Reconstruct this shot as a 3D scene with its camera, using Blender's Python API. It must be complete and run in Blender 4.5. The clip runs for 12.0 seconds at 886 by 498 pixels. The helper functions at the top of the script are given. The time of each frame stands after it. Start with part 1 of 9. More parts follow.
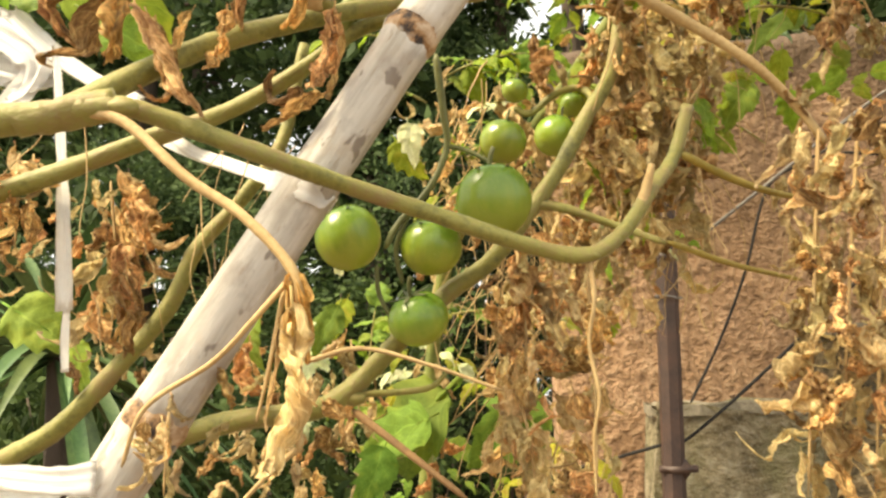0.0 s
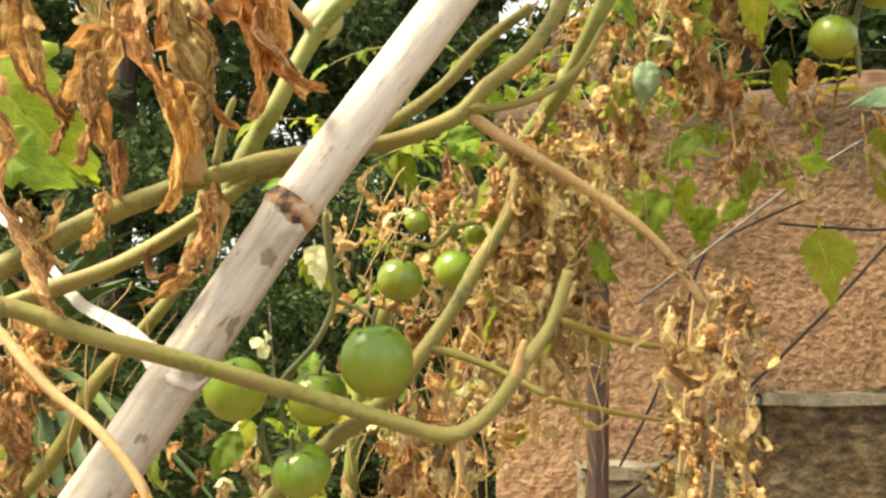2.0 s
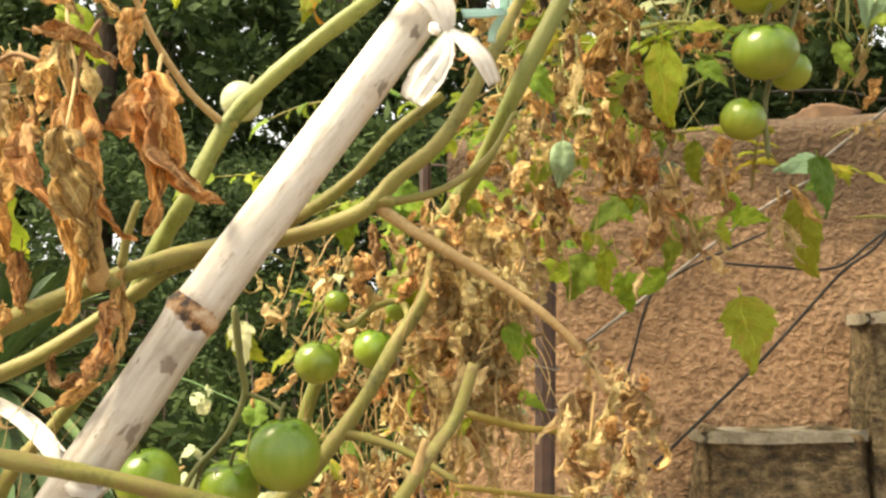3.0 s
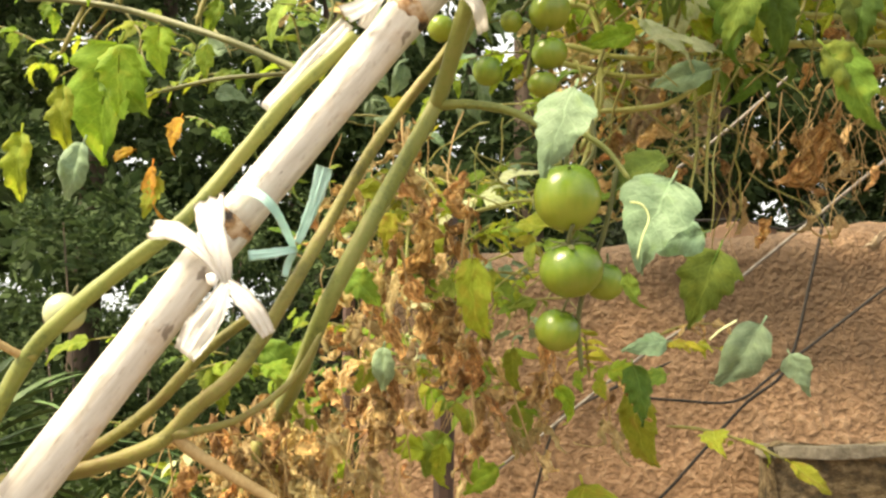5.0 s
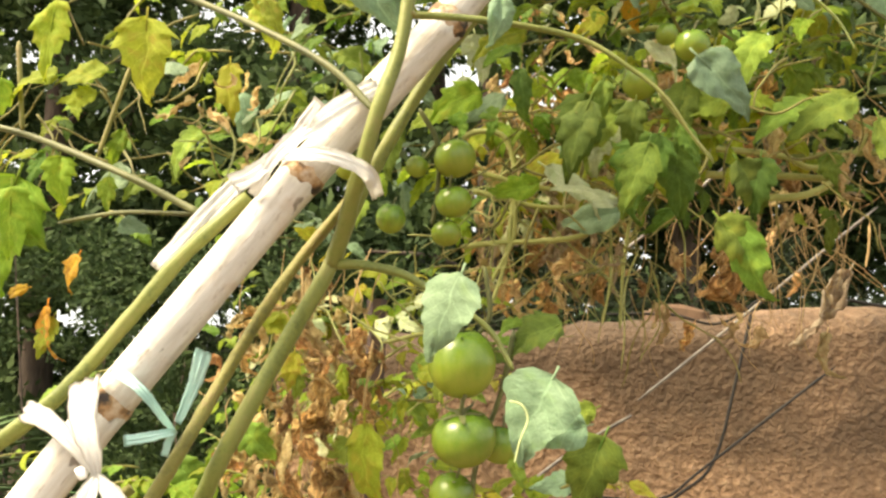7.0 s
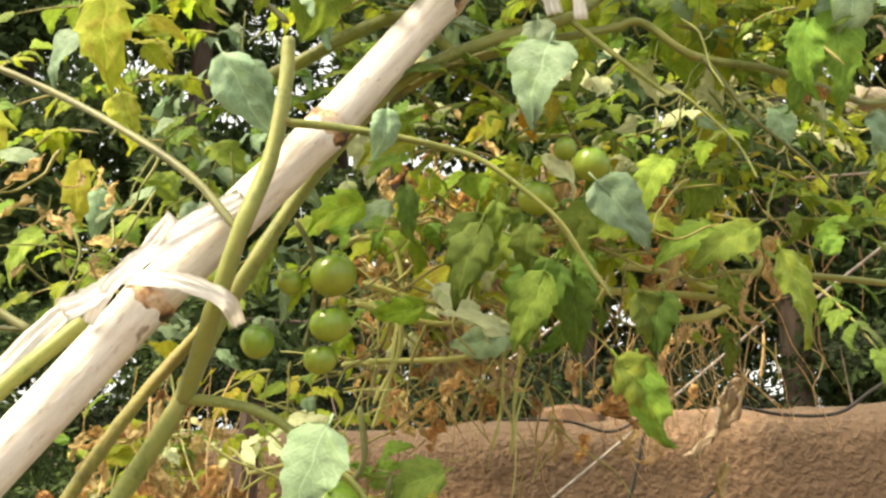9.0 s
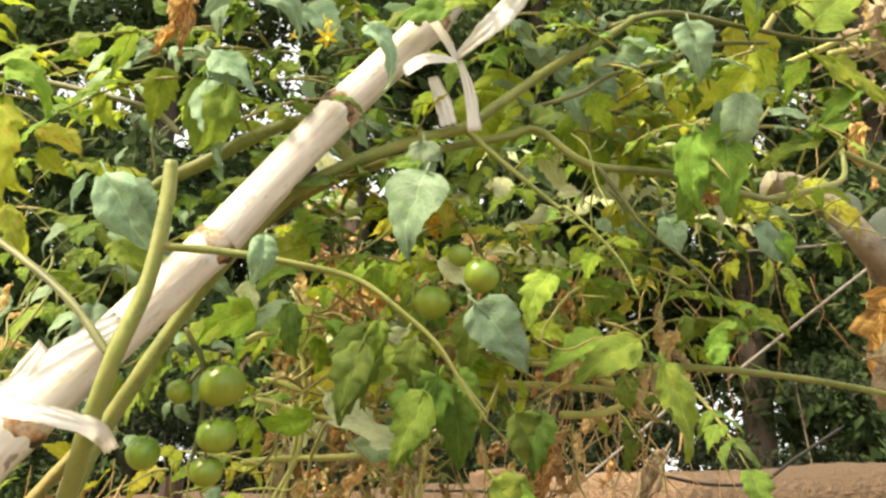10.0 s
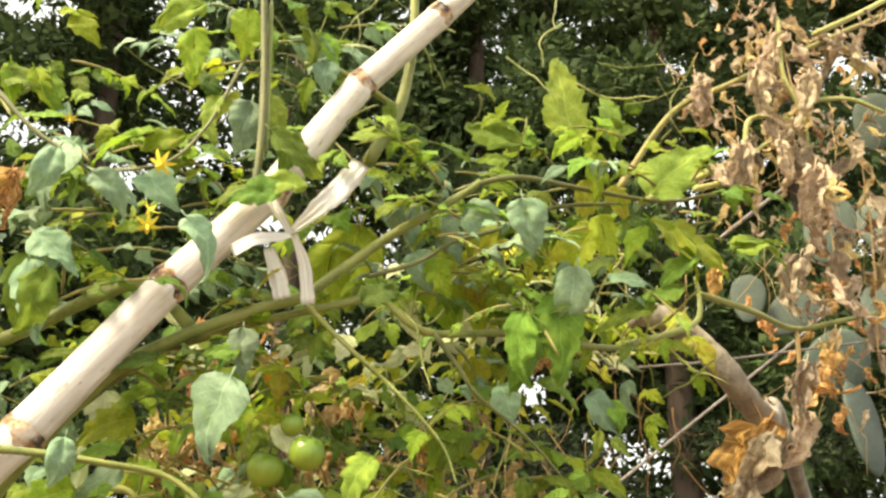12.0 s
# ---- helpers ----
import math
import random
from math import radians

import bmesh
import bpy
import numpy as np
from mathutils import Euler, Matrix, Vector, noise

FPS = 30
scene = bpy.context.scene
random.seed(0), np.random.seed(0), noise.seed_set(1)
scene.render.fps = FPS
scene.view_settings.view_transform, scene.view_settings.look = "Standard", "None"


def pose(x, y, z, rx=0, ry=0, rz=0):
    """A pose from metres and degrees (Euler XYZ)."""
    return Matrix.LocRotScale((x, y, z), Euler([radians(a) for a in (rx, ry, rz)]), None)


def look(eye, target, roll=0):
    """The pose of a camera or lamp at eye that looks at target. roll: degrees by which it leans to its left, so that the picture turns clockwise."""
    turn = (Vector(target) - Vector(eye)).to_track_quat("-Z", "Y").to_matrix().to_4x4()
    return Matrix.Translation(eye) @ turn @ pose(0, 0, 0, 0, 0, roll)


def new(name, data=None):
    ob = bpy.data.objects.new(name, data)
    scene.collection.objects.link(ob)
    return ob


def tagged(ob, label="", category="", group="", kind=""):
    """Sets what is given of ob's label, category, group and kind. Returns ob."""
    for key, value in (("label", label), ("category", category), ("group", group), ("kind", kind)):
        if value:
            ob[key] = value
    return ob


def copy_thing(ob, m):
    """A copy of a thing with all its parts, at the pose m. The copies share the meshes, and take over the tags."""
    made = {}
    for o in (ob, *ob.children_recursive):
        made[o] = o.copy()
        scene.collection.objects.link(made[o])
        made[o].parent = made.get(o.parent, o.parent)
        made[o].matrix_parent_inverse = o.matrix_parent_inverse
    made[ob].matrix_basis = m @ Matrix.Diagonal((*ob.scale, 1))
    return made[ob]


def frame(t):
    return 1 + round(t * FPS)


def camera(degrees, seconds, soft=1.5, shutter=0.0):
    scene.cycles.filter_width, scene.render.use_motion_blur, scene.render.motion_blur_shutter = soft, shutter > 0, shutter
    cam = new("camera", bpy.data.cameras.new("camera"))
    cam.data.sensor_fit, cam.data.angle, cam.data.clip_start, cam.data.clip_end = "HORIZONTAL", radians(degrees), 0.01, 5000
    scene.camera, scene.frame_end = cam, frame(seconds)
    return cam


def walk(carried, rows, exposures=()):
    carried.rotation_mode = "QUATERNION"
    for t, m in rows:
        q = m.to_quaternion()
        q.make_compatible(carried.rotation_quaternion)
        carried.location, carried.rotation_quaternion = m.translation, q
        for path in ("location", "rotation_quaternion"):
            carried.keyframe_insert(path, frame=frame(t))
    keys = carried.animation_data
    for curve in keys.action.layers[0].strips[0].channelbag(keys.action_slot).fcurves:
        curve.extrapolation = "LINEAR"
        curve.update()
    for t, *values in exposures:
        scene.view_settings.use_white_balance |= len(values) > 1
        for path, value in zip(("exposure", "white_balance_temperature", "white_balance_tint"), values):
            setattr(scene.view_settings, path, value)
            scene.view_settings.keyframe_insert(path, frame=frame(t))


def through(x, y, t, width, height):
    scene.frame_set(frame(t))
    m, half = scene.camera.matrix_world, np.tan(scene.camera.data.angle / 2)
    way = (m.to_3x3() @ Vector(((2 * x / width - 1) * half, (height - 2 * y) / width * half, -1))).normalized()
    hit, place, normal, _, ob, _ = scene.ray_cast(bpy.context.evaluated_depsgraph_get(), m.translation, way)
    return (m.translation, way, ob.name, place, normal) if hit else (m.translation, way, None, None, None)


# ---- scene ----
# ---- camera ----
cam = camera(55, 12.0, soft=2.55)
PATH = [
    (0, look((0.0001, 0.0000, 1.3000), (-0.0846, 0.9817, 1.4708), -1.10)),
    (0.5, look((0.0017, -0.0019, 1.3139), (-0.0909, 0.9804, 1.4771), -0.95)),
    (1, look((0.0166, -0.0147, 1.3519), (-0.0686, 0.9718, 1.4916), -0.46)),
    (1.5, look((0.0391, -0.0208, 1.3751), (-0.0423, 0.9663, 1.5133), -0.07)),
    (2, look((0.0577, -0.0205, 1.3950), (-0.0154, 0.9674, 1.5318), 0.17)),
    (2.5, look((0.0820, -0.0256, 1.4250), (0.0174, 0.9645, 1.5496), 0.05)),
    (3, look((0.1034, -0.0322, 1.4487), (0.0417, 0.9578, 1.5752), -0.23)),
    (3.5, look((0.1219, -0.0447, 1.4895), (0.0602, 0.9462, 1.6091), 0.36)),
    (3.7, look((0.1343, -0.0434, 1.5031), (0.0812, 0.9476, 1.6260), 0.25)),
    (5.3, look((0.2402, -0.0450, 1.5625), (0.1657, 0.9350, 1.7485), -0.45)),
    (5.5, look((0.2452, -0.0383, 1.5663), (0.1841, 0.9396, 1.7663), -0.64)),
    (6, look((0.2283, -0.0300, 1.5853), (0.2021, 0.9479, 1.7929), -0.32)),
    (6.5, look((0.2688, -0.0462, 1.6091), (0.2243, 0.9328, 1.8084), 0.07)),
    (7, look((0.2725, -0.0510, 1.6520), (0.2344, 0.9331, 1.8253), 0.04)),
    (7.2, look((0.2650, -0.0507, 1.6691), (0.2385, 0.9352, 1.8343), 0.43)),
    (8.8, look((0.2786, -0.0096, 1.6971), (0.3442, 0.9593, 1.9354), -0.28)),
    (9, look((0.2854, -0.0046, 1.7012), (0.3624, 0.9620, 1.9458), 0.27)),
    (9.5, look((0.2993, -0.0173, 1.7379), (0.3983, 0.9463, 1.9861), -0.19)),
    (10, look((0.3343, -0.0303, 1.7540), (0.4413, 0.9273, 2.0213), 0.43)),
    (10.5, look((0.3370, -0.0313, 1.7798), (0.4710, 0.9203, 2.0563), 0.36)),
    (11, look((0.3737, -0.0462, 1.8044), (0.5120, 0.9025, 2.0888), 0.65)),
    (11.5, look((0.4044, -0.0784, 1.8388), (0.5443, 0.8684, 2.1287), 1.35)),
    (12, look((0.4042, -0.0726, 1.8414), (0.5683, 0.8658, 2.1456), 0.65)),
]
walk(cam, PATH, [(0.0, 1.33, 8600, 6), (9.5, 1.35, 8500, 7), (12.0, 1.39, 8500, 7)])

# ---- light ----
world = bpy.data.worlds.new("world")
scene.world = world
world.use_nodes = True
sky = world.node_tree.nodes.new("ShaderNodeTexSky")
sky.sky_type = "NISHITA"
sky.sun_disc = False
sky.sun_elevation = radians(53)
sky.sun_rotation = radians(-117)
sky.air_density, sky.dust_density, sky.ozone_density = 0.7, 10.0, 0.3
background = world.node_tree.nodes["Background"]
background.inputs["Strength"].default_value = 0.15
veil = world.node_tree.nodes.new("ShaderNodeMix")  # thin bright cloud over the whole sky
veil.data_type = "RGBA"
veil.inputs["Factor"].default_value = 0.75
for socket in veil.inputs:
    if socket.type == "RGBA" and socket.name == "A":
        world.node_tree.links.new(sky.outputs["Color"], socket)
    elif socket.type == "RGBA" and socket.name == "B":
        socket.default_value = (4.7, 5.3, 6.2, 1)
world.node_tree.links.new([o for o in veil.outputs if o.type == "RGBA"][0], background.inputs["Color"])
sun = new("sun", bpy.data.lights.new("sun", "SUN"))
sun.data.energy, sun.data.angle, sun.data.color = 3.9, radians(20), (1.0, 0.93, 0.80)
sun.matrix_world = look((-1.7, -0.85, 2.5), (0, 0, 0))


# ---- materials ----
def nodes_of(m):
    return m.node_tree.nodes, m.node_tree.links


def ramp(nt, colours, fac, positions=None):
    nodes, links = nt
    r = nodes.new("ShaderNodeValToRGB")
    e = r.color_ramp.elements
    while len(e) < len(colours):
        e.new(1.0)
    for i, c in enumerate(colours):
        e[i].position = positions[i] if positions else i / max(1, len(colours) - 1)
        e[i].color = (*c, 1)
    links.new(fac, r.inputs["Fac"])
    return r.outputs["Color"]


def noise_tex(nt, scale, detail=4.0, stretch=None, rough=0.6, coord="Object"):
    nodes, links = nt
    tc = nodes.new("ShaderNodeTexCoord")
    n = nodes.new("ShaderNodeTexNoise")
    n.inputs["Scale"].default_value = scale
    n.inputs["Detail"].default_value = detail
    n.inputs["Roughness"].default_value = rough
    src = tc.outputs[coord]
    if stretch:
        mp = nodes.new("ShaderNodeMapping")
        mp.inputs["Scale"].default_value = stretch
        links.new(src, mp.inputs["Vector"])
        src = mp.outputs["Vector"]
    links.new(src, n.inputs["Vector"])
    return n.outputs["Fac"]


def maths(nt, op, a, b=None):
    nodes, links = nt
    n = nodes.new("ShaderNodeMath")
    n.operation = op
    for i, v in enumerate((a, b)):
        if v is None:
            continue
        if isinstance(v, (int, float)):
            n.inputs[i].default_value = v
        else:
            links.new(v, n.inputs[i])
    return n.outputs[0]


def mixed(nt, fac, a, b, kind="MIX"):
    nodes, links = nt
    n = nodes.new("ShaderNodeMix")
    n.data_type, n.blend_type = "RGBA", kind
    for key, v in (("Factor", fac), ("A", a), ("B", b)):
        socket = [s for s in n.inputs if s.name == key and s.type == ("VALUE" if key == "Factor" else "RGBA")][0]
        if isinstance(v, (int, float)):
            socket.default_value = v
        elif isinstance(v, tuple):
            socket.default_value = (*v, 1)
        else:
            links.new(v, socket)
    return [s for s in n.outputs if s.type == "RGBA"][0]


def bumped(nt, bsdf, height, strength, distance):
    nodes, links = nt
    b = nodes.new("ShaderNodeBump")
    b.inputs["Strength"].default_value = strength
    b.inputs["Distance"].default_value = distance
    links.new(height, b.inputs["Height"])
    links.new(b.outputs["Normal"], bsdf.inputs["Normal"])


def vary(nt, colour, low=0.75, high=1.2, hue=0.03):
    """Lets every object take its own shade."""
    nodes, links = nt
    info = nodes.new("ShaderNodeObjectInfo")
    geo = nodes.new("ShaderNodeNewGeometry")
    chance = maths(nt, "FRACT", maths(nt, "ADD", info.outputs["Random"], geo.outputs["Random Per Island"]))
    h = nodes.new("ShaderNodeHueSaturation")
    mr = nodes.new("ShaderNodeMapRange")
    mr.inputs["To Min"].default_value, mr.inputs["To Max"].default_value = low, high
    links.new(chance, mr.inputs["Value"])
    links.new(mr.outputs[0], h.inputs["Value"])
    m2 = nodes.new("ShaderNodeMapRange")
    m2.inputs["To Min"].default_value, m2.inputs["To Max"].default_value = 0.5 - hue, 0.5 + hue
    links.new(maths(nt, "FRACT", maths(nt, "MULTIPLY", chance, 7.31)), m2.inputs["Value"])
    links.new(m2.outputs[0], h.inputs["Hue"])
    links.new(colour, h.inputs["Color"])
    return h.outputs["Color"]


def material(name):
    m = bpy.data.materials.new(name)
    m.use_nodes = True
    nt = nodes_of(m)
    return m, nt, m.node_tree.nodes["Principled BSDF"], m.node_tree.nodes["Material Output"]


def plain(name, c1, c2, scale, rough=0.7, bump=0.3, fine=6.0, stretch=None, dist=0.002, metal=0.0, own=False, c3=None):
    m, nt, bsdf, out = material(name)
    big, small = noise_tex(nt, scale, 5, stretch), noise_tex(nt, scale * fine, 4, stretch)
    fac = maths(nt, "ADD", maths(nt, "MULTIPLY", big, 0.65), maths(nt, "MULTIPLY", small, 0.35))
    cols = [c1, c2] if c3 is None else [c1, c2, c3]
    col = ramp(nt, cols, fac, [0.36, 0.62] if c3 is None else [0.34, 0.5, 0.66])
    if own:
        col = vary(nt, col)
    nt[1].new(col, bsdf.inputs["Base Color"])
    bsdf.inputs["Roughness"].default_value = rough
    bsdf.inputs["Metallic"].default_value = metal
    bumped(nt, bsdf, fac, bump, dist)
    return m


def leaf_material(name, c1, c2, patch, spread=0.25, through=0.33, rough=0.7, dark=0.7, high=1.25, hue=0.025, streak=0.0):
    """Leaf: midrib and side veins, blotches of a second colour, light shining through."""
    m, nt, bsdf, out = material(name)
    nodes, links = nt
    tc = nodes.new("ShaderNodeTexCoord")
    sep = nodes.new("ShaderNodeSeparateXYZ")
    links.new(tc.outputs["UV"], sep.inputs[0])
    side = maths(nt, "ABSOLUTE", maths(nt, "SUBTRACT", sep.outputs["X"], 0.5))
    rib = maths(nt, "LESS_THAN", side, 0.018)
    slant = maths(nt, "FRACT", maths(nt, "MULTIPLY", maths(nt, "SUBTRACT", sep.outputs["Y"], maths(nt, "MULTIPLY", side, 0.5)), 7.0))
    vein = maths(nt, "LESS_THAN", slant, 0.08)
    veins = maths(nt, "MAXIMUM", rib, maths(nt, "MULTIPLY", vein, 0.6))
    info, geo = nodes.new("ShaderNodeObjectInfo"), nodes.new("ShaderNodeNewGeometry")
    own = maths(nt, "MULTIPLY", maths(nt, "ADD", info.outputs["Random"], geo.outputs["Random Per Island"]), 40.0)

    def mottle(scale, detail, stretch):
        """Noise over the leaf's own length and width, another for each leaf."""
        mp, n = nodes.new("ShaderNodeMapping"), nodes.new("ShaderNodeTexNoise")
        mp.inputs["Scale"].default_value = stretch
        n.noise_dimensions = "4D"
        n.inputs["Scale"].default_value, n.inputs["Detail"].default_value = scale, detail
        links.new(tc.outputs["UV"], mp.inputs["Vector"])
        links.new(mp.outputs["Vector"], n.inputs["Vector"])
        links.new(own, n.inputs["W"])
        return n.outputs["Fac"]

    blotch = mottle(3.2, 4, (1.0, 1.7, 1.0))
    fine = mottle(24, 4, (1.0, 1.7, 1.0))
    col = ramp(nt, [tuple(v * 0.88 for v in c1), c2], maths(nt, "ADD", maths(nt, "MULTIPLY", fine, 0.6), maths(nt, "MULTIPLY", mottle(7, 3, (1.0, 1.7, 1.0)), 0.4)), [0.36, 0.64])
    col = mixed(nt, ramp(nt, [(0, 0, 0), (1, 1, 1)], blotch, [0.62 - spread * 0.4, 0.75]), col, patch)
    # Lengthwise streaks put highlight and shadow tones of dry leaves into the colour.
    if streak:
        lines = noise_tex(nt, 1.5, 5, (11, 1.5, 1), 0.65, "UV")
        col = mixed(nt, ramp(nt, [(streak, streak, streak), (0, 0, 0)], lines, [0.36, 0.56]), col, tuple(v * 0.8 for v in patch))
        col = mixed(nt, ramp(nt, [(0, 0, 0), (streak, streak, streak)], lines, [0.52, 0.72]), col, tuple(min(1, v * 1.35) for v in c2))
    col = mixed(nt, maths(nt, "MULTIPLY", veins, 0.35), col, tuple(min(1, v * 1.7 + 0.03) for v in c2))
    col = vary(nt, col, dark, high, hue)
    links.new(col, bsdf.inputs["Base Color"])
    bsdf.inputs["Roughness"].default_value = rough
    bsdf.inputs["Specular IOR Level"].default_value = 0.27
    bsdf.inputs["Sheen Weight"].default_value = 0.08
    bumped(nt, bsdf, maths(nt, "ADD", maths(nt, "MULTIPLY", veins, -0.5), maths(nt, "ADD", fine, blotch)), 0.5, 0.0015)
    tr = nodes.new("ShaderNodeBsdfTranslucent")
    glow = nodes.new("ShaderNodeHueSaturation")
    glow.inputs["Value"].default_value, glow.inputs["Hue"].default_value = 1.35, 0.485
    links.new(col, glow.inputs["Color"])
    links.new(glow.outputs["Color"], tr.inputs["Color"])
    mix = nodes.new("ShaderNodeMixShader")
    mix.inputs[0].default_value = through
    links.new(bsdf.outputs[0], mix.inputs[1])
    links.new(tr.outputs[0], mix.inputs[2])
    links.new(mix.outputs[0], out.inputs["Surface"])
    return m


LEAF = {
    "green": leaf_material("leaf_green", (0.125, 0.225, 0.028), (0.185, 0.30, 0.045), (0.26, 0.35, 0.05)),
    "dark": leaf_material("leaf_dark", (0.070, 0.135, 0.016), (0.105, 0.185, 0.026), (0.14, 0.21, 0.03)),
    # Greyish bloom, with the sky sheen of top-lit leaves put into the colour.
    "blue": leaf_material("leaf_toplit_bloom", (0.15, 0.255, 0.145), (0.21, 0.325, 0.20), (0.18, 0.30, 0.135), 0.15, 0.2, 0.5),
    # Yellow-green of leaves lit from behind, the backlight included in the colour.
    "lime": leaf_material("leaf_lime", (0.175, 0.285, 0.022), (0.255, 0.365, 0.04), (0.36, 0.39, 0.05), 0.25, 0.45),
    "yellow": leaf_material("leaf_yellow", (0.28, 0.335, 0.03), (0.38, 0.41, 0.05), (0.34, 0.24, 0.04), 0.3, 0.4),
    "orange": leaf_material("leaf_orange", (0.55, 0.30, 0.03), (0.60, 0.40, 0.05), (0.30, 0.14, 0.03), 0.3, 0.45),
    # Also used for leaves blown white by light, the glare in the colour.
    "pale": leaf_material("leaf_pale", (0.50, 0.57, 0.32), (0.64, 0.70, 0.46), (0.42, 0.52, 0.18), 0.2, 0.3),
    "brown": leaf_material("leaf_brown", (0.44, 0.255, 0.088), (0.74, 0.50, 0.22), (0.15, 0.068, 0.025), 0.32, 0.3, 0.7, 0.55, 1.4, 0.012, 0.8),
    "russet": leaf_material("leaf_russet", (0.44, 0.215, 0.062), (0.76, 0.47, 0.18), (0.15, 0.062, 0.02), 0.32, 0.4, 0.7, 0.6, 1.4, 0.012, 0.8),
    "straw": leaf_material("leaf_straw", (0.60, 0.485, 0.225), (0.76, 0.64, 0.36), (0.34, 0.215, 0.09), 0.3, 0.45, 0.75, 0.6, 1.3, 0.012, 0.5),
    "bleached": leaf_material("leaf_bleached", (0.42, 0.35, 0.245), (0.56, 0.48, 0.355), (0.28, 0.20, 0.13), 0.4, 0.35, 0.75, 0.6, 1.3, 0.012, 0.5),
}
STEM = plain("stem_green", (0.08, 0.08, 0.015), (0.195, 0.185, 0.04), 34, 0.6, 0.9, 10, dist=0.0018, c3=(0.19, 0.135, 0.048))
STEM_GREEN = plain("stem_fresh", (0.07, 0.098, 0.016), (0.165, 0.195, 0.04), 34, 0.55, 0.6, 12, dist=0.0012, c3=(0.20, 0.20, 0.055))
STEM_DARK = plain("stem_olive", (0.055, 0.068, 0.016), (0.12, 0.13, 0.034), 36, 0.55, 0.5, 10, dist=0.0012)
STEM_PALE = plain("stem_pale", (0.22, 0.245, 0.06), (0.33, 0.34, 0.115), 40, 0.55, 0.3, 9, dist=0.0006)
STEM_DRY = plain("stem_dry", (0.31, 0.20, 0.085), (0.46, 0.33, 0.16), 50, 0.75, 0.5, 8, dist=0.0008)
STEM_YELLOW = plain("stem_yellow", (0.20, 0.150, 0.028), (0.34, 0.265, 0.06), 40, 0.6, 0.5, 9, dist=0.0008)
STEM_BROWN = plain("stem_brown", (0.16, 0.09, 0.04), (0.28, 0.16, 0.07), 50, 0.8, 0.5, 8, dist=0.0008)
PLASTIC = plain("white_plastic", (0.84, 0.84, 0.83), (0.93, 0.93, 0.92), 60, 0.42, 0.35, 6, dist=0.001)
TEAL = plain("teal_plastic", (0.48, 0.76, 0.74), (0.60, 0.84, 0.82), 80, 0.4, 0.5, 6, dist=0.0008)
RUST = plain("rusty_paint", (0.032, 0.019, 0.017), (0.055, 0.032, 0.027), 40, 0.55, 0.4, 7, dist=0.0008, c3=(0.085, 0.045, 0.033))
WIRE = plain("grey_wire", (0.11, 0.10, 0.095), (0.24, 0.225, 0.21), 90, 0.55, 0.3, 5, metal=0.4)
CABLE = plain("dark_cable", (0.006, 0.006, 0.007), (0.015, 0.014, 0.013), 90, 0.8, 0.3, 5)
PETAL = plain("yellow_petal", (0.78, 0.66, 0.05), (0.86, 0.76, 0.10), 150, 0.5, 0.2, 5)
BARK = plain("tree_bark", (0.045, 0.032, 0.024), (0.11, 0.08, 0.06), 9, 0.9, 0.9, 5, (1, 1, 0.25), 0.02)
LOG = plain("cut_wood", (0.125, 0.11, 0.085), (0.31, 0.275, 0.215), 25, 0.9, 0.9, 6, dist=0.006)
SOIL = plain("soil", (0.09, 0.06, 0.04), (0.17, 0.12, 0.08), 2.0, 0.95, 0.6, 9, dist=0.03)
CACTUS = plain("cactus_skin", (0.032, 0.052, 0.04), (0.065, 0.09, 0.068), 12, 0.75, 0.3, 8, dist=0.002, own=True)
SWORD = plain("sword_leaf", (0.035, 0.075, 0.026), (0.10, 0.16, 0.055), 14, 0.45, 0.3, 8, dist=0.002, own=True)
# Pale tone of the slabs that stand in for the blocks' top surfaces.
PALE_EDGE = plain("pale_edge", (0.13, 0.115, 0.085), (0.30, 0.27, 0.21), 45, 0.95, 0.9, 5, dist=0.006)
TERRACOTTA = plain("terracotta", (0.085, 0.05, 0.032), (0.15, 0.088, 0.055), 30, 0.85, 0.5, 6, dist=0.002)

for fuzzy in (STEM, STEM_GREEN, STEM_DARK, STEM_PALE):
    fuzzy.node_tree.nodes["Principled BSDF"].inputs["Sheen Weight"].default_value = 0.12


def cane_material(name, shades, pits):
    """Dry reed: streaks along it, tan blotches, grey pits and dark scabs."""
    m, nt, bsdf, out = material(name)
    streak = noise_tex(nt, 30, 5, (6, 6, 0.5))
    spots = noise_tex(nt, 26, 4)
    fine = noise_tex(nt, 300, 3, (1, 1, 0.3))
    scab = noise_tex(nt, 140, 2, (1, 1, 0.45))
    col = ramp(nt, shades, streak, [0.3, 0.5, 0.7])
    col = mixed(nt, ramp(nt, [(0, 0, 0), (0.75, 0.75, 0.75)], spots, [0.55, 0.74]), col, (0.44, 0.31, 0.19))
    col = mixed(nt, ramp(nt, [(pits, pits, pits), (0, 0, 0)], noise_tex(nt, 60, 4, (1, 1, 0.6)), [0.34, 0.5]), col, (0.30, 0.265, 0.23))
    col = mixed(nt, ramp(nt, [(0, 0, 0), (0.7, 0.7, 0.7)], fine, [0.60, 0.72]), col, (0.26, 0.20, 0.15))
    col = mixed(nt, ramp(nt, [(0, 0, 0), (0.75, 0.75, 0.75)], maths(nt, "MULTIPLY", scab, maths(nt, "ADD", spots, 0.5)), [0.72 - 0.08 * pits, 0.78 - 0.08 * pits]), col, (0.13, 0.10, 0.08))
    nt[1].new(col, bsdf.inputs["Base Color"])
    bsdf.inputs["Roughness"].default_value = 0.55
    bumped(nt, bsdf, maths(nt, "ADD", streak, maths(nt, "ADD", fine, scab)), 0.5, 0.001)
    return m


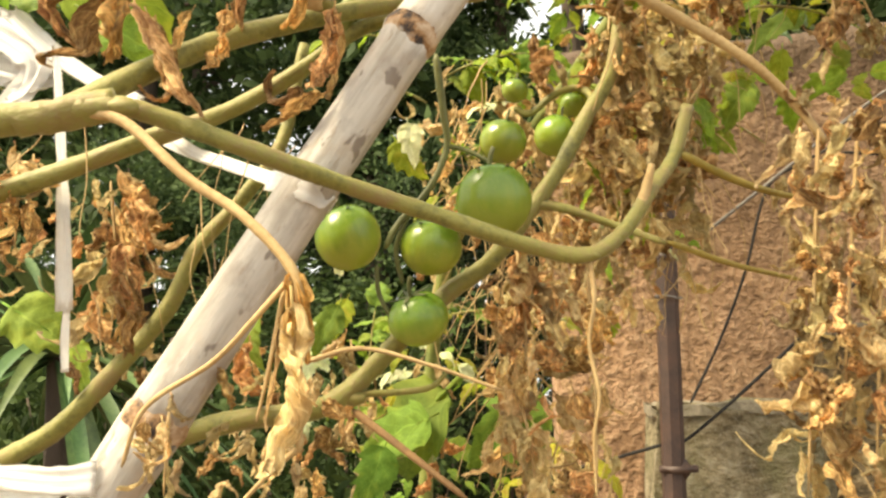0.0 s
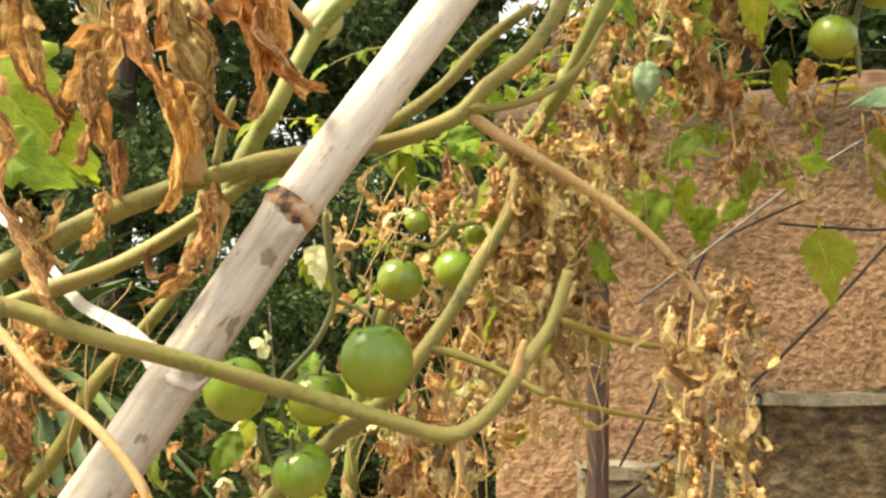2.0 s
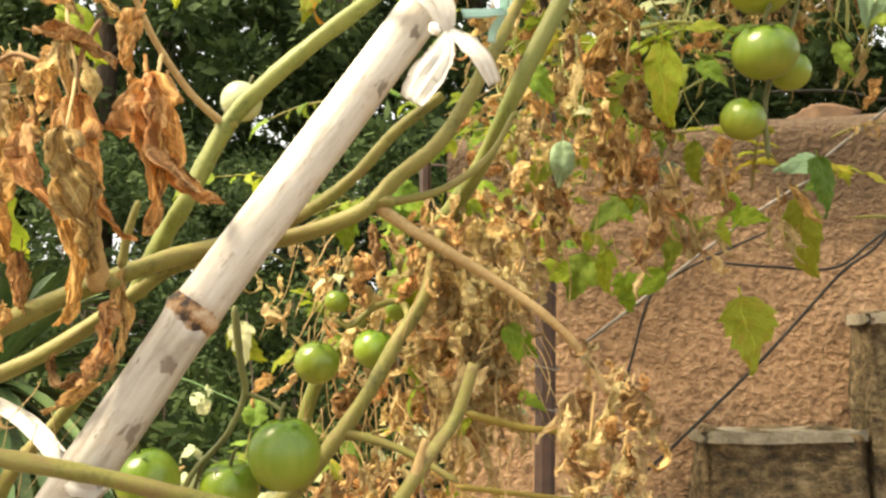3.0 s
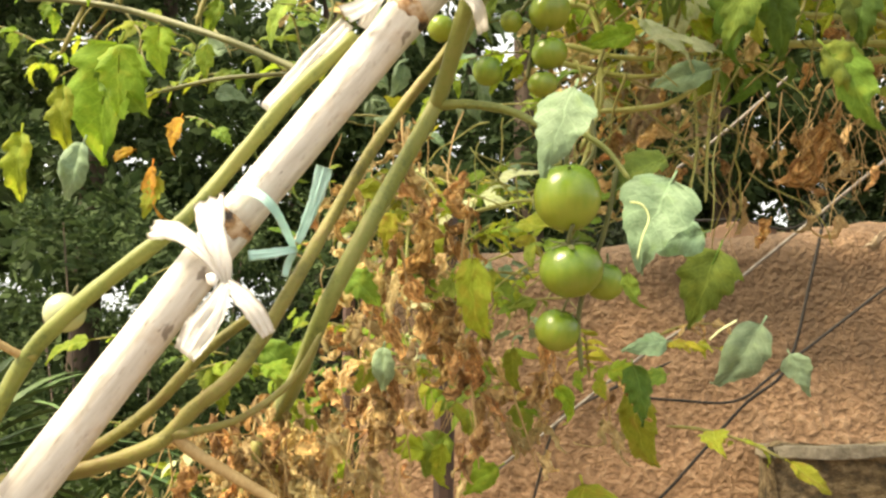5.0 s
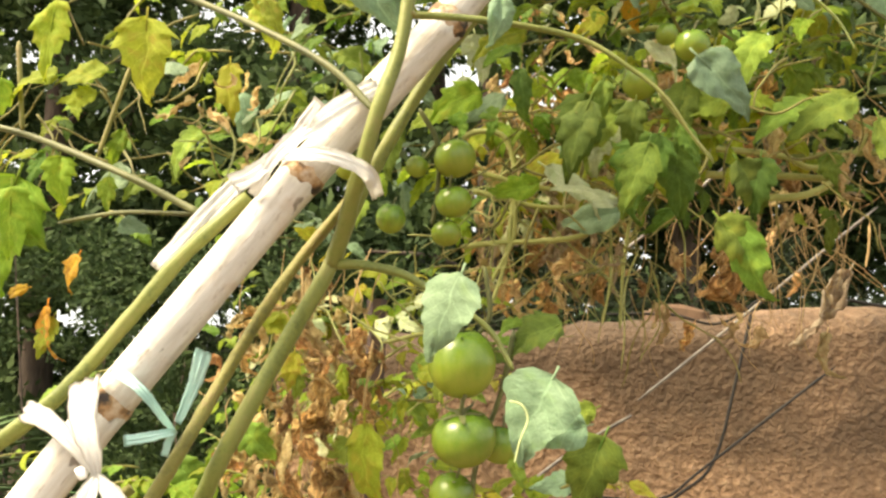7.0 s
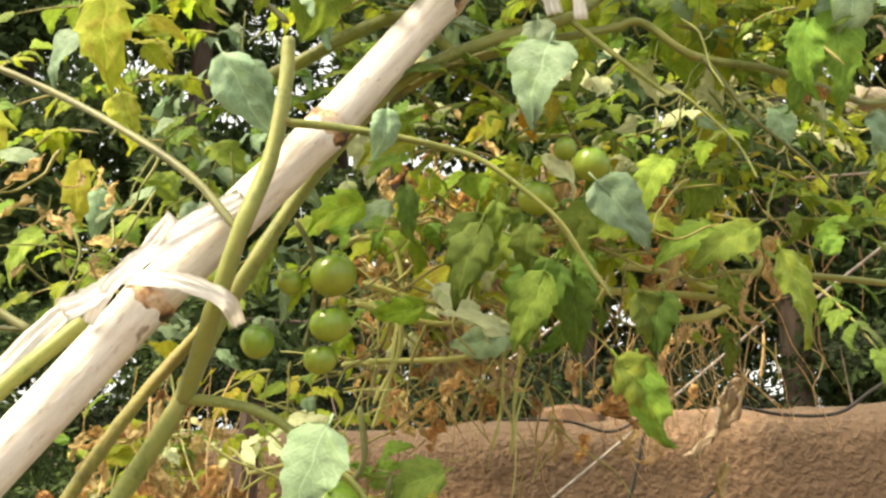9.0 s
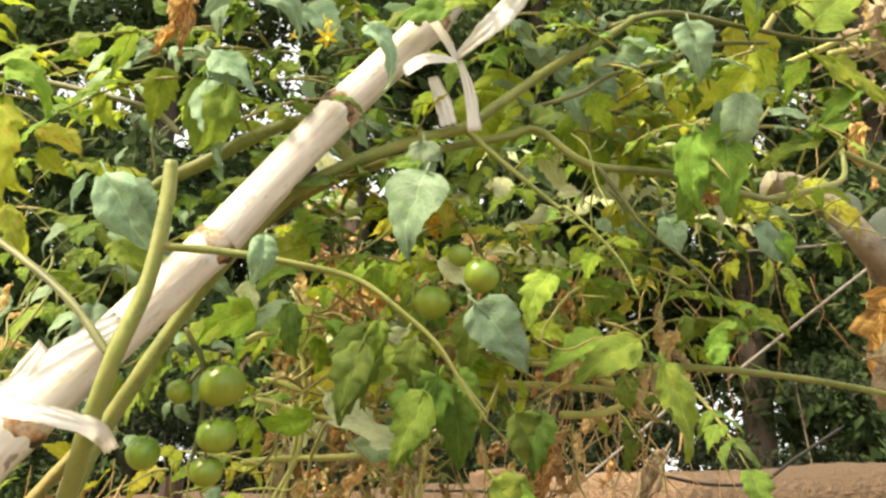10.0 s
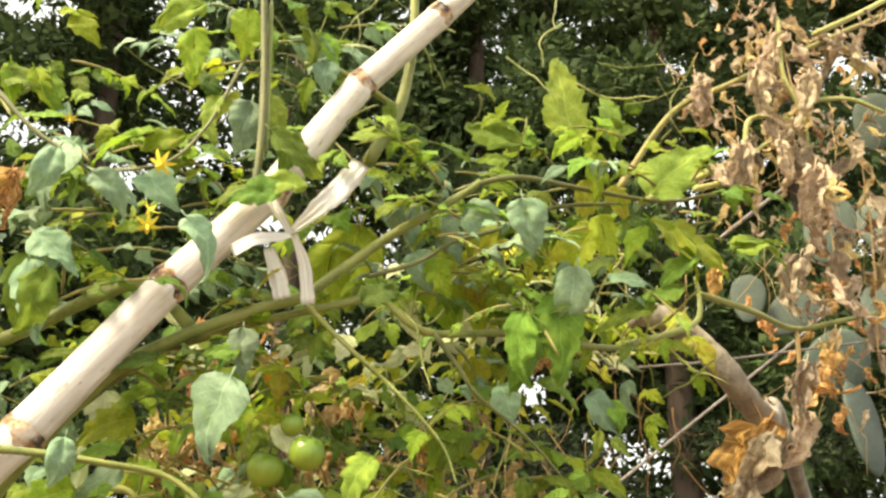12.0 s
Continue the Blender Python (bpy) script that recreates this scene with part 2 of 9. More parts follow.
def node_material():
    m, nt, bsdf, out = material("cane_node")
    n1, n2 = noise_tex(nt, 90, 4), noise_tex(nt, 55, 3)
    col = ramp(nt, [(0.03, 0.022, 0.02), (0.30, 0.17, 0.08), (0.50, 0.38, 0.27)], n1, [0.40, 0.5, 0.62])
    col = mixed(nt, ramp(nt, [(0, 0, 0), (1, 1, 1)], n2, [0.54, 0.66]), col, (0.52, 0.46, 0.39))
    nt[1].new(col, bsdf.inputs["Base Color"])
    bsdf.inputs["Roughness"].default_value = 0.75
    bumped(nt, bsdf, n1, 0.6, 0.002)
    return m


def tomato_material(name="tomato_skin", pale=0.0):
    """Unripe skin: dark green shoulders, pale lower half with faint stripes."""
    m, nt, bsdf, out = material(name)
    nodes, links = nt
    tc = nodes.new("ShaderNodeTexCoord")
    sep = nodes.new("ShaderNodeSeparateXYZ")
    links.new(tc.outputs["Object"], sep.inputs[0])
    wob = noise_tex(nt, 1.6, 3, (2.2, 2.2, 0.5))
    h = maths(nt, "ADD", maths(nt, "MULTIPLY", sep.outputs["Z"], 0.5), maths(nt, "MULTIPLY", wob, 0.7))
    col = ramp(nt, [(0.25, 0.315, 0.045), (0.165, 0.26, 0.03), (0.095, 0.185, 0.019), (0.045, 0.105, 0.012)], h, [0.15, 0.48, 0.78, 0.98])
    speck = noise_tex(nt, 22, 3)
    col = mixed(nt, ramp(nt, [(0, 0, 0), (0.35, 0.35, 0.35)], speck, [0.55, 0.75]), col, (0.38, 0.42, 0.12))
    # Whitens the whole skin in place of a blown sky highlight.
    if pale:
        col = mixed(nt, pale, col, (0.72, 0.76, 0.58))
    col = vary(nt, col, 0.78, 1.15, 0.010)
    links.new(col, bsdf.inputs["Base Color"])
    bsdf.inputs["Roughness"].default_value = 0.25
    bsdf.inputs["Subsurface Weight"].default_value = 0.12
    bsdf.inputs["Subsurface Radius"].default_value = (0.004, 0.006, 0.002)
    bumped(nt, bsdf, speck, 0.06, 0.02)
    return m


def wall_material():
    """Coarse sandy render, ochre to terracotta, with damp stains. Towards the top, shade is painted in."""
    m, nt, bsdf, out = material("ochre_render")
    n1 = noise_tex(nt, 3.0, 6)
    n2 = noise_tex(nt, 105, 4, (1, 1, 1.1), 0.62)
    n3 = noise_tex(nt, 9, 4)
    col = ramp(nt, [(0.150, 0.086, 0.050), (0.325, 0.198, 0.120), (0.45, 0.305, 0.200)], n2, [0.32, 0.5, 0.68])
    col = mixed(nt, ramp(nt, [(0, 0, 0), (0.6, 0.6, 0.6)], n1, [0.48, 0.7]), col, (0.30, 0.18, 0.10))
    col = mixed(nt, ramp(nt, [(0, 0, 0), (0.55, 0.55, 0.55)], n3, [0.62, 0.74]), col, (0.50, 0.35, 0.25))
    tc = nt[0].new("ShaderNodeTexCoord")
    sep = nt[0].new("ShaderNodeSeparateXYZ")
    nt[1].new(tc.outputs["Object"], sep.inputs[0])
    # Dirt tone rising with height, deepened so the upper wall looks shaded.
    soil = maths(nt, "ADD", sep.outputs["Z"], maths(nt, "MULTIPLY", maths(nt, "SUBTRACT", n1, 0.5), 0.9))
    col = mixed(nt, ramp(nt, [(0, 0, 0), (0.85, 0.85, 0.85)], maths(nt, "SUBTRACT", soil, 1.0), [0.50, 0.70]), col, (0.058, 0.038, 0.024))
    nt[1].new(col, bsdf.inputs["Base Color"])
    bsdf.inputs["Roughness"].default_value = 0.95
    bumped(nt, bsdf, maths(nt, "ADD", n2, maths(nt, "MULTIPLY", noise_tex(nt, 38, 3), 0.5)), 1.0, 0.013)
    return m


def concrete_material(name="mossy_concrete", stain=0.0):
    m, nt, bsdf, out = material(name)
    n1, n2, n3 = noise_tex(nt, 85, 5, (0.55, 1, 1), 0.68), noise_tex(nt, 190, 4), noise_tex(nt, 16, 4)
    col = ramp(nt, [(0.11, 0.09, 0.05), (0.28, 0.24, 0.155), (0.48, 0.43, 0.32)], n1, [0.34, 0.5, 0.68])
    col = mixed(nt, ramp(nt, [(0, 0, 0), (0.7, 0.7, 0.7)], n3, [0.5, 0.68]), col, (0.14, 0.14, 0.06))
    col = mixed(nt, ramp(nt, [(0, 0, 0), (0.5, 0.5, 0.5)], n2, [0.55, 0.75]), col, (0.45, 0.42, 0.36))
    if stain:
        grime = ramp(nt, [(0.022, 0.016, 0.008), (0.115, 0.074, 0.032), (0.29, 0.21, 0.11)], n1, [0.36, 0.5, 0.66])
        col = mixed(nt, ramp(nt, [(stain, stain, stain), (0.45, 0.45, 0.45)], noise_tex(nt, 9, 5), [0.44, 0.74]), col, grime)
    nt[1].new(col, bsdf.inputs["Base Color"])
    bsdf.inputs["Roughness"].default_value = 0.95
    bumped(nt, bsdf, maths(nt, "ADD", n1, maths(nt, "MULTIPLY", n2, 0.5)), 1.0, 0.02)
    return m


def crown_material(name, c1, c2, through=0.25):
    m, nt, bsdf, out = material(name)
    nodes, links = nt
    geo = nodes.new("ShaderNodeNewGeometry")
    col = ramp(nt, [c1, c2], geo.outputs["Random Per Island"], [0.1, 0.95])
    links.new(col, bsdf.inputs["Base Color"])
    bsdf.inputs["Roughness"].default_value = 0.75
    bsdf.inputs["Specular IOR Level"].default_value = 0.2
    tr = nodes.new("ShaderNodeBsdfTranslucent")
    links.new(col, tr.inputs["Color"])
    mix = nodes.new("ShaderNodeMixShader")
    mix.inputs[0].default_value = through
    links.new(bsdf.outputs[0], mix.inputs[1])
    links.new(tr.outputs[0], mix.inputs[2])
    links.new(mix.outputs[0], out.inputs["Surface"])
    return m


CANE = cane_material("cane_skin", [(0.40, 0.37, 0.32), (0.58, 0.55, 0.50), (0.68, 0.66, 0.62)], 0.3)
CANE_WORN = cane_material("worn_cane_skin", [(0.29, 0.265, 0.225), (0.44, 0.41, 0.365), (0.53, 0.505, 0.46)], 0.9)
NODE, TOMATO, WALL, CONCRETE = node_material(), tomato_material(), wall_material(), concrete_material()
TOMATO_SKYLIT = tomato_material("tomato_skin_skylit", 0.5)
STAINED = concrete_material("stained_concrete", 0.9)
CROWN = crown_material("conifer_needles", (0.025, 0.048, 0.018), (0.075, 0.12, 0.043))
BUSH = crown_material("shrub_leaves", (0.02, 0.04, 0.012), (0.065, 0.105, 0.03))
# Shrub leaves with deep shade put into their near-black green.
SHADE_BUSH = crown_material("shaded_shrub_leaves", (0.006, 0.011, 0.005), (0.022, 0.034, 0.014))


# ---- building helpers ----
def mesh_of(name, bm, mat, smooth=True):
    me = bpy.data.meshes.new(name)
    bm.to_mesh(me)
    bm.free()
    me.materials.append(mat)
    if smooth:
        for p in me.polygons:
            p.use_smooth = True
    return me


def part(name, bm, mat, parent=None, label="", smooth=True):
    ob = new(name, mesh_of(name, bm, mat, smooth))
    ob.parent = parent
    if label:
        tagged(ob, label)
    return ob


def thing(name, at, label, category, group="", kind=""):
    ob = new(name)
    ob.location = at
    ob.empty_display_size = 0.02
    tagged(ob, label, category, group, kind)
    bpy.context.view_layer.update()
    ORIGIN[ob.name] = Vector(at)
    return ob


ORIGIN = {}


def smooth_line(points, per=5):
    """A line that glides through the given points."""
    p = [Vector(q) for q in points]
    if len(p) == 2:
        return [p[0].lerp(p[1], i / per) for i in range(per + 1)]
    p = [p[0] * 2 - p[1]] + p + [p[-1] * 2 - p[-2]]
    out = []
    for i in range(1, len(p) - 2):
        a, b, c, d = p[i - 1 : i + 3]
        for k in range(per):
            t = k / per
            out.append(0.5 * (2 * b + (c - a) * t + (2 * a - 5 * b + 4 * c - d) * t * t + (3 * b - a - 3 * c + d) * t**3))
    return out + [p[-2]]


def sweep(bm, line, radii, sides=10, flat=1.0, knob=0.0, seed=0):
    """Adds a tube along the line; radii: at the start and the end. knob: unevenness."""
    rnd = random.Random(seed)
    n = len(line)
    side = Vector((0.3, -1, 0.2))
    rings = []
    for i, q in enumerate(line):
        way = (line[min(i + 1, n - 1)] - line[max(i - 1, 0)])
        way = way.normalized() if way.length > 1e-9 else Vector((0, 0, 1))
        side = side - way * side.dot(way)
        side = side.normalized() if side.length > 1e-6 else way.orthogonal().normalized()
        up = way.cross(side)
        f = i / max(1, n - 1)
        r = radii[0] * (1 - f) + radii[1] * f
        r *= (1 + knob * rnd.uniform(-1, 1)) * (0.4 if i in (0, n - 1) and n > 6 and radii[0] < 0.0032 and radii[1] < 0.0026 else 1)
        ridge = [r * (1 + 0.9 * knob * math.cos(3 * 6.2832 * k / sides + 0.4 * i)) for k in range(sides)]
        rings.append([bm.verts.new(q + side * (ridge[k] * math.cos(6.2832 * k / sides)) + up * (ridge[k] * flat * math.sin(6.2832 * k / sides))) for k in range(sides)])
    for a, b in zip(rings, rings[1:]):
        for k in range(sides):
            bm.faces.new((a[k], a[(k + 1) % sides], b[(k + 1) % sides], b[k]))
    bm.faces.new(rings[0][::-1])
    bm.faces.new(rings[-1])


def stem(parent, name, points, r0, r1, mat, label="", knob=0.06, sides=12):
    bm = bmesh.new()
    base = ORIGIN.get(parent.name, Vector()) if parent else Vector()
    sweep(bm, [q - base for q in smooth_line(points, 8)], (r0, r1), sides, knob=knob, seed=len(bpy.data.objects))
    return part(name, bm, mat, parent, label)


def leaf_mesh(name, mat, seed, lobes=3, width=0.55, fold=0.35, curl=0.5, crumple=0.0, twist=0.0, roll=0.0, rows=18, cols=8, pleat=0.0, rim=0.0, tooth=1.0):
    """A leaflet one unit long that grows from its base along +y and faces +z. lobes: pairs of pointed teeth; rim: how far the edges roll under."""
    rnd = random.Random(seed)
    bm = bmesh.new()
    uv = bm.loops.layers.uv.new("UVMap")
    grid, coords = [], {}
    ph = rnd.uniform(0, 6)
    teeth = [(lobes + rnd.uniform(0.3, 1.2), rnd.uniform(0, 1), rnd.uniform(0.7, 1.2)) for _ in (0, 1)]
    for i in range(rows + 1):
        s = i / rows
        base = width * 0.5 * (math.sin(math.pi * min(1, s**0.58)) ** 0.85) * (1.3 - 0.55 * s)
        if lobes == 0:
            base += 0.010 * (i % 2) * (0.1 < s < 0.97)
        wl, fwd = [], []
        for sd in (0, 1):
            n, start, deep = teeth[sd]
            p = (s * n + start) % 1.0
            saw = (p / 0.82) ** 1.3 if p < 0.82 else (1 - p) / 0.18
            cut = (0.40 * tooth * deep * (1.1 - 0.5 * s) if lobes > 0 else 0.0) * (0.06 < s < 0.95)
            w = base * (1 + cut * (saw - 0.62))
            w *= 1 + 0.09 * noise.noise(Vector((s * 9, sd * 5, seed))) * (0.08 < s < 0.95)
            wl.append(max(w, 0.002))
            fwd.append(cut * 0.20 * saw)
        line = []
        bend = curl * s * s
        y, z = math.sin(max(bend, 1e-4)) / max(bend, 1e-4) * s, -(1 - math.cos(bend)) * s / max(bend, 1e-4) if bend > 1e-4 else 0
        tw = twist * s
        for k in range(cols + 1):
            u = k / cols * 2 - 1
            w = wl[u > 0]
            x = u * w
            edge = abs(u)
            lift = abs(x) * fold - rim * w * edge**3 + 0.03 * math.sin(9 * s + ph + 2.2 * u) * edge + 0.010 * math.sin(23 * s + 5 * u + ph)
            if not (roll or crumple):
                lift += 0.035 * width * math.sin(44 * (s - 0.25 * edge * width)) * math.sin(math.pi * min(1, edge * 1.1)) * math.sin(math.pi * s)
            lift += pleat * w * (math.sin(u * 7 + ph + 2 * s) + 0.6 * math.sin(u * 12 - ph + 5 * s))
            if roll:
                a = u * roll
                x, lift = w * math.sin(a) / roll, w * (1 - math.cos(a)) / roll * 1.2
            v = Vector((x, y + fwd[u > 0] * edge**2, z + lift))
            if roll:
                v.z += 0.05 * math.sin(u * 6 + ph + 4 * s) * w * 5 * math.sin(s * 3) + 0.02 * math.sin(u * 13 + 9 * s + ph)
                v.x += 0.03 * math.sin(s * 14 + ph + 3 * u)
            if crumple:
                q = Vector((u * 1.3 + seed * 3.1, s * 3.2, seed * 1.7))
                for grow, share in ((1.0, 1.0), (2.7, 0.5), (6.1, 0.28)):
                    q2 = q * grow
                    v += Vector((noise.noise(q2), 0.55 * noise.noise(q2 + Vector((7, 3, 1))), noise.noise(q2 + Vector((2, 9, 4))))) * crumple * share
            if tw:
                c, sn = math.cos(tw), math.sin(tw)
                v = Vector((v.x * c - v.z * sn, v.y, v.x * sn + v.z * c))
            vert = bm.verts.new(v)
            coords[vert] = (u * 0.5 + 0.5, s)
            line.append(vert)
        grid.append(line)
    for a, b in zip(grid, grid[1:]):
        for k in range(cols):
            f = bm.faces.new((a[k], a[k + 1], b[k + 1], b[k]))
            for loop in f.loops:
                loop[uv].uv = coords[loop.vert]
    sweep(bm, [Vector((0, -0.12, 0.01)), Vector((0, 0.05, 0.0)), Vector((0, 0.5, -0.012 - 0.12 * curl * 0.5))], (0.014, 0.006), 5)
    return mesh_of(name, bm, mat)


LEAVES = {}
for number, (kind, mat) in enumerate(LEAF.items()):
    dry = kind in ("brown", "straw", "bleached")
    made = []
    for v in range(6):
        if dry:
            made.append(leaf_mesh("dry_leaf", mat, 40 * number + v, 1, (0.40, 0.48, 0.32, 0.44, 0.52, 0.26)[v] * (1.0 if kind == "brown" else 0.66), 0.3, (0.6, 1.2, 0.4, 1.7, 1.0, 2.2)[v],
                                  (0.15, 0.20, 0.16, 0.18, 0.24, 0.15)[v] * (1.0 if kind == "brown" else 0.65), (0.9, -1.5, 2.4, 0.6, -2.4, 1.7)[v], (1.5, 2.1, 2.6, 1.3, 1.7, 2.3)[v], 24, 12))
        else:
            made.append(leaf_mesh("leaf", mat, 40 * number + v, (3, 4, 5, 3, 4, 3)[v] - (kind == "blue"), (0.50, 0.56, 0.48, 0.40, 0.60, 0.36)[v] * (1.15 if kind == "blue" else 1.0), (0.3, 0.55, 0.2, 0.7, 0.4, 0.5)[v],
                                  (0.5, 0.9, 0.35, 1.15, 0.6, 0.9)[v], 0.05, (0.15, -0.4, 0.3, 0.55, -0.25, -0.6)[v], 0.0, 26, 8, 0.0, (0.25, 0.4, 0.2, 0.6, 0.3, 0.45)[v], 0.3 if kind == "blue" else 0.8))
    LEAVES[kind] = made
for kind, mat in (("curled", LEAF["brown"]), ("papery", LEAF["straw"]), ("faded", LEAF["bleached"])):
    LEAVES[kind] = [leaf_mesh("dry_leaf", mat, 900 + v, 1, (0.32, 0.40, 0.28, 0.36, 0.44, 0.26)[v], 0.7, (0.5, 1.0, 0.3, 1.4, 0.8, 1.8)[v], 0.135,
                                  (0.5, -0.9, 1.2, 0.3, -1.3, 0.8)[v], 0.0, 32, 16, 0.26) for v in range(6)]


for kind, mat in (("strip_straw", LEAF["straw"]), ("strip_brown", LEAF["brown"]), ("strip_bleached", LEAF["bleached"])):
    LEAVES[kind] = [leaf_mesh("dry_leaf", mat, 1300 + v, 0, (0.26, 0.32, 0.22, 0.36, 0.28, 0.20)[v], 0.4, (0.5, 0.9, 0.3, 1.2, 0.7, 1.5)[v], 0.085,
                              (2.4, -3.2, 4.2, -1.8, 3.0, -4.6)[v], 0.0, 30, 8, 0.22) for v in range(6)]
LEAVES["hanging"] = [leaf_mesh("dry_leaf", LEAF["russet"], 1500 + v, 2, (0.40, 0.46, 0.36, 0.42, 0.50, 0.34)[v], 0.55, (0.4, 0.7, 0.3, 0.9, 0.5, 0.8)[v], 0.075,
                               (0.5, -0.7, 0.9, 0.3, -0.9, 1.1)[v], 0.0, 34, 14, 0.20) for v in range(6)]


def leaf(parent, kind, at, way, length, face=(0, -0.9, 0.45), variant=0, name="leaf", label="", wide=1.0):
    """One leaflet: its base at a place, growing along way, its upper side towards face."""
    y = Vector(way).normalized()
    z = Vector(face)
    z = z - y * z.dot(y)
    z = z.normalized() if z.length > 1e-4 else y.orthogonal().normalized()
    x = y.cross(z)
    m = Matrix((x * wide, y, z)).transposed().to_4x4()
    ob = new(name, LEAVES[kind][variant % 6])
    ob.parent = parent
    ob.matrix_basis = Matrix.Translation(Vector(at) - ORIGIN.get(parent.name, Vector())) @ m @ Matrix.Scale(length, 4)
    if label:
        tagged(ob, label)
    return ob


def leaf_spray(parent, kinds, low, high, count, sizes, seed, droop=0.5, name="leaf"):
    """Compound leaves strewn through a box between two corners: leaflets in pairs along a bent stalk. Dry leaves hang singly."""
    rnd = random.Random(seed)
    single = name != "leaf"
    stalks = bmesh.new()
    base = ORIGIN[parent.name]
    done = 0
    while done < count:
        at = Vector([rnd.uniform(a, b) for a, b in zip(low, high)])
        a = rnd.uniform(0, 6.2832)
        kind = kinds[rnd.randrange(len(kinds))]
        size = rnd.uniform(*sizes)
        if single:
            way = Vector((math.cos(a) * 0.8, rnd.uniform(-0.7, 0.5), math.sin(a) * 0.7 - droop))
            face = (rnd.uniform(-0.9, 0.7), rnd.uniform(-1, 0.1), rnd.uniform(-0.3, 1.0))
            leaf(parent, kind, at, way, size, face, rnd.randrange(6), name, wide=rnd.uniform(0.8, 1.3))
            done += 1
            continue
        out = Vector((math.cos(a), rnd.uniform(-0.6, 0.4), 0.25 + 0.4 * math.sin(a)))
        out.normalize()
        length = size * rnd.uniform(2.0, 3.0)
        pairs = rnd.randrange(2, 4)
        rachis = [at + out * length * f + Vector((0, 0, -droop * length * 0.55 * f * f)) for f in (0, 0.25, 0.5, 0.75, 1.0)]
        sweep(stalks, [q - base for q in smooth_line(rachis, 2)], (0.0013, 0.0006), 5)
        side = out.cross(Vector((0, 0, 1)))
        side = side.normalized() if side.length > 0.01 else Vector((1, 0, 0))
        for k in range(pairs):
            f = 0.4 + 0.5 * k / pairs
            q = at + out * length * f + Vector((0, 0, -droop * length * 0.55 * f * f))
            for sgn in (-1, 1):
                if rnd.random() < 0.12:
                    continue
                way = side * sgn + out * rnd.uniform(0.3, 0.8) + Vector((0, 0, -droop * rnd.uniform(0.3, 1.3)))
                face = Vector((rnd.uniform(-0.7, 0.5), rnd.uniform(-0.9, -0.1), 0.9)) + side * sgn * rnd.uniform(-0.1, 0.5)
                leaf(parent, kind, q, way, size * rnd.uniform(0.6, 0.95), face, rnd.randrange(6), name, wide=rnd.uniform(0.8, 1.15))
                done += 1
            if rnd.random() < 0.6:
                leaf(parent, kind, q - out * length * 0.1, side * rnd.choice((-1, 1)) + Vector((0, 0, -droop * 0.5)), size * rnd.uniform(0.22, 0.38), (0, -0.6, 0.8), rnd.randrange(6), name)
        leaf(parent, kind, rachis[-1], out + Vector((0, 0, -droop * 1.2)), size * rnd.uniform(0.9, 1.2), (rnd.uniform(-0.4, 0.3), -0.6, 0.8), rnd.randrange(6), name)
        done += 1
    if single:
        stalks.free()
    else:
        tagged(part("stalk_tangle", stalks, STEM, parent), kind="stuff")


def garland(parent, points, count, kinds, sizes, seed, spread=0.012):
    """Withered leaves hanging one under another along a thin dry stalk."""
    rnd = random.Random(seed)
    line = smooth_line(points, 6)
    stem(parent, "dry_stalk", points, 0.0011, 0.0006, STEM_DRY, sides=6)
    for k in range(count):
        f = (k + rnd.random()) / count * (len(line) - 1)
        i = min(int(f), len(line) - 2)
        at = line[i].lerp(line[i + 1], f - i)
        at = at + Vector((rnd.uniform(-spread, spread), rnd.uniform(-spread, spread), rnd.uniform(0, spread)))
        way = Vector((rnd.gauss(0, 0.45), rnd.gauss(0, 0.3), -rnd.uniform(0.5, 1.1)))
        face = (rnd.uniform(-0.9, 0.7), rnd.uniform(-1, -0.2), rnd.uniform(-0.1, 0.8))
        leaf(parent, kinds[rnd.randrange(len(kinds))], at, way, rnd.uniform(*sizes), face, rnd.randrange(6), "dry_leaf", wide=rnd.uniform(0.8, 1.4))


SHEETS = {}


def spots(rnd, low, high, count, sizes, droop, compound):
    """Place, way, face and size of leaflets: in fives along a bent leaf stalk, or singly."""
    out = []
    while len(out) < count:
        at = Vector([rnd.uniform(a, b) for a, b in zip(low, high)])
        a, size = rnd.uniform(0, 6.2832), rnd.uniform(*sizes)
        y = Vector((math.cos(a), rnd.uniform(-0.7, 0.5), math.sin(a) * 0.7 - droop)).normalized()
        z = Vector((rnd.uniform(-0.7, 0.5), rnd.uniform(-1, 0), rnd.uniform(0.1, 1.0)))
        if not compound:
            out.append((at, y, z, size))
            continue
        side = y.cross(z).normalized()
        out.append((at + y * size * 1.7, (y + Vector((0, 0, -0.5 * droop))).normalized(), z, size * 1.15))
        for f in (0.5, 1.25):
            for sgn in (-1, 1):
                if rnd.random() < 0.9:
                    way = (side * sgn + y * rnd.uniform(0.3, 0.9) + Vector((0, 0, -droop * rnd.uniform(0.1, 0.9)))).normalized()
                    out.append((at + y * size * f + Vector((0, 0, -0.2 * f * size)), way, z + side * sgn * 0.3, size * rnd.uniform(0.55, 0.95)))
    return out


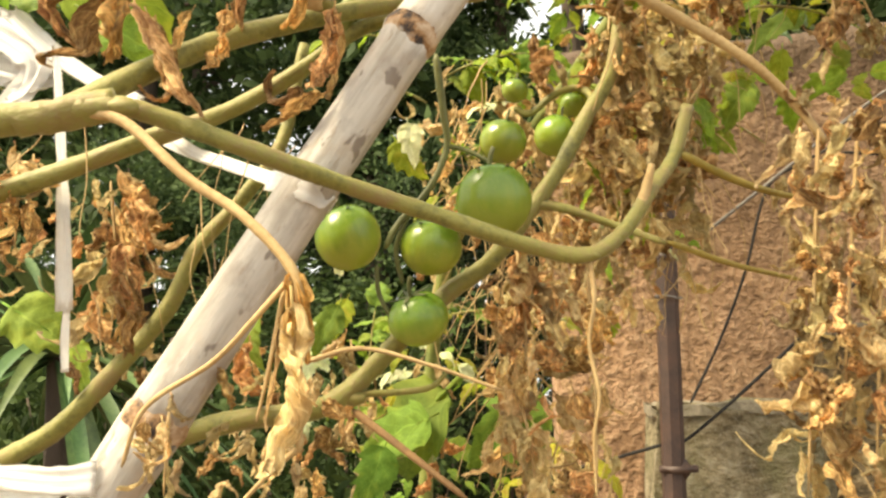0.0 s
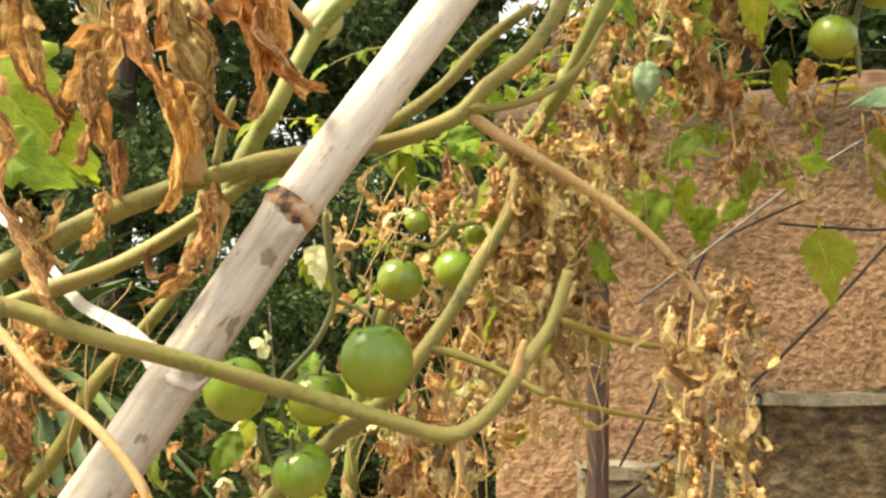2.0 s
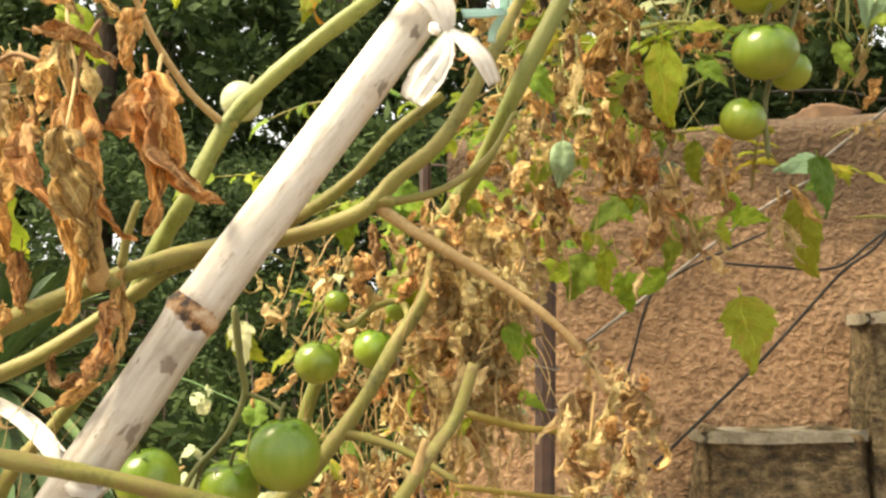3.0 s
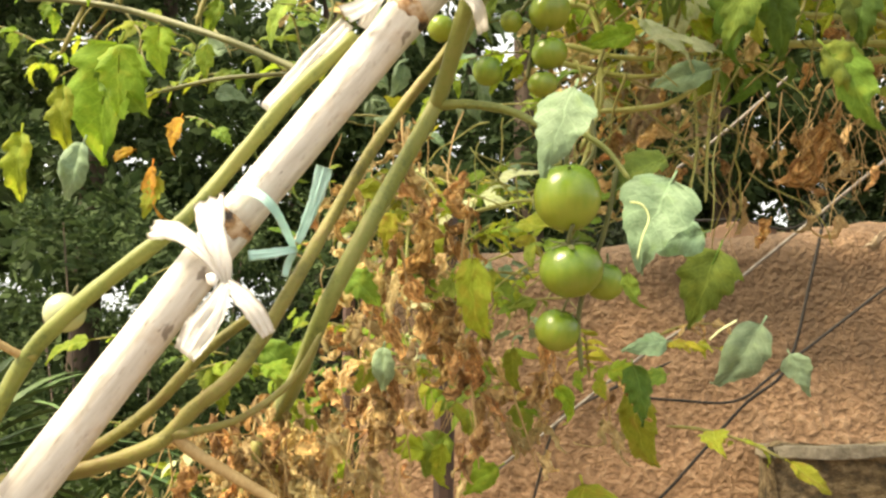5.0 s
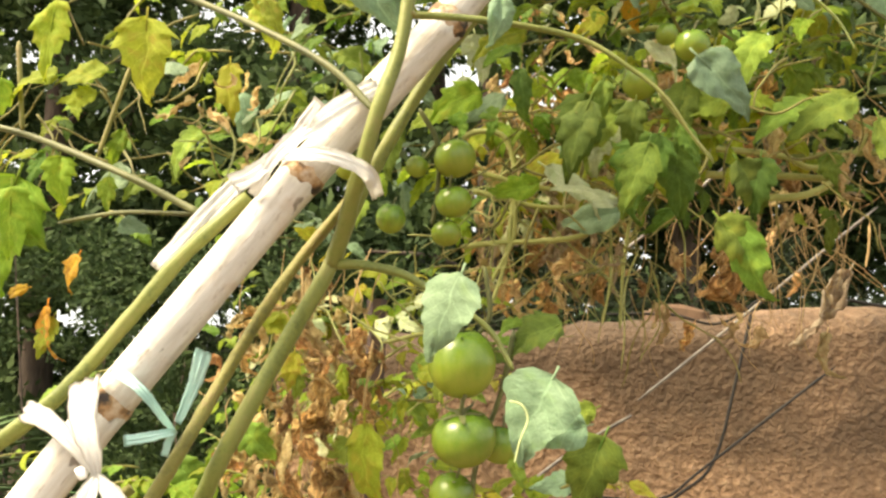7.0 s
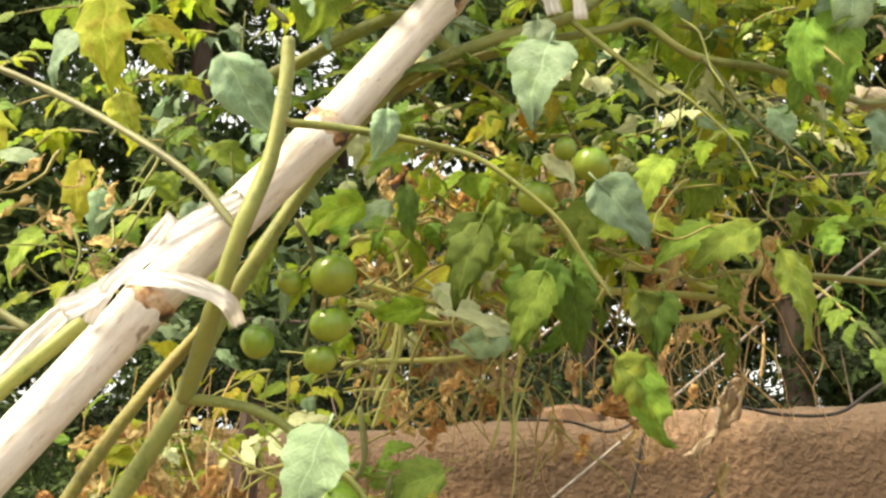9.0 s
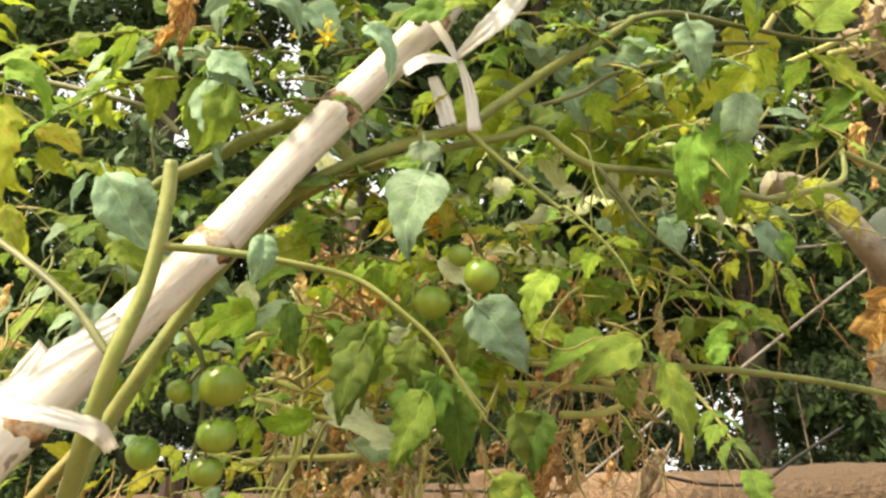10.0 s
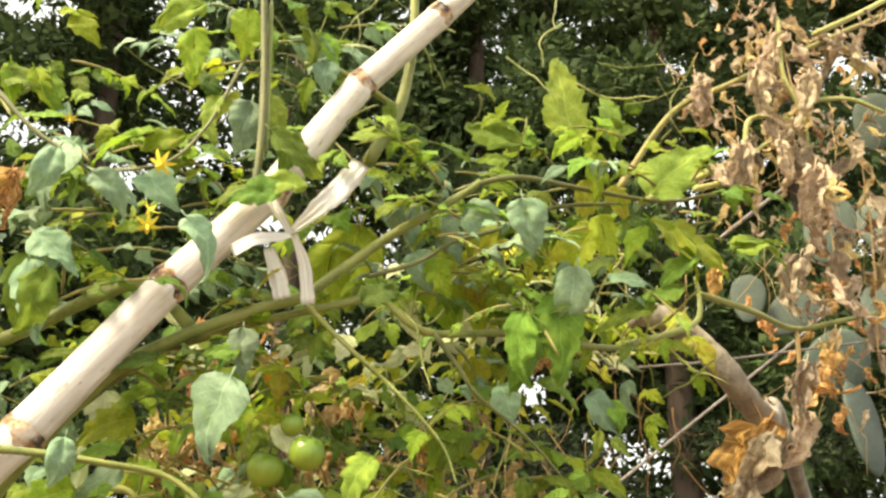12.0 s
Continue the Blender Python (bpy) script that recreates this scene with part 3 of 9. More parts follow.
def leaf_filler(parent, kinds, low, high, count, sizes, seed, droop=0.5, name="leaf_mass"):
    """Leaflets past counting, joined into one piece a kind."""
    rnd = random.Random(seed)
    base = np.array(ORIGIN[parent.name])
    for kind in sorted(set(kinds)):
        if kind not in SHEETS:
            SHEETS[kind] = []
            for me in LEAVES[kind]:
                co = np.empty(len(me.vertices) * 3)
                me.vertices.foreach_get("co", co)
                uv = me.uv_layers[0].data
                SHEETS[kind].append((co.reshape(-1, 3), [(tuple(p.vertices), [tuple(uv[k].uv) for k in p.loop_indices]) for p in me.polygons]))
        verts, faces, uvs, k = [], [], [], 0
        for at, y, z, size in spots(rnd, low, high, max(1, count * kinds.count(kind) // len(kinds)), sizes, droop, name == "leaf_mass"):
            z = (z - y * z.dot(y)).normalized()
            turn = np.array((y.cross(z), y, z)) * size
            co, polys = SHEETS[kind][rnd.randrange(6)]
            verts.append(co @ turn + np.array(at) - base)
            for p, q in polys:
                faces.append([i + k for i in p])
                uvs += q
            k += len(co)
        me = bpy.data.meshes.new(name)
        me.from_pydata(np.concatenate(verts), [], faces)
        layer = me.uv_layers.new(name="UVMap")
        layer.data.foreach_set("uv", np.array(uvs).ravel())
        me.materials.append(LEAF[kind])
        me.polygons.foreach_set("use_smooth", [True] * len(faces))
        ob = new(name, me)
        ob.parent = parent
        tagged(ob, kind="stuff")


def tangle(parent, low, high, count, length, radius, mat, seed, droop=0.6, name="tendril_tangle"):
    """Many thin curling strands as one piece."""
    rnd = random.Random(seed)
    bm = bmesh.new()
    base = ORIGIN.get(parent.name, Vector()) if parent else Vector()
    for i in range(count):
        q = Vector([rnd.uniform(a, b) for a, b in zip(low, high)]) - base
        way = Vector((rnd.uniform(-1, 1), rnd.uniform(-0.7, 0.7), rnd.uniform(-1, 0.6) - droop)).normalized()
        pts = [q]
        n = rnd.randrange(4, 8)
        for k in range(n):
            way = (way + Vector((rnd.gauss(0, 0.22), rnd.gauss(0, 0.22), rnd.gauss(-0.12 * droop, 0.22)))).normalized()
            pts.append(pts[-1] + way * rnd.uniform(*length) / n)
        r = rnd.uniform(*radius)
        sweep(bm, smooth_line(pts, 3), (r, r * 0.5), 4)
    ob = part(name, bm, mat, parent)
    return tagged(ob, kind="stuff")


def tomato_mesh(seed, tall=1.0, skin=TOMATO):
    rnd = random.Random(seed)
    bm = bmesh.new()
    rings, seg = 16, 24
    ph = rnd.uniform(0, 6)
    rows = []
    for i in range(1, rings):
        a = math.pi * i / rings
        row = []
        for k in range(seg):
            b = 6.2832 * k / seg
            shoulder = max(0.0, math.cos(a)) ** 3
            r = 1 + 0.022 * shoulder * math.cos(5 * b + ph) + 0.012 * math.sin(2 * b + ph) - 0.04 * max(0.0, -math.cos(a)) ** 4
            z = math.cos(a) * tall - 0.14 * math.exp(-((math.sin(a)) / 0.3) ** 2) * (1 if math.cos(a) > 0 else -0.25)
            row.append(bm.verts.new((r * math.sin(a) * math.cos(b), r * math.sin(a) * math.sin(b), z)))
        rows.append(row)
    top, bottom = bm.verts.new((0, 0, tall - 0.15)), bm.verts.new((0, 0, -tall + 0.035))
    for a, b in zip(rows, rows[1:]):
        for k in range(seg):
            bm.faces.new((a[k], b[k], b[(k + 1) % seg], a[(k + 1) % seg]))
    for k in range(seg):
        bm.faces.new((top, rows[0][k], rows[0][(k + 1) % seg]))
        bm.faces.new((bottom, rows[-1][(k + 1) % seg], rows[-1][k]))
    return mesh_of("tomato", bm, skin)


def calyx_mesh():
    bm = bmesh.new()
    for k in range(5):
        a = 6.2832 * k / 5
        out, side = Vector((math.cos(a), math.sin(a), 0)), Vector((-math.sin(a), math.cos(a), 0))
        line = [(0.05, 0.0, 0.07), (0.3, 0.03, 0.10), (0.58, 0.0, 0.07), (0.85, 0.06, 0.01)]
        pairs = [(bm.verts.new(out * r + side * w + Vector((0, 0, z))), bm.verts.new(out * r - side * w + Vector((0, 0, z)))) for r, z, w in line]
        for p, q in zip(pairs, pairs[1:]):
            bm.faces.new((p[0], p[1], q[1], q[0]))
    sweep(bm, [Vector((0, 0, -0.05)), Vector((0.02, 0, 0.18)), Vector((0.08, 0.02, 0.42)), Vector((0.2, 0.05, 0.62))], (0.075, 0.06), 7)
    return mesh_of("calyx", bm, STEM_DARK)


TOMATOES = [tomato_mesh(1, 0.95), tomato_mesh(2, 1.04), tomato_mesh(3, 0.9), tomato_mesh(4, 0.98, TOMATO_SKYLIT)]
CALYX = calyx_mesh()


def tomato(parent, at, radius, lean=(0, 0, 1), variant=0, label=""):
    """A green fruit with its calyx; lean: the way its stalk end points."""
    ob = new("tomato", TOMATOES[variant])
    ob.parent = parent
    turn = Vector(lean).normalized().to_track_quat("Z", "Y").to_matrix().to_4x4()
    ob.matrix_basis = Matrix.Translation(Vector(at) - ORIGIN.get(parent.name, Vector())) @ turn @ Matrix.Scale(radius, 4)
    if label:
        tagged(ob, label)
    c = new("calyx", CALYX)
    c.parent = ob
    c.location = (0, 0, 0.80)
    return ob


def ribbon(parent, name, points, widths, mat, face=(0, -1, 0.2), label="", crease=0.14, seed=0):
    """A strip of thin plastic along a line, creased along its middle, with a real thickness."""
    rnd = random.Random(seed)
    base = ORIGIN.get(parent.name, Vector()) if parent else Vector()
    line = [q - base for q in smooth_line(points, 6)]
    bm = bmesh.new()
    rows, n = [], len(line)
    for i, q in enumerate(line):
        way = (line[min(i + 1, n - 1)] - line[max(i - 1, 0)]).normalized()
        out = Vector(face) - way * Vector(face).dot(way)
        out = out.normalized() if out.length > 1e-4 else way.orthogonal().normalized()
        side = way.cross(out)
        f = i / (n - 1) * (len(widths) - 1)
        k = min(int(f), len(widths) - 2)
        w = 0.5 * (widths[k] * (1 - (f - k)) + widths[k + 1] * (f - k)) * (1 + rnd.uniform(-0.08, 0.08))
        rows.append([bm.verts.new(q + side * (u * w) + out * (w * crease * (math.cos(u * 9 + seed) + 0.5 * math.cos(u * 21 + 2 * seed + i * 0.3) + rnd.uniform(-0.2, 0.2)))) for u in (-1, -0.78, -0.55, -0.33, -0.11, 0.11, 0.33, 0.55, 0.78, 1)])
    for a, b in zip(rows, rows[1:]):
        for k in range(9):
            bm.faces.new((a[k], a[k + 1], b[k + 1], b[k]))
    bmesh.ops.solidify(bm, geom=bm.faces[:], thickness=0.0006)
    return part(name, bm, mat, parent, label)


def block_mesh(bm, low, high, cuts=10, rough=0.004, seed=0):
    """A worn, uneven box."""
    size = [b - a for a, b in zip(low, high)]
    made = bmesh.ops.create_cube(bm, size=1.0)["verts"]
    bmesh.ops.subdivide_edges(bm, edges=list({e for v in made for e in v.link_edges}), cuts=cuts, use_grid_fill=True)
    for v in bm.verts:
        c = v.co.copy()
        near = sum(1 for k in c if abs(abs(k) - 0.5) < 1e-4)
        p = Vector([a + (k + 0.5) * s for a, k, s in zip(low, c, size)])
        if near > 1:
            p -= Vector([math.copysign(0.0035 * near, k) if abs(abs(k) - 0.5) < 1e-4 else 0 for k in c])
        q = p * 22 + Vector((seed * 5.3, 0, 0))
        p += Vector((noise.noise(q), noise.noise(q + Vector((9, 1, 4))), noise.noise(q + Vector((3, 7, 8))))) * rough
        v.co = p


# ---- ground, wall, footing ----
bm = bmesh.new()
bmesh.ops.create_grid(bm, x_segments=60, y_segments=60, size=1.0)
for v in bm.verts:
    far = max(abs(v.co.x), abs(v.co.y))
    s = 8.0 if far < 0.7 else 8.0 + (far - 0.7) / 0.3 * 1500
    v.co = Vector((v.co.x * s, v.co.y * s + 2.0, 0.05 * noise.noise(v.co * 9)))
tagged(part("ground", bm, SOIL), "bare brown garden soil with stones and litter", "ground", kind="structure")

bm = bmesh.new()
LEFT, RIGHT, FRONT, BACK = 0.045, 3.2, 1.0, 1.22


def crest(x):
    """The height of the wall's worn top."""
    return 1.745 + 0.03 * min(1, max(0, x - 0.5) / 0.5) + 0.008 * noise.noise(Vector((x * 5, 0, 0))) - 0.05 * max(0, 0.5 - x)


cols, rows = 210, 90
front = []
for i in range(cols + 1):
    x = LEFT + (RIGHT - LEFT) * (i / cols) ** 1.5
    line = []
    for k in range(rows + 1):
        z = crest(x) * (k / rows) ** 0.6
        q = Vector((x * 50, 0, z * 62))
        bulge = 0.003 * noise.noise(q * 0.7) + 0.01 * noise.noise(Vector((x * 4, 3, z * 4)))
        round_off = 0.03 * max(0, (z - crest(x) + 0.03) / 0.03) ** 2
        line.append(bm.verts.new((x, FRONT - bulge + round_off, z)))
    for k in range(1, 7):
        z = crest(x) + 0.012 * math.sin(k / 6 * math.pi) + 0.006 * noise.noise(Vector((x * 30, k, 0)))
        line.append(bm.verts.new((x, FRONT + 0.03 + (BACK - FRONT - 0.03) * k / 6, z)))
    line.append(bm.verts.new((x, BACK, 0)))
    front.append(line)
for a, b in zip(front, front[1:]):
    for k in range(len(a) - 1):
        bm.faces.new((a[k], b[k], b[k + 1], a[k + 1]))
bm.faces.new(front[0])
bm.faces.new(front[-1][::-1])
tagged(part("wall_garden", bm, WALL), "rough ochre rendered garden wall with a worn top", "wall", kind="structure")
bm = bmesh.new()
block_mesh(bm, (0.135, 0.925, 0.0), (0.318, 0.992, 1.286), 14, 0.011, 2)
block = tagged(part("footing_block", bm, CONCRETE), "low grey concrete footing block with lichen and moss", "block", "footing blocks of the wall")
# Added thin slab: shows the block's own top as a pale strip.
bm = bmesh.new()
block_mesh(bm, (0.136, 0.9255, 1.274), (0.317, 0.99, 1.288), 14, 0.004, 3)
part("top_strip", bm, PALE_EDGE, block, "pale strip added as the block's top surface")
bm = bmesh.new()
block_mesh(bm, (0.322, 0.925, 0.0), (0.502, 0.992, 1.366), 14, 0.011, 4)
block = tagged(part("footing_block", bm, STAINED), "dark weathered concrete footing block with a pale ledge", "block", "footing blocks of the wall")
bm = bmesh.new()
block_mesh(bm, (0.323, 0.9255, 1.354), (0.501, 0.99, 1.368), 14, 0.004, 3)
part("top_strip", bm, PALE_EDGE, block, "pale strip added as the block's top surface")
bm = bmesh.new()
block_mesh(bm, (0.506, 0.925, 0.0), (0.8, 0.992, 1.494), 14, 0.011, 6)
block = tagged(part("footing_block", bm, STAINED), "tall weathered concrete footing block stained dark", "block", "footing blocks of the wall")
bm = bmesh.new()
block_mesh(bm, (0.507, 0.9255, 1.482), (0.799, 0.99, 1.496), 14, 0.004, 3)
part("top_strip", bm, PALE_EDGE, block, "pale strip added as the block's top surface")
# ---- posts and wires ----
def fence_post(x, y, z0, z1, half, label, lean=0.0, collar=0.0):
    """An angle-iron post, with wire loops and a collar at some height."""
    post = thing("fence_post", (x, y, z0), label, "post", "rusty fence posts")
    bm = bmesh.new()
    shape = [(-half, 0), (-half * 0.35, -half * 0.55), (half * 0.55, -half * 0.4), (half, 0.1 * half), (half, 1.4 * half), (-half, 1.4 * half)]
    rings = [[bm.verts.new((px + lean * f, py, (z1 - z0) * f)) for px, py in shape] for f in [i / 12 for i in range(13)]]
    for a, b in zip(rings, rings[1:]):
        for k in range(len(shape)):
            bm.faces.new((a[k], a[(k + 1) % len(shape)], b[(k + 1) % len(shape)], b[k]))
    bm.faces.new(rings[0][::-1])
    bm.faces.new(rings[-1])
    part("shaft", bm, RUST, post, smooth=False)
    for zb in LOOPS:
        if z0 < zb < z1:
            bm = bmesh.new()
            ring = [Vector((lean * (zb - z0) / (z1 - z0) + half * 1.35 * math.cos(a), half * 0.5 + half * 1.5 * math.sin(a), zb - z0 + 0.002 * math.sin(a * 2))) for a in [k / 14 * 6.2832 for k in range(16)]]
            sweep(bm, ring, (0.0012, 0.0012), 5)
            part("wire_loop", bm, WIRE, post, "twisted wire loop")
    bm = bmesh.new()
    shift = lean * collar / (z1 - z0)
    block_mesh(bm, (shift - half * 1.3, -half, collar), (shift + half * 2.2, half * 1.6, collar + 0.02), 2, 0.001, 2)
    part("collar", bm, RUST, post)
    return post


LOOPS = (1.437, 1.395)
fence_post(0.118, 0.88, 0.0, 1.76, 0.0105, "rusty dark brown angle-iron fence post before the wall", 0.045, 1.215)
fence_post(0.007, 1.12, 0.0, 1.72, 0.0075, "thin rusty fence post beside the wall end", 0.0)
tagged(stem(None, 'wire', [(0.443, 0.870, 1.650), (0.557, 0.870, 1.738), (0.710, 0.870, 1.858)], 0.0018, 0.0018, WIRE, knob=0.02, sides=7), 'taut grey galvanised wire running up along the fence', 'wire')
tagged(stem(None, 'wire', [(0.749, 0.870, 1.867), (0.871, 0.870, 1.956), (1.012, 0.880, 2.056), (1.114, 0.900, 2.131)], 0.0019, 0.0019, WIRE, knob=0.02, sides=7), 'taut grey wire strung above the wall', 'wire')
tagged(stem(None, 'wire', [(0.915, 0.860, 2.179), (1.017, 0.860, 2.259)], 0.0025, 0.0025, WIRE, knob=0.02, sides=7), 'short grey wire end beside dried vines', 'wire')
tagged(stem(None, 'wire', [(0.191, 0.900, 1.458), (0.265, 0.900, 1.513), (0.371, 0.900, 1.593), (0.438, 0.880, 1.635)], 0.0019, 0.0019, WIRE, knob=0.02, sides=7), 'pale grey wire slanting up across the wall', 'wire')
tagged(stem(None, 'wire', [(0.409, 0.900, 1.794), (0.481, 0.900, 1.848), (0.555, 0.900, 1.911)], 0.0019, 0.0019, WIRE, knob=0.02, sides=7), 'grey wire among dried vines above the wall', 'wire')
tagged(stem(None, 'cable', [(0.178, 0.940, 1.284), (0.217, 0.940, 1.357), (0.249, 0.940, 1.431), (0.277, 0.940, 1.516), (0.315, 0.940, 1.545), (0.411, 0.940, 1.589)], 0.0016, 0.0016, CABLE, knob=0.02, sides=7), 'dark cable draped before the ochre wall', 'cable')
tagged(stem(None, 'cable', [(0.584, 0.920, 1.751), (0.563, 0.920, 1.677), (0.532, 0.925, 1.581), (0.480, 0.925, 1.537), (0.389, 0.918, 1.444), (0.270, 0.912, 1.335), (0.174, 0.905, 1.257), (0.145, 0.905, 1.248), (0.045, 0.900, 1.223), (0.008, 0.900, 1.220)], 0.0018, 0.0018, CABLE, knob=0.02, sides=7), 'black cable hanging from a wire and looping down across the wall', 'cable')
tagged(stem(None, 'cable', [(0.353, 0.920, 1.551), (0.408, 0.920, 1.546), (0.474, 0.920, 1.545), (0.525, 0.920, 1.580), (0.672, 0.920, 1.688)], 0.0016, 0.0016, CABLE, knob=0.02, sides=7), 'black cable slanting across the wall', 'cable')
tagged(stem(None, 'cable', [(0.702, 0.950, 1.766), (0.756, 0.950, 1.757), (0.818, 0.950, 1.760), (0.862, 0.950, 1.786), (0.930, 0.950, 1.826)], 0.0021, 0.0021, CABLE, knob=0.02, sides=7), 'black cable lying along the wall top', 'cable')
tagged(stem(None, 'wire', [(0.741, 0.850, 2.007), (0.845, 0.850, 2.018), (0.917, 0.850, 2.028), (1.161, 0.900, 2.073)], 0.0015, 0.0015, WIRE, knob=0.02, sides=7), 'thin grey wire above the wall', 'wire')
tagged(stem(None, 'cable', [(0.418, 0.930, 1.748), (0.495, 0.930, 1.747), (0.551, 0.930, 1.737), (0.611, 0.930, 1.775)], 0.0016, 0.0016, CABLE, knob=0.02, sides=7), 'thin dark cable along the wall top', 'cable')
bm = bmesh.new()
block_mesh(bm, (-0.035, -0.03, 0.0), (0.04, 0.04, 0.024), 8, 0.006, 6)
for v in bm.verts:
    v.co.z *= 1.2 - 6 * max(0, v.co.x)
tile = tagged(part("tile_fragment", bm, TERRACOTTA), "broken terracotta tile lying on the wall top", "tile")
tile.location = (0.538, 1.09, 1.746)
BRANCH = thing("cut_branch", (1.540, 1.690, 1.790), "thick cut grey-brown branch, far half bent back to fit the camera's view", "branch")
# Far half runs back along the camera's line of sight, then ends in the cactus.
stem(BRANCH, "limb", [(0.742, 0.720, 2.043), (0.769, 0.720, 2.040), (0.803, 0.720, 2.021), (0.839, 0.725, 1.985), (0.892, 0.770, 1.957), (0.996, 0.920, 1.964), (1.208, 1.250, 2.007), (1.540, 1.690, 1.790)], 0.0115, 0.016, LOG, knob=0.07, sides=14)
stem(BRANCH, "cut_face", [(0.742, 0.720, 2.042), (0.738, 0.720, 2.043)], 0.0145, 0.0135, LOG, "pale sawn end")
# ---- cane stake ----
cane = thing("cane_stake", (-0.954, 0.227, 0.000), "weathered pale reed cane stake with dark rough nodes", "stake")
def cane_ring(bm, z, r, jag, seed):
    return [bm.verts.new((r * (1 + jag * noise.noise(Vector((math.cos(6.2832 * k / 24) * 2, math.sin(6.2832 * k / 24) * 2, z * 60 + seed)))) * math.cos(6.2832 * k / 24),
                          r * (1 + jag * noise.noise(Vector((math.cos(6.2832 * k / 24) * 2, math.sin(6.2832 * k / 24) * 2, z * 60 + seed)))) * math.sin(6.2832 * k / 24), z)) for k in range(24)]


def skin(bm, rings):
    for p, q in zip(rings, rings[1:]):
        for k in range(24):
            bm.faces.new((p[k], p[(k + 1) % 24], q[(k + 1) % 24], q[k]))


def internode(a, b, ra, rb, tip=False, worn=False):
    """One length of cane between two nodes, its own z along it, with the rough ring that marks the node at its top."""
    a, b = Vector(a), Vector(b)
    turn = (b - a).to_track_quat("Z", "Y").to_matrix().to_4x4()
    place = Matrix.Translation(a - ORIGIN[cane.name]) @ turn
    length = (b - a).length
    bm = bmesh.new()
    n = max(12, min(40, int(length / 0.012)))
    rings = []
    for i in range(n + 1):
        f = i / n
        r = ra * (1 - f) + rb * f
        r *= 1 + 0.04 * math.exp(-((f * length) / 0.008) ** 2) + 0.06 * math.exp(-(((1 - f) * length) / 0.008) ** 2)
        rings.append(cane_ring(bm, f * length, r, 0.025, a.x * 50))
    skin(bm, rings)
    bm.faces.new(rings[0][::-1])
    bm.faces.new(rings[-1])
    part("internode", bm, CANE_WORN if worn else CANE, cane).matrix_basis = place
    if tip:
        return
    bm = bmesh.new()
    rings = []
    for i in range(9):
        f = i / 8
        r = rb * (1.05 + 0.07 * math.exp(-((f - 0.55) / 0.2) ** 2) - 0.05 * (abs(f - 0.5) * 2) ** 3)
        rings.append(cane_ring(bm, length + (f - 0.5) * 0.014, r, 0.06, b.z * 31))
    skin(bm, rings)
    part("node_ring", bm, NODE, cane, "rough brown and black node ring").matrix_basis = place
internode((-0.954, 0.227, 0.000), (-0.158, 0.363, 1.291), 0.0160, 0.0135, worn=True)
internode((-0.158, 0.363, 1.291), (-0.047, 0.382, 1.470), 0.0135, 0.0126, worn=True)
internode((-0.047, 0.382, 1.470), (0.072, 0.414, 1.649), 0.0126, 0.0123)
internode((0.072, 0.414, 1.649), (0.169, 0.437, 1.782), 0.0123, 0.0128)
internode((0.169, 0.437, 1.782), (0.255, 0.452, 1.885), 0.0128, 0.0124)
internode((0.255, 0.452, 1.885), (0.324, 0.466, 1.981), 0.0124, 0.0118)
internode((0.324, 0.466, 1.981), (0.382, 0.475, 2.051), 0.0118, 0.0112)
internode((0.382, 0.475, 2.051), (0.440, 0.487, 2.145), 0.0112, 0.0104)
internode((0.440, 0.487, 2.145), (0.498, 0.496, 2.215), 0.0104, 0.0099)
internode((0.498, 0.496, 2.215), (0.641, 0.519, 2.390), 0.0099, 0.0087, True)
# ---- tomato plants ----
VINE = thing("tomato_plant", (-0.25, 0.36, 0.0), "sprawling tomato plant with green fruit tied to the cane", "tomato plant", "tomato plants along the stake")
SHOOT = thing("tomato_plant", (0.10, 0.50, 0.0), "leafy tomato plant with yellow flowers climbing the cane", "tomato plant", "tomato plants along the stake")
DRY = thing("tomato_plant", (0.12, 0.62, 0.0), "withered tomato plant with curled brown leaves before the wall", "tomato plant", "tomato plants along the stake")
BACK_VINE = thing("tomato_plant", (-0.1, 0.75, 0.0), "yellowing tomato plant further behind the cane", "tomato plant", "tomato plants along the stake")
FAR_DRY = thing("dried_vine", (0.75, 0.80, 0.0), "bleached dead vine with crumpled papery leaves on a wire", "vine")
stem(VINE, 'main_stem', [(-0.285, 0.330, 1.100), (-0.257, 0.310, 1.243), (-0.234, 0.305, 1.365), (-0.218, 0.310, 1.407), (-0.186, 0.320, 1.417), (-0.163, 0.325, 1.422)], 0.0066, 0.0071, STEM)
stem(VINE, 'main_stem', [(-0.200, 0.315, 1.412), (-0.182, 0.320, 1.419), (-0.152, 0.345, 1.448), (-0.126, 0.370, 1.470), (-0.094, 0.400, 1.492), (-0.055, 0.425, 1.509), (-0.009, 0.430, 1.516), (0.029, 0.430, 1.529), (0.048, 0.432, 1.548), (0.075, 0.435, 1.572), (0.103, 0.445, 1.624), (0.116, 0.465, 1.658), (0.137, 0.475, 1.701), (0.160, 0.485, 1.740), (0.198, 0.490, 1.792), (0.235, 0.490, 1.853), (0.273, 0.490, 1.905), (0.321, 0.492, 1.943), (0.377, 0.495, 1.966)], 0.0056, 0.0031, STEM)
stem(VINE, 'side_stem', [(0.377, 0.495, 1.966), (0.435, 0.500, 1.983), (0.459, 0.500, 1.989), (0.493, 0.500, 1.966), (0.560, 0.530, 1.974), (0.635, 0.570, 1.976), (0.681, 0.600, 1.984), (0.756, 0.630, 2.012)], 0.0028, 0.0026, STEM_GREEN)
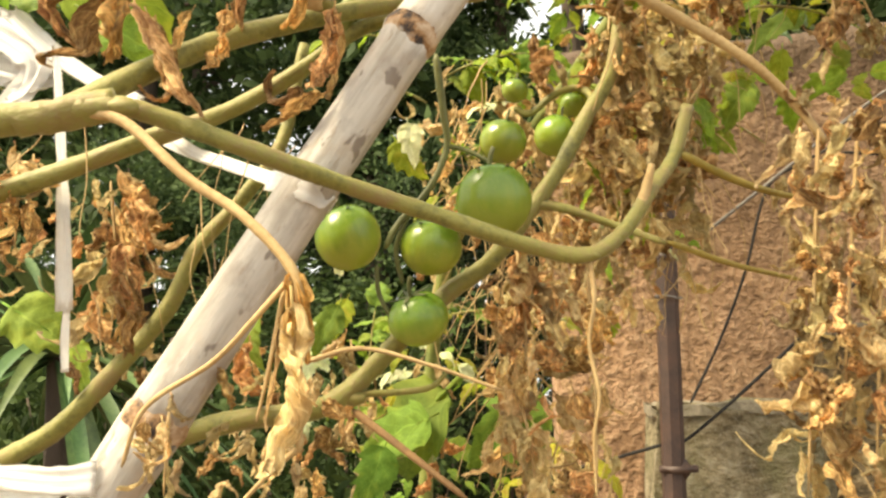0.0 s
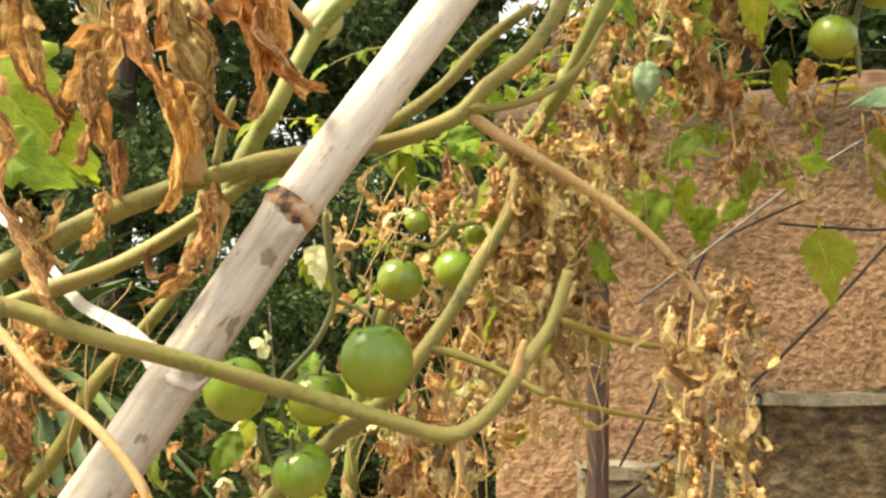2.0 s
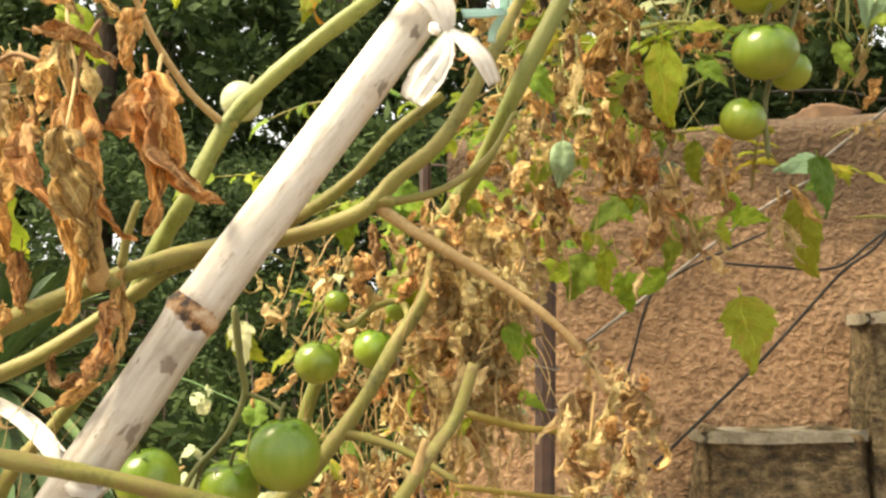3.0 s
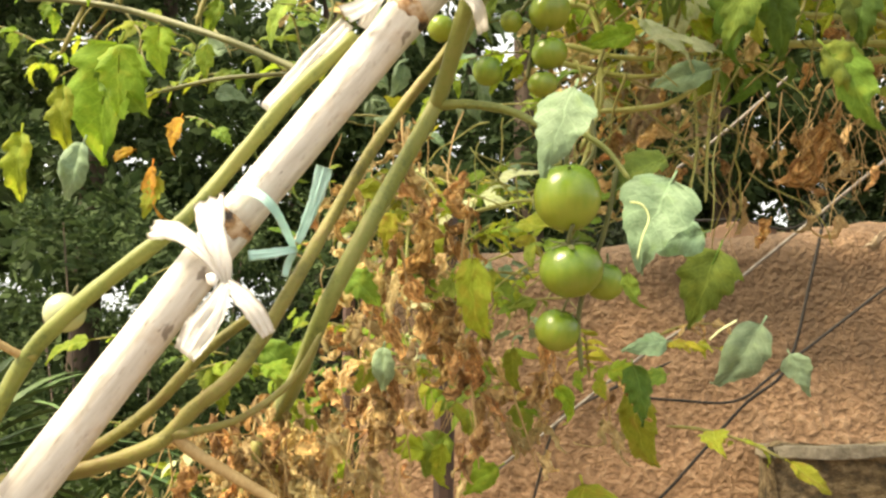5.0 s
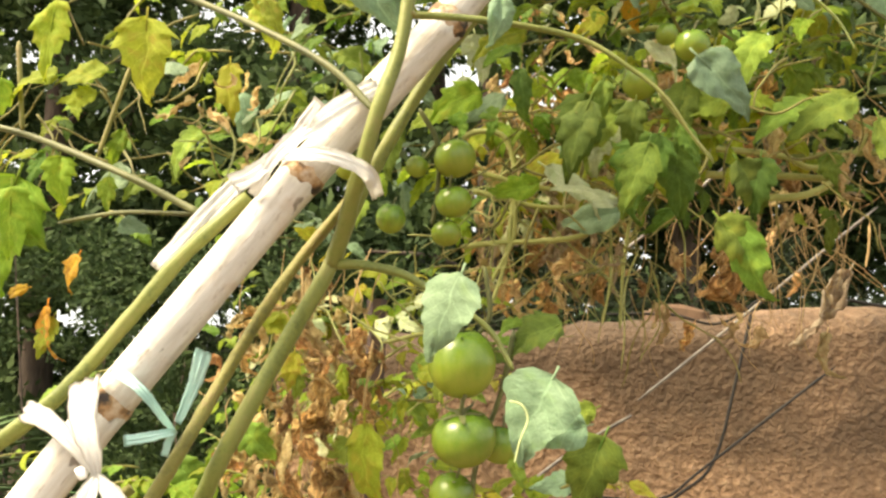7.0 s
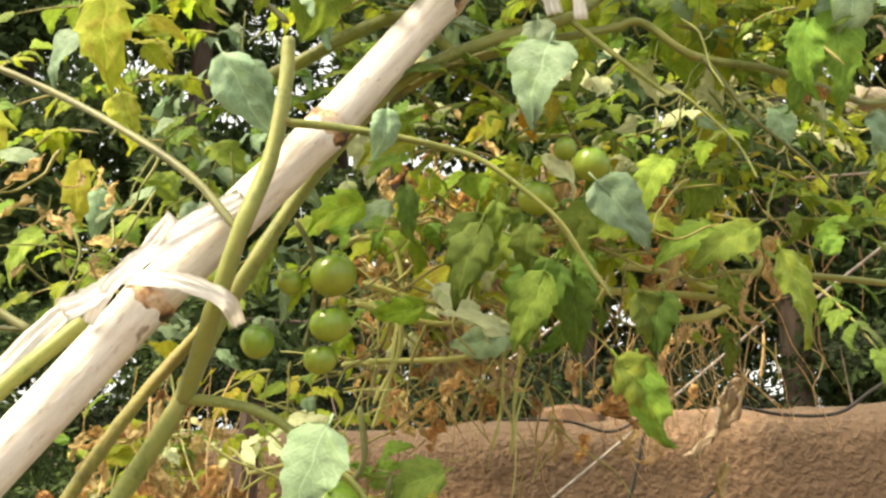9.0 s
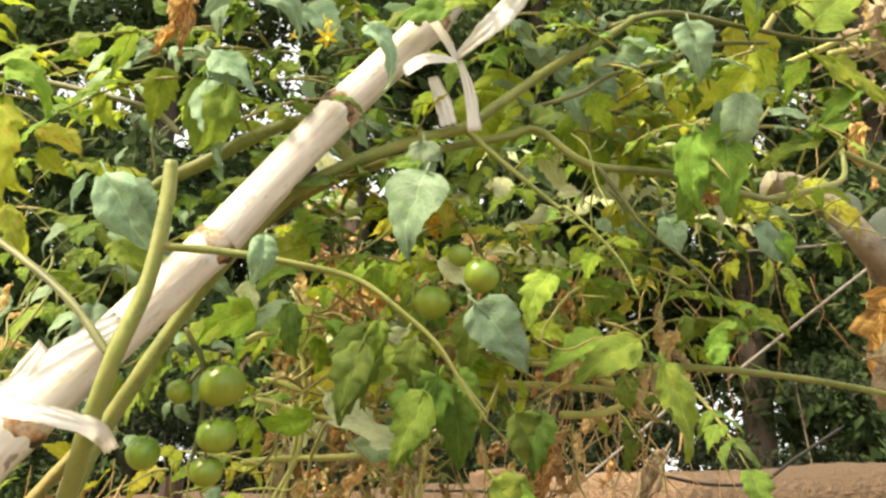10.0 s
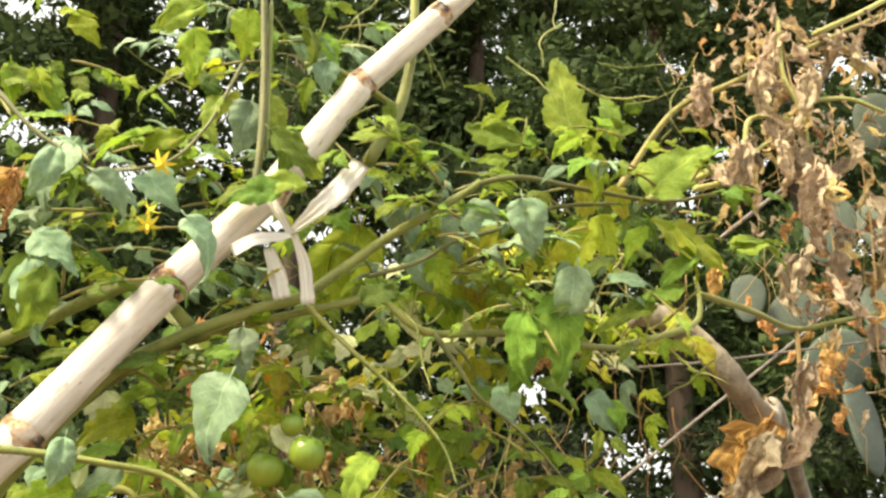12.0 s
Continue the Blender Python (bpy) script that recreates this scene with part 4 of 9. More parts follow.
stem(VINE, 'stem', [(0.678, 0.600, 1.984), (0.756, 0.630, 2.012), (0.771, 0.640, 2.040), (0.768, 0.640, 2.061)], 0.0033, 0.0017, STEM_GREEN)
stem(VINE, 'stem', [(0.770, 0.640, 2.045), (0.845, 0.680, 2.042), (0.915, 0.720, 2.036), (0.979, 0.740, 2.051), (1.081, 0.760, 2.077)], 0.0031, 0.0028, STEM_GREEN)
stem(VINE, 'stem', [(0.918, 0.720, 2.034), (0.915, 0.720, 1.990), (0.902, 0.720, 1.938)], 0.0026, 0.0016, STEM_DRY)
stem(VINE, 'main_stem', [(-0.304, 0.360, 1.375), (-0.271, 0.375, 1.392), (-0.250, 0.385, 1.403), (-0.225, 0.390, 1.412), (-0.187, 0.400, 1.430), (-0.146, 0.410, 1.447), (-0.108, 0.420, 1.473), (-0.079, 0.430, 1.498), (-0.043, 0.430, 1.507), (0.000, 0.435, 1.532), (0.025, 0.440, 1.553), (0.047, 0.445, 1.579), (0.073, 0.450, 1.601)], 0.0055, 0.0032, STEM)
stem(VINE, 'side_stem', [(-0.188, 0.318, 1.416), (-0.162, 0.322, 1.420), (-0.142, 0.330, 1.416), (-0.119, 0.335, 1.407), (-0.076, 0.360, 1.394), (-0.028, 0.380, 1.379), (0.010, 0.390, 1.367), (0.033, 0.392, 1.363), (0.050, 0.400, 1.374), (0.066, 0.410, 1.396), (0.081, 0.425, 1.417), (0.091, 0.430, 1.445)], 0.0045, 0.0034, STEM)
stem(VINE, 'broken_shoot', [(0.061, 0.407, 1.388), (0.064, 0.405, 1.398), (0.067, 0.403, 1.408)], 0.0032, 0.0016, STEM_DRY)
stem(VINE, 'petiole', [(0.085, 0.428, 1.420), (0.117, 0.450, 1.410), (0.146, 0.470, 1.406), (0.167, 0.480, 1.405)], 0.0023, 0.0014, STEM_YELLOW)
stem(VINE, 'petiole', [(0.080, 0.450, 1.378), (0.121, 0.480, 1.369), (0.163, 0.500, 1.362)], 0.0018, 0.0013, STEM_YELLOW)
stem(VINE, 'petiole', [(0.034, 0.392, 1.361), (0.035, 0.390, 1.342), (0.032, 0.392, 1.322), (0.035, 0.388, 1.299), (0.032, 0.390, 1.280), (0.032, 0.390, 1.255)], 0.0012, 0.0006, STEM_DRY)
stem(VINE, 'dry_petiole', [(-0.175, 0.320, 1.418), (-0.156, 0.319, 1.412), (-0.128, 0.315, 1.387), (-0.104, 0.312, 1.370), (-0.083, 0.310, 1.347), (-0.081, 0.310, 1.330), (-0.083, 0.310, 1.314), (-0.080, 0.310, 1.281)], 0.0023, 0.0019, STEM_DRY)
stem(VINE, 'dry_petiole', [(-0.083, 0.310, 1.346), (-0.097, 0.308, 1.330), (-0.112, 0.306, 1.314), (-0.136, 0.304, 1.298), (-0.144, 0.304, 1.277)], 0.0013, 0.0008, STEM_DRY)
stem(VINE, 'dry_petiole', [(-0.087, 0.312, 1.341), (-0.092, 0.312, 1.314), (-0.097, 0.312, 1.292)], 0.0012, 0.0006, STEM_DRY)
stem(VINE, 'dry_petiole', [(-0.080, 0.310, 1.283), (-0.091, 0.310, 1.274), (-0.101, 0.310, 1.264)], 0.0012, 0.0008, STEM_DRY)
stem(VINE, 'dry_petiole', [(-0.085, 0.340, 1.315), (-0.064, 0.345, 1.320), (-0.037, 0.350, 1.313), (-0.007, 0.355, 1.302)], 0.0011, 0.0007, STEM_DRY)
stem(VINE, 'side_stem', [(-0.293, 0.440, 1.258), (-0.275, 0.440, 1.270), (-0.245, 0.440, 1.287), (-0.212, 0.445, 1.322), (-0.190, 0.450, 1.352), (-0.177, 0.455, 1.384), (-0.153, 0.460, 1.414), (-0.132, 0.465, 1.448), (-0.121, 0.470, 1.508)], 0.0061, 0.0034, STEM)
stem(VINE, 'side_stem', [(0.069, 0.490, 1.527), (0.060, 0.490, 1.488), (0.045, 0.480, 1.461), (0.030, 0.475, 1.433), (0.010, 0.470, 1.403), (-0.013, 0.465, 1.374), (-0.038, 0.460, 1.355), (-0.069, 0.455, 1.325), (-0.089, 0.450, 1.305), (-0.106, 0.445, 1.295), (-0.144, 0.440, 1.290), (-0.172, 0.435, 1.284), (-0.188, 0.430, 1.282)], 0.0042, 0.0060, STEM)
stem(VINE, 'stem', [(-0.088, 0.450, 1.302), (-0.050, 0.450, 1.304), (-0.038, 0.450, 1.312)], 0.0021, 0.0012, STEM)
stem(VINE, 'stem', [(-0.088, 0.450, 1.294), (-0.064, 0.440, 1.277), (-0.027, 0.430, 1.250)], 0.0024, 0.0014, STEM_BROWN)
stem(VINE, 'stem', [(0.010, 0.470, 1.406), (0.029, 0.470, 1.402), (0.053, 0.470, 1.393), (0.081, 0.460, 1.379)], 0.0031, 0.0018, STEM)
stem(VINE, 'truss', [(-0.038, 0.420, 1.477), (-0.035, 0.425, 1.446), (-0.034, 0.430, 1.429), (-0.043, 0.430, 1.408), (-0.060, 0.430, 1.389), (-0.067, 0.430, 1.376)], 0.0021, 0.0016, STEM_DARK)
stem(VINE, 'pedicel', [(-0.034, 0.430, 1.430), (-0.022, 0.430, 1.426), (-0.011, 0.428, 1.419)], 0.0014, 0.0011, STEM_DARK)
stem(VINE, 'pedicel', [(-0.053, 0.430, 1.397), (-0.062, 0.435, 1.377), (-0.059, 0.437, 1.358)], 0.0013, 0.0012, STEM_DARK)
stem(VINE, 'pedicel', [(-0.072, 0.432, 1.368), (-0.071, 0.434, 1.353), (-0.065, 0.434, 1.341)], 0.0013, 0.0012, STEM_DARK)
stem(VINE, 'truss', [(0.002, 0.500, 1.473), (0.012, 0.500, 1.469), (0.028, 0.500, 1.481), (0.044, 0.500, 1.483), (0.052, 0.485, 1.466)], 0.0020, 0.0023, STEM)
tomato(VINE, (-0.087, 0.432, 1.383), 0.0172, (-0.3, -0.2, 1), 1)
tomato(VINE, (-0.044, 0.440, 1.378), 0.0164, (0.1, -0.3, 1), 0)
tomato(VINE, (-0.051, 0.437, 1.340), 0.0160, (-0.3, -0.45, 1), 2)
tomato(VINE, (-0.010, 0.425, 1.398), 0.0192, (-0.1, -0.1, 1), 1)
tomato(VINE, (-0.005, 0.480, 1.446), 0.0140, (0.2, -0.1, 1), 0)
tomato(VINE, (0.027, 0.500, 1.454), 0.0136, (0.3, 0, 1), 0)
tomato(VINE, (0.003, 0.500, 1.484), 0.0083, (0.2, 0, 1), 2)
tomato(VINE, (0.039, 0.520, 1.480), 0.0079, (0, 0, 1), 0)
tomato(VINE, (0.264, 0.465, 1.673), 0.0206, (-0.05, -0.2, 1), 1)
tomato(VINE, (0.265, 0.467, 1.629), 0.0193, (-0.1, -0.45, 1), 2)
tomato(VINE, (0.287, 0.490, 1.624), 0.0128, (0.2, 0, 1), 0)
tomato(VINE, (0.257, 0.490, 1.594), 0.0142, (0.3, -0.3, 1), 0)
tomato(VINE, (-0.054, 0.475, 1.608), 0.0131, (0.4, 0, 1), 3, "unripe tomato whitened by a painted sky highlight")
tomato(SHOOT, (0.259, 0.505, 1.812), 0.0144, (-0.2, -0.2, 1), 0)
tomato(SHOOT, (0.258, 0.505, 1.782), 0.0123, (-0.2, -0.3, 1), 2)
tomato(SHOOT, (0.253, 0.507, 1.761), 0.0101, (-0.1, -0.3, 1), 2)
tomato(SHOOT, (0.233, 0.510, 1.808), 0.0080, (0.5, 0, 1), 0)
tomato(SHOOT, (0.216, 0.505, 1.771), 0.0101, (0.2, -0.4, 1), 1)
tomato(SHOOT, (0.183, 0.530, 1.814), 0.0102, (0.1, 0, 1), 0)
tomato(SHOOT, (0.416, 0.483, 1.881), 0.0116, (0.1, -0.3, 1), 0)
tomato(SHOOT, (0.406, 0.510, 1.901), 0.0077, (0.1, 0, 1), 1)
tomato(SHOOT, (0.390, 0.530, 1.873), 0.0128, (0.2, 0, 1), 2)
stem(VINE, 'truss', [(0.278, 0.460, 1.731), (0.281, 0.462, 1.703), (0.274, 0.465, 1.690)], 0.0017, 0.0015, STEM_DARK)
stem(VINE, 'truss', [(0.296, 0.475, 1.694), (0.288, 0.480, 1.657), (0.271, 0.488, 1.607), (0.271, 0.490, 1.568)], 0.0016, 0.0016, STEM_DARK)
stem(SHOOT, 'truss', [(0.235, 0.500, 1.846), (0.247, 0.505, 1.823), (0.247, 0.515, 1.794), (0.243, 0.515, 1.768)], 0.0018, 0.0015, STEM_DARK)
stem(SHOOT, 'pedicel', [(0.247, 0.505, 1.823), (0.238, 0.510, 1.813)], 0.0013, 0.0011, STEM_DARK)
stem(VINE, 'side_stem', [(-0.096, 0.428, 1.484), (-0.089, 0.427, 1.500), (-0.077, 0.424, 1.521), (-0.066, 0.418, 1.534), (-0.045, 0.420, 1.577), (-0.024, 0.420, 1.600), (0.005, 0.420, 1.625), (0.042, 0.425, 1.657), (0.074, 0.430, 1.698), (0.101, 0.435, 1.734), (0.137, 0.440, 1.771)], 0.0054, 0.0044, STEM_GREEN)
stem(VINE, 'dry_petiole', [(-0.092, 0.375, 1.485), (-0.089, 0.360, 1.502), (-0.085, 0.350, 1.518), (-0.086, 0.340, 1.534)], 0.0059, 0.0024, STEM_DRY)
stem(VINE, 'stem', [(-0.086, 0.385, 1.494), (-0.083, 0.385, 1.512), (-0.078, 0.385, 1.529)], 0.0025, 0.0019, STEM)
stem(VINE, 'stem', [(0.043, 0.432, 1.534), (0.074, 0.440, 1.543), (0.100, 0.450, 1.564), (0.116, 0.455, 1.592)], 0.0025, 0.0017, STEM)
stem(VINE, 'dry_petiole', [(0.039, 0.432, 1.532), (0.057, 0.435, 1.519), (0.097, 0.440, 1.495), (0.131, 0.445, 1.471), (0.153, 0.450, 1.448), (0.165, 0.450, 1.428)], 0.0036, 0.0022, STEM_DRY)
stem(SHOOT, 'main_stem', [(-0.089, 0.720, 1.072), (-0.064, 0.700, 1.385), (-0.006, 0.660, 1.475), (0.052, 0.560, 1.525), (0.091, 0.490, 1.562), (0.118, 0.460, 1.609), (0.157, 0.463, 1.685), (0.184, 0.465, 1.735), (0.197, 0.475, 1.776), (0.218, 0.475, 1.816), (0.249, 0.475, 1.868), (0.286, 0.477, 1.917), (0.321, 0.480, 1.945), (0.375, 0.485, 1.971), (0.406, 0.488, 1.983), (0.431, 0.490, 2.003), (0.469, 0.495, 2.035), (0.506, 0.500, 2.061), (0.532, 0.500, 2.081)], 0.0062, 0.0030, STEM_GREEN)
stem(SHOOT, 'side_stem', [(0.184, 0.465, 1.734), (0.196, 0.445, 1.759), (0.206, 0.425, 1.782), (0.216, 0.416, 1.813), (0.229, 0.416, 1.853), (0.235, 0.418, 1.899), (0.235, 0.418, 1.923)], 0.0054, 0.0037, STEM_GREEN)
stem(SHOOT, 'side_stem', [(0.234, 0.418, 1.875), (0.267, 0.422, 1.874), (0.307, 0.425, 1.869), (0.339, 0.432, 1.863), (0.363, 0.430, 1.846), (0.384, 0.430, 1.827), (0.399, 0.432, 1.804), (0.412, 0.435, 1.787)], 0.0024, 0.0007, STEM_GREEN)
stem(SHOOT, 'side_stem', [(0.013, 0.500, 1.948), (0.039, 0.490, 1.938), (0.085, 0.480, 1.917), (0.138, 0.455, 1.884), (0.186, 0.430, 1.848), (0.216, 0.416, 1.814)], 0.0020, 0.0023, STEM_DARK)
stem(SHOOT, 'stem', [(0.184, 0.465, 1.734), (0.206, 0.460, 1.732), (0.231, 0.455, 1.725), (0.254, 0.450, 1.710)], 0.0033, 0.0023, STEM_GREEN)
stem(SHOOT, 'stem', [(0.263, 0.420, 1.704), (0.281, 0.410, 1.687), (0.292, 0.400, 1.667)], 0.0018, 0.0013, STEM_GREEN)
stem(SHOOT, 'side_stem', [(0.406, 0.488, 1.982), (0.433, 0.480, 1.954), (0.463, 0.475, 1.927), (0.468, 0.460, 1.919), (0.496, 0.455, 1.888), (0.506, 0.450, 1.862)], 0.0020, 0.0005, STEM_GREEN)
stem(SHOOT, 'stem', [(0.499, 0.500, 1.965), (0.516, 0.500, 1.942), (0.531, 0.500, 1.922), (0.566, 0.505, 1.896), (0.593, 0.510, 1.869)], 0.0021, 0.0006, STEM_DARK)
stem(SHOOT, 'stem', [(0.450, 0.490, 2.000), (0.485, 0.490, 2.013), (0.509, 0.490, 2.029), (0.553, 0.500, 2.048), (0.591, 0.510, 2.069), (0.645, 0.520, 2.080)], 0.0017, 0.0016, STEM_DARK)
stem(SHOOT, 'stem', [(0.413, 0.440, 1.791), (0.400, 0.437, 1.806), (0.381, 0.433, 1.830)], 0.0009, 0.0010, STEM_GREEN)
stem(SHOOT, 'side_stem', [(0.365, 0.450, 2.239), (0.368, 0.450, 2.183), (0.373, 0.445, 2.115), (0.374, 0.440, 2.057), (0.370, 0.440, 2.029)], 0.0021, 0.0027, STEM_DARK)
stem(SHOOT, 'stem', [(0.373, 0.455, 2.187), (0.375, 0.450, 2.131), (0.378, 0.445, 2.063)], 0.0016, 0.0017, STEM_GREEN)
stem(SHOOT, 'stem', [(0.360, 0.460, 2.146), (0.348, 0.455, 2.110), (0.337, 0.450, 2.081), (0.316, 0.445, 2.054), (0.277, 0.440, 2.044)], 0.0014, 0.0007, STEM_DARK)
stem(SHOOT, 'stem', [(0.184, 0.460, 2.120), (0.211, 0.450, 2.095), (0.236, 0.445, 2.070), (0.260, 0.440, 2.054), (0.278, 0.430, 2.040), (0.308, 0.420, 2.039)], 0.0018, 0.0008, STEM_DARK)
stem(SHOOT, 'side_stem', [(0.482, 0.520, 2.277), (0.482, 0.520, 2.213), (0.478, 0.520, 2.172), (0.468, 0.510, 2.132), (0.448, 0.505, 2.091)], 0.0035, 0.0050, STEM_GREEN)
stem(SHOOT, 'stem', [(0.398, 0.500, 2.164), (0.415, 0.500, 2.165), (0.441, 0.505, 2.155), (0.468, 0.510, 2.141)], 0.0025, 0.0027, STEM_GREEN)
stem(SHOOT, 'side_stem', [(0.192, 0.530, 1.938), (0.212, 0.525, 1.951), (0.236, 0.520, 1.963), (0.267, 0.515, 1.980), (0.303, 0.510, 1.991), (0.335, 0.510, 1.963)], 0.0048, 0.0043, STEM_GREEN)
stem(BACK_VINE, 'side_stem', [(-0.148, 0.560, 1.866), (-0.116, 0.550, 1.859), (-0.059, 0.540, 1.844), (0.008, 0.520, 1.815), (0.048, 0.510, 1.796), (0.088, 0.500, 1.774)], 0.0024, 0.0026, STEM_DARK)
stem(BACK_VINE, 'stem', [(-0.070, 0.540, 1.917), (-0.066, 0.540, 1.884), (-0.061, 0.540, 1.846)], 0.0019, 0.0019, STEM)
stem(BACK_VINE, 'stem', [(0.024, 0.530, 1.900), (0.012, 0.530, 1.860), (0.004, 0.525, 1.822)], 0.0017, 0.0018, STEM)
stem(BACK_VINE, 'stem', [(-0.029, 0.540, 1.777), (0.023, 0.530, 1.782), (0.080, 0.510, 1.776)], 0.0015, 0.0016, STEM_DARK)
stem(BACK_VINE, 'stem', [(-0.111, 0.550, 1.814), (-0.098, 0.550, 1.845), (-0.086, 0.550, 1.876)], 0.0019, 0.0015, STEM)
stem(SHOOT, 'side_stem', [(0.055, 0.500, 2.010), (0.069, 0.500, 2.010), (0.114, 0.490, 2.003), (0.173, 0.480, 1.989), (0.210, 0.470, 1.975), (0.229, 0.465, 1.958)], 0.0019, 0.0021, STEM_DARK)
stem(BACK_VINE, 'stem', [(0.262, 0.600, 1.768), (0.288, 0.600, 1.771), (0.349, 0.600, 1.775), (0.380, 0.600, 1.793), (0.396, 0.600, 1.809)], 0.0025, 0.0019, STEM_PALE)
stem(BACK_VINE, 'stem', [(0.440, 0.620, 1.830), (0.512, 0.620, 1.828), (0.569, 0.620, 1.824)], 0.0030, 0.0028, STEM_PALE)
stem(BACK_VINE, 'stem', [(0.493, 0.600, 1.805), (0.527, 0.600, 1.807), (0.555, 0.600, 1.820)], 0.0031, 0.0027, STEM_PALE)
stem(BACK_VINE, 'stem', [(0.395, 0.630, 1.861), (0.383, 0.630, 1.808), (0.381, 0.630, 1.751), (0.373, 0.630, 1.710)], 0.0018, 0.0009, STEM_PALE)
stem(BACK_VINE, 'stem', [(0.201, 0.600, 1.694), (0.244, 0.600, 1.702), (0.277, 0.600, 1.693)], 0.0017, 0.0010, STEM_PALE)
stem(BACK_VINE, 'stem', [(0.275, 0.600, 1.828), (0.328, 0.600, 1.814), (0.386, 0.600, 1.817)], 0.0023, 0.0018, STEM_PALE)
stem(BACK_VINE, 'stem', [(0.303, 0.600, 1.812), (0.302, 0.600, 1.776), (0.285, 0.600, 1.741)], 0.0023, 0.0018, STEM_PALE)
stem(BACK_VINE, 'stem', [(0.526, 0.620, 1.843), (0.595, 0.620, 1.846), (0.720, 0.620, 1.836), (0.862, 0.630, 1.811)], 0.0028, 0.0026, STEM_GREEN)
stem(BACK_VINE, 'stem', [(0.411, 0.650, 1.837), (0.402, 0.650, 1.801), (0.394, 0.650, 1.753), (0.390, 0.650, 1.708)], 0.0020, 0.0013, STEM_PALE)
stem(BACK_VINE, 'stem', [(0.258, 0.600, 1.853), (0.274, 0.600, 1.861), (0.295, 0.600, 1.857), (0.304, 0.600, 1.829), (0.300, 0.600, 1.787), (0.295, 0.600, 1.755), (0.285, 0.600, 1.724)], 0.0026, 0.0016, STEM_PALE)
stem(BACK_VINE, 'stem', [(0.270, 0.600, 1.813), (0.296, 0.600, 1.806), (0.328, 0.600, 1.799), (0.365, 0.600, 1.802), (0.386, 0.600, 1.807)], 0.0024, 0.0014, STEM_PALE)
stem(BACK_VINE, 'stem', [(0.379, 0.600, 1.940), (0.405, 0.600, 1.945), (0.432, 0.600, 1.947)], 0.0032, 0.0020, STEM_PALE)
stem(BACK_VINE, 'stem', [(0.454, 0.600, 1.846), (0.510, 0.600, 1.839), (0.535, 0.600, 1.829), (0.566, 0.600, 1.839), (0.586, 0.600, 1.865)], 0.0026, 0.0018, STEM_PALE)
# ---- ties ----
TIE = thing("plastic_tie", (0.074, 0.405, 1.615), "white plastic strip knotted round the cane and stem", "tie", "plant ties")
ribbon(TIE, 'loop', [(0.032, 0.400, 1.646), (0.053, 0.385, 1.641), (0.070, 0.380, 1.629), (0.080, 0.385, 1.615)], [0.0114, 0.0103, 0.0086, 0.0046], PLASTIC, (0, -1, 0.2), '', 0.14, 101)
ribbon(TIE, 'loop', [(0.064, 0.400, 1.662), (0.073, 0.382, 1.641), (0.080, 0.380, 1.624), (0.081, 0.385, 1.613)], [0.0186, 0.0143, 0.0097, 0.0040], PLASTIC, (0, -1, 0.2), '', 0.14, 102)
ribbon(TIE, 'tail', [(0.081, 0.383, 1.614), (0.077, 0.378, 1.599), (0.070, 0.378, 1.588), (0.062, 0.380, 1.576)], [0.0049, 0.0151, 0.0192, 0.0137], PLASTIC, (0, -1, 0.2), '', 0.14, 103)
ribbon(TIE, 'tail', [(0.081, 0.383, 1.614), (0.091, 0.380, 1.605), (0.098, 0.380, 1.597), (0.104, 0.385, 1.586)], [0.0044, 0.0104, 0.0099, 0.0071], PLASTIC, (0, -1, 0.2), '', 0.14, 104)
bm = bmesh.new()
bmesh.ops.create_icosphere(bm, subdivisions=3, radius=0.0031)
for v in bm.verts:
    v.co *= 1 + 0.5 * noise.noise(v.co * 420)
part("knot", bm, PLASTIC, TIE).location = (0, -0.022, 0)
TIE2 = thing("plastic_tie", (0.109, 0.420, 1.636), "teal plastic twine tying the stem to the cane", "tie", "plant ties")
ribbon(TIE2, 'loop', [(0.078, 0.400, 1.668), (0.095, 0.385, 1.661), (0.105, 0.385, 1.652), (0.109, 0.400, 1.640), (0.109, 0.415, 1.634)], [0.0063, 0.0057, 0.0051, 0.0046, 0.0040], TEAL, (0, -1, 0.2), '', 0.14, 105)
ribbon(TIE2, 'tail', [(0.110, 0.415, 1.639), (0.116, 0.410, 1.650), (0.124, 0.400, 1.663), (0.129, 0.395, 1.677)], [0.0041, 0.0071, 0.0089, 0.0100], TEAL, (0, -1, 0.2), '', 0.14, 106)
ribbon(TIE2, 'tail', [(0.087, 0.400, 1.630), (0.099, 0.405, 1.632), (0.111, 0.410, 1.635)], [0.0063, 0.0057, 0.0046], TEAL, (0, -1, 0.2), '', 0.14, 107)
ribbon(TIE2, 'tail', [(0.109, 0.415, 1.634), (0.104, 0.420, 1.629), (0.102, 0.420, 1.621)], [0.0047, 0.0047, 0.0041], TEAL, (0, -1, 0.2), '', 0.14, 108)
TIE3 = thing("plastic_tie", (0.158, 0.420, 1.794), "frayed white plastic strip wrapped round the upper cane", "tie", "plant ties")
ribbon(TIE3, 'loop', [(0.158, 0.420, 1.790), (0.179, 0.405, 1.787), (0.197, 0.405, 1.784), (0.211, 0.420, 1.779), (0.215, 0.440, 1.770)], [0.0078, 0.0090, 0.0090, 0.0102, 0.0078], PLASTIC, (0, -1, 0.2), '', 0.14, 109)
ribbon(TIE3, 'wrap', [(0.145, 0.420, 1.767), (0.158, 0.415, 1.788), (0.177, 0.415, 1.805), (0.196, 0.420, 1.821), (0.215, 0.430, 1.837)], [0.0066, 0.0090, 0.0114, 0.0131, 0.0120], PLASTIC, (0, -1, 0.2), '', 0.14, 110)
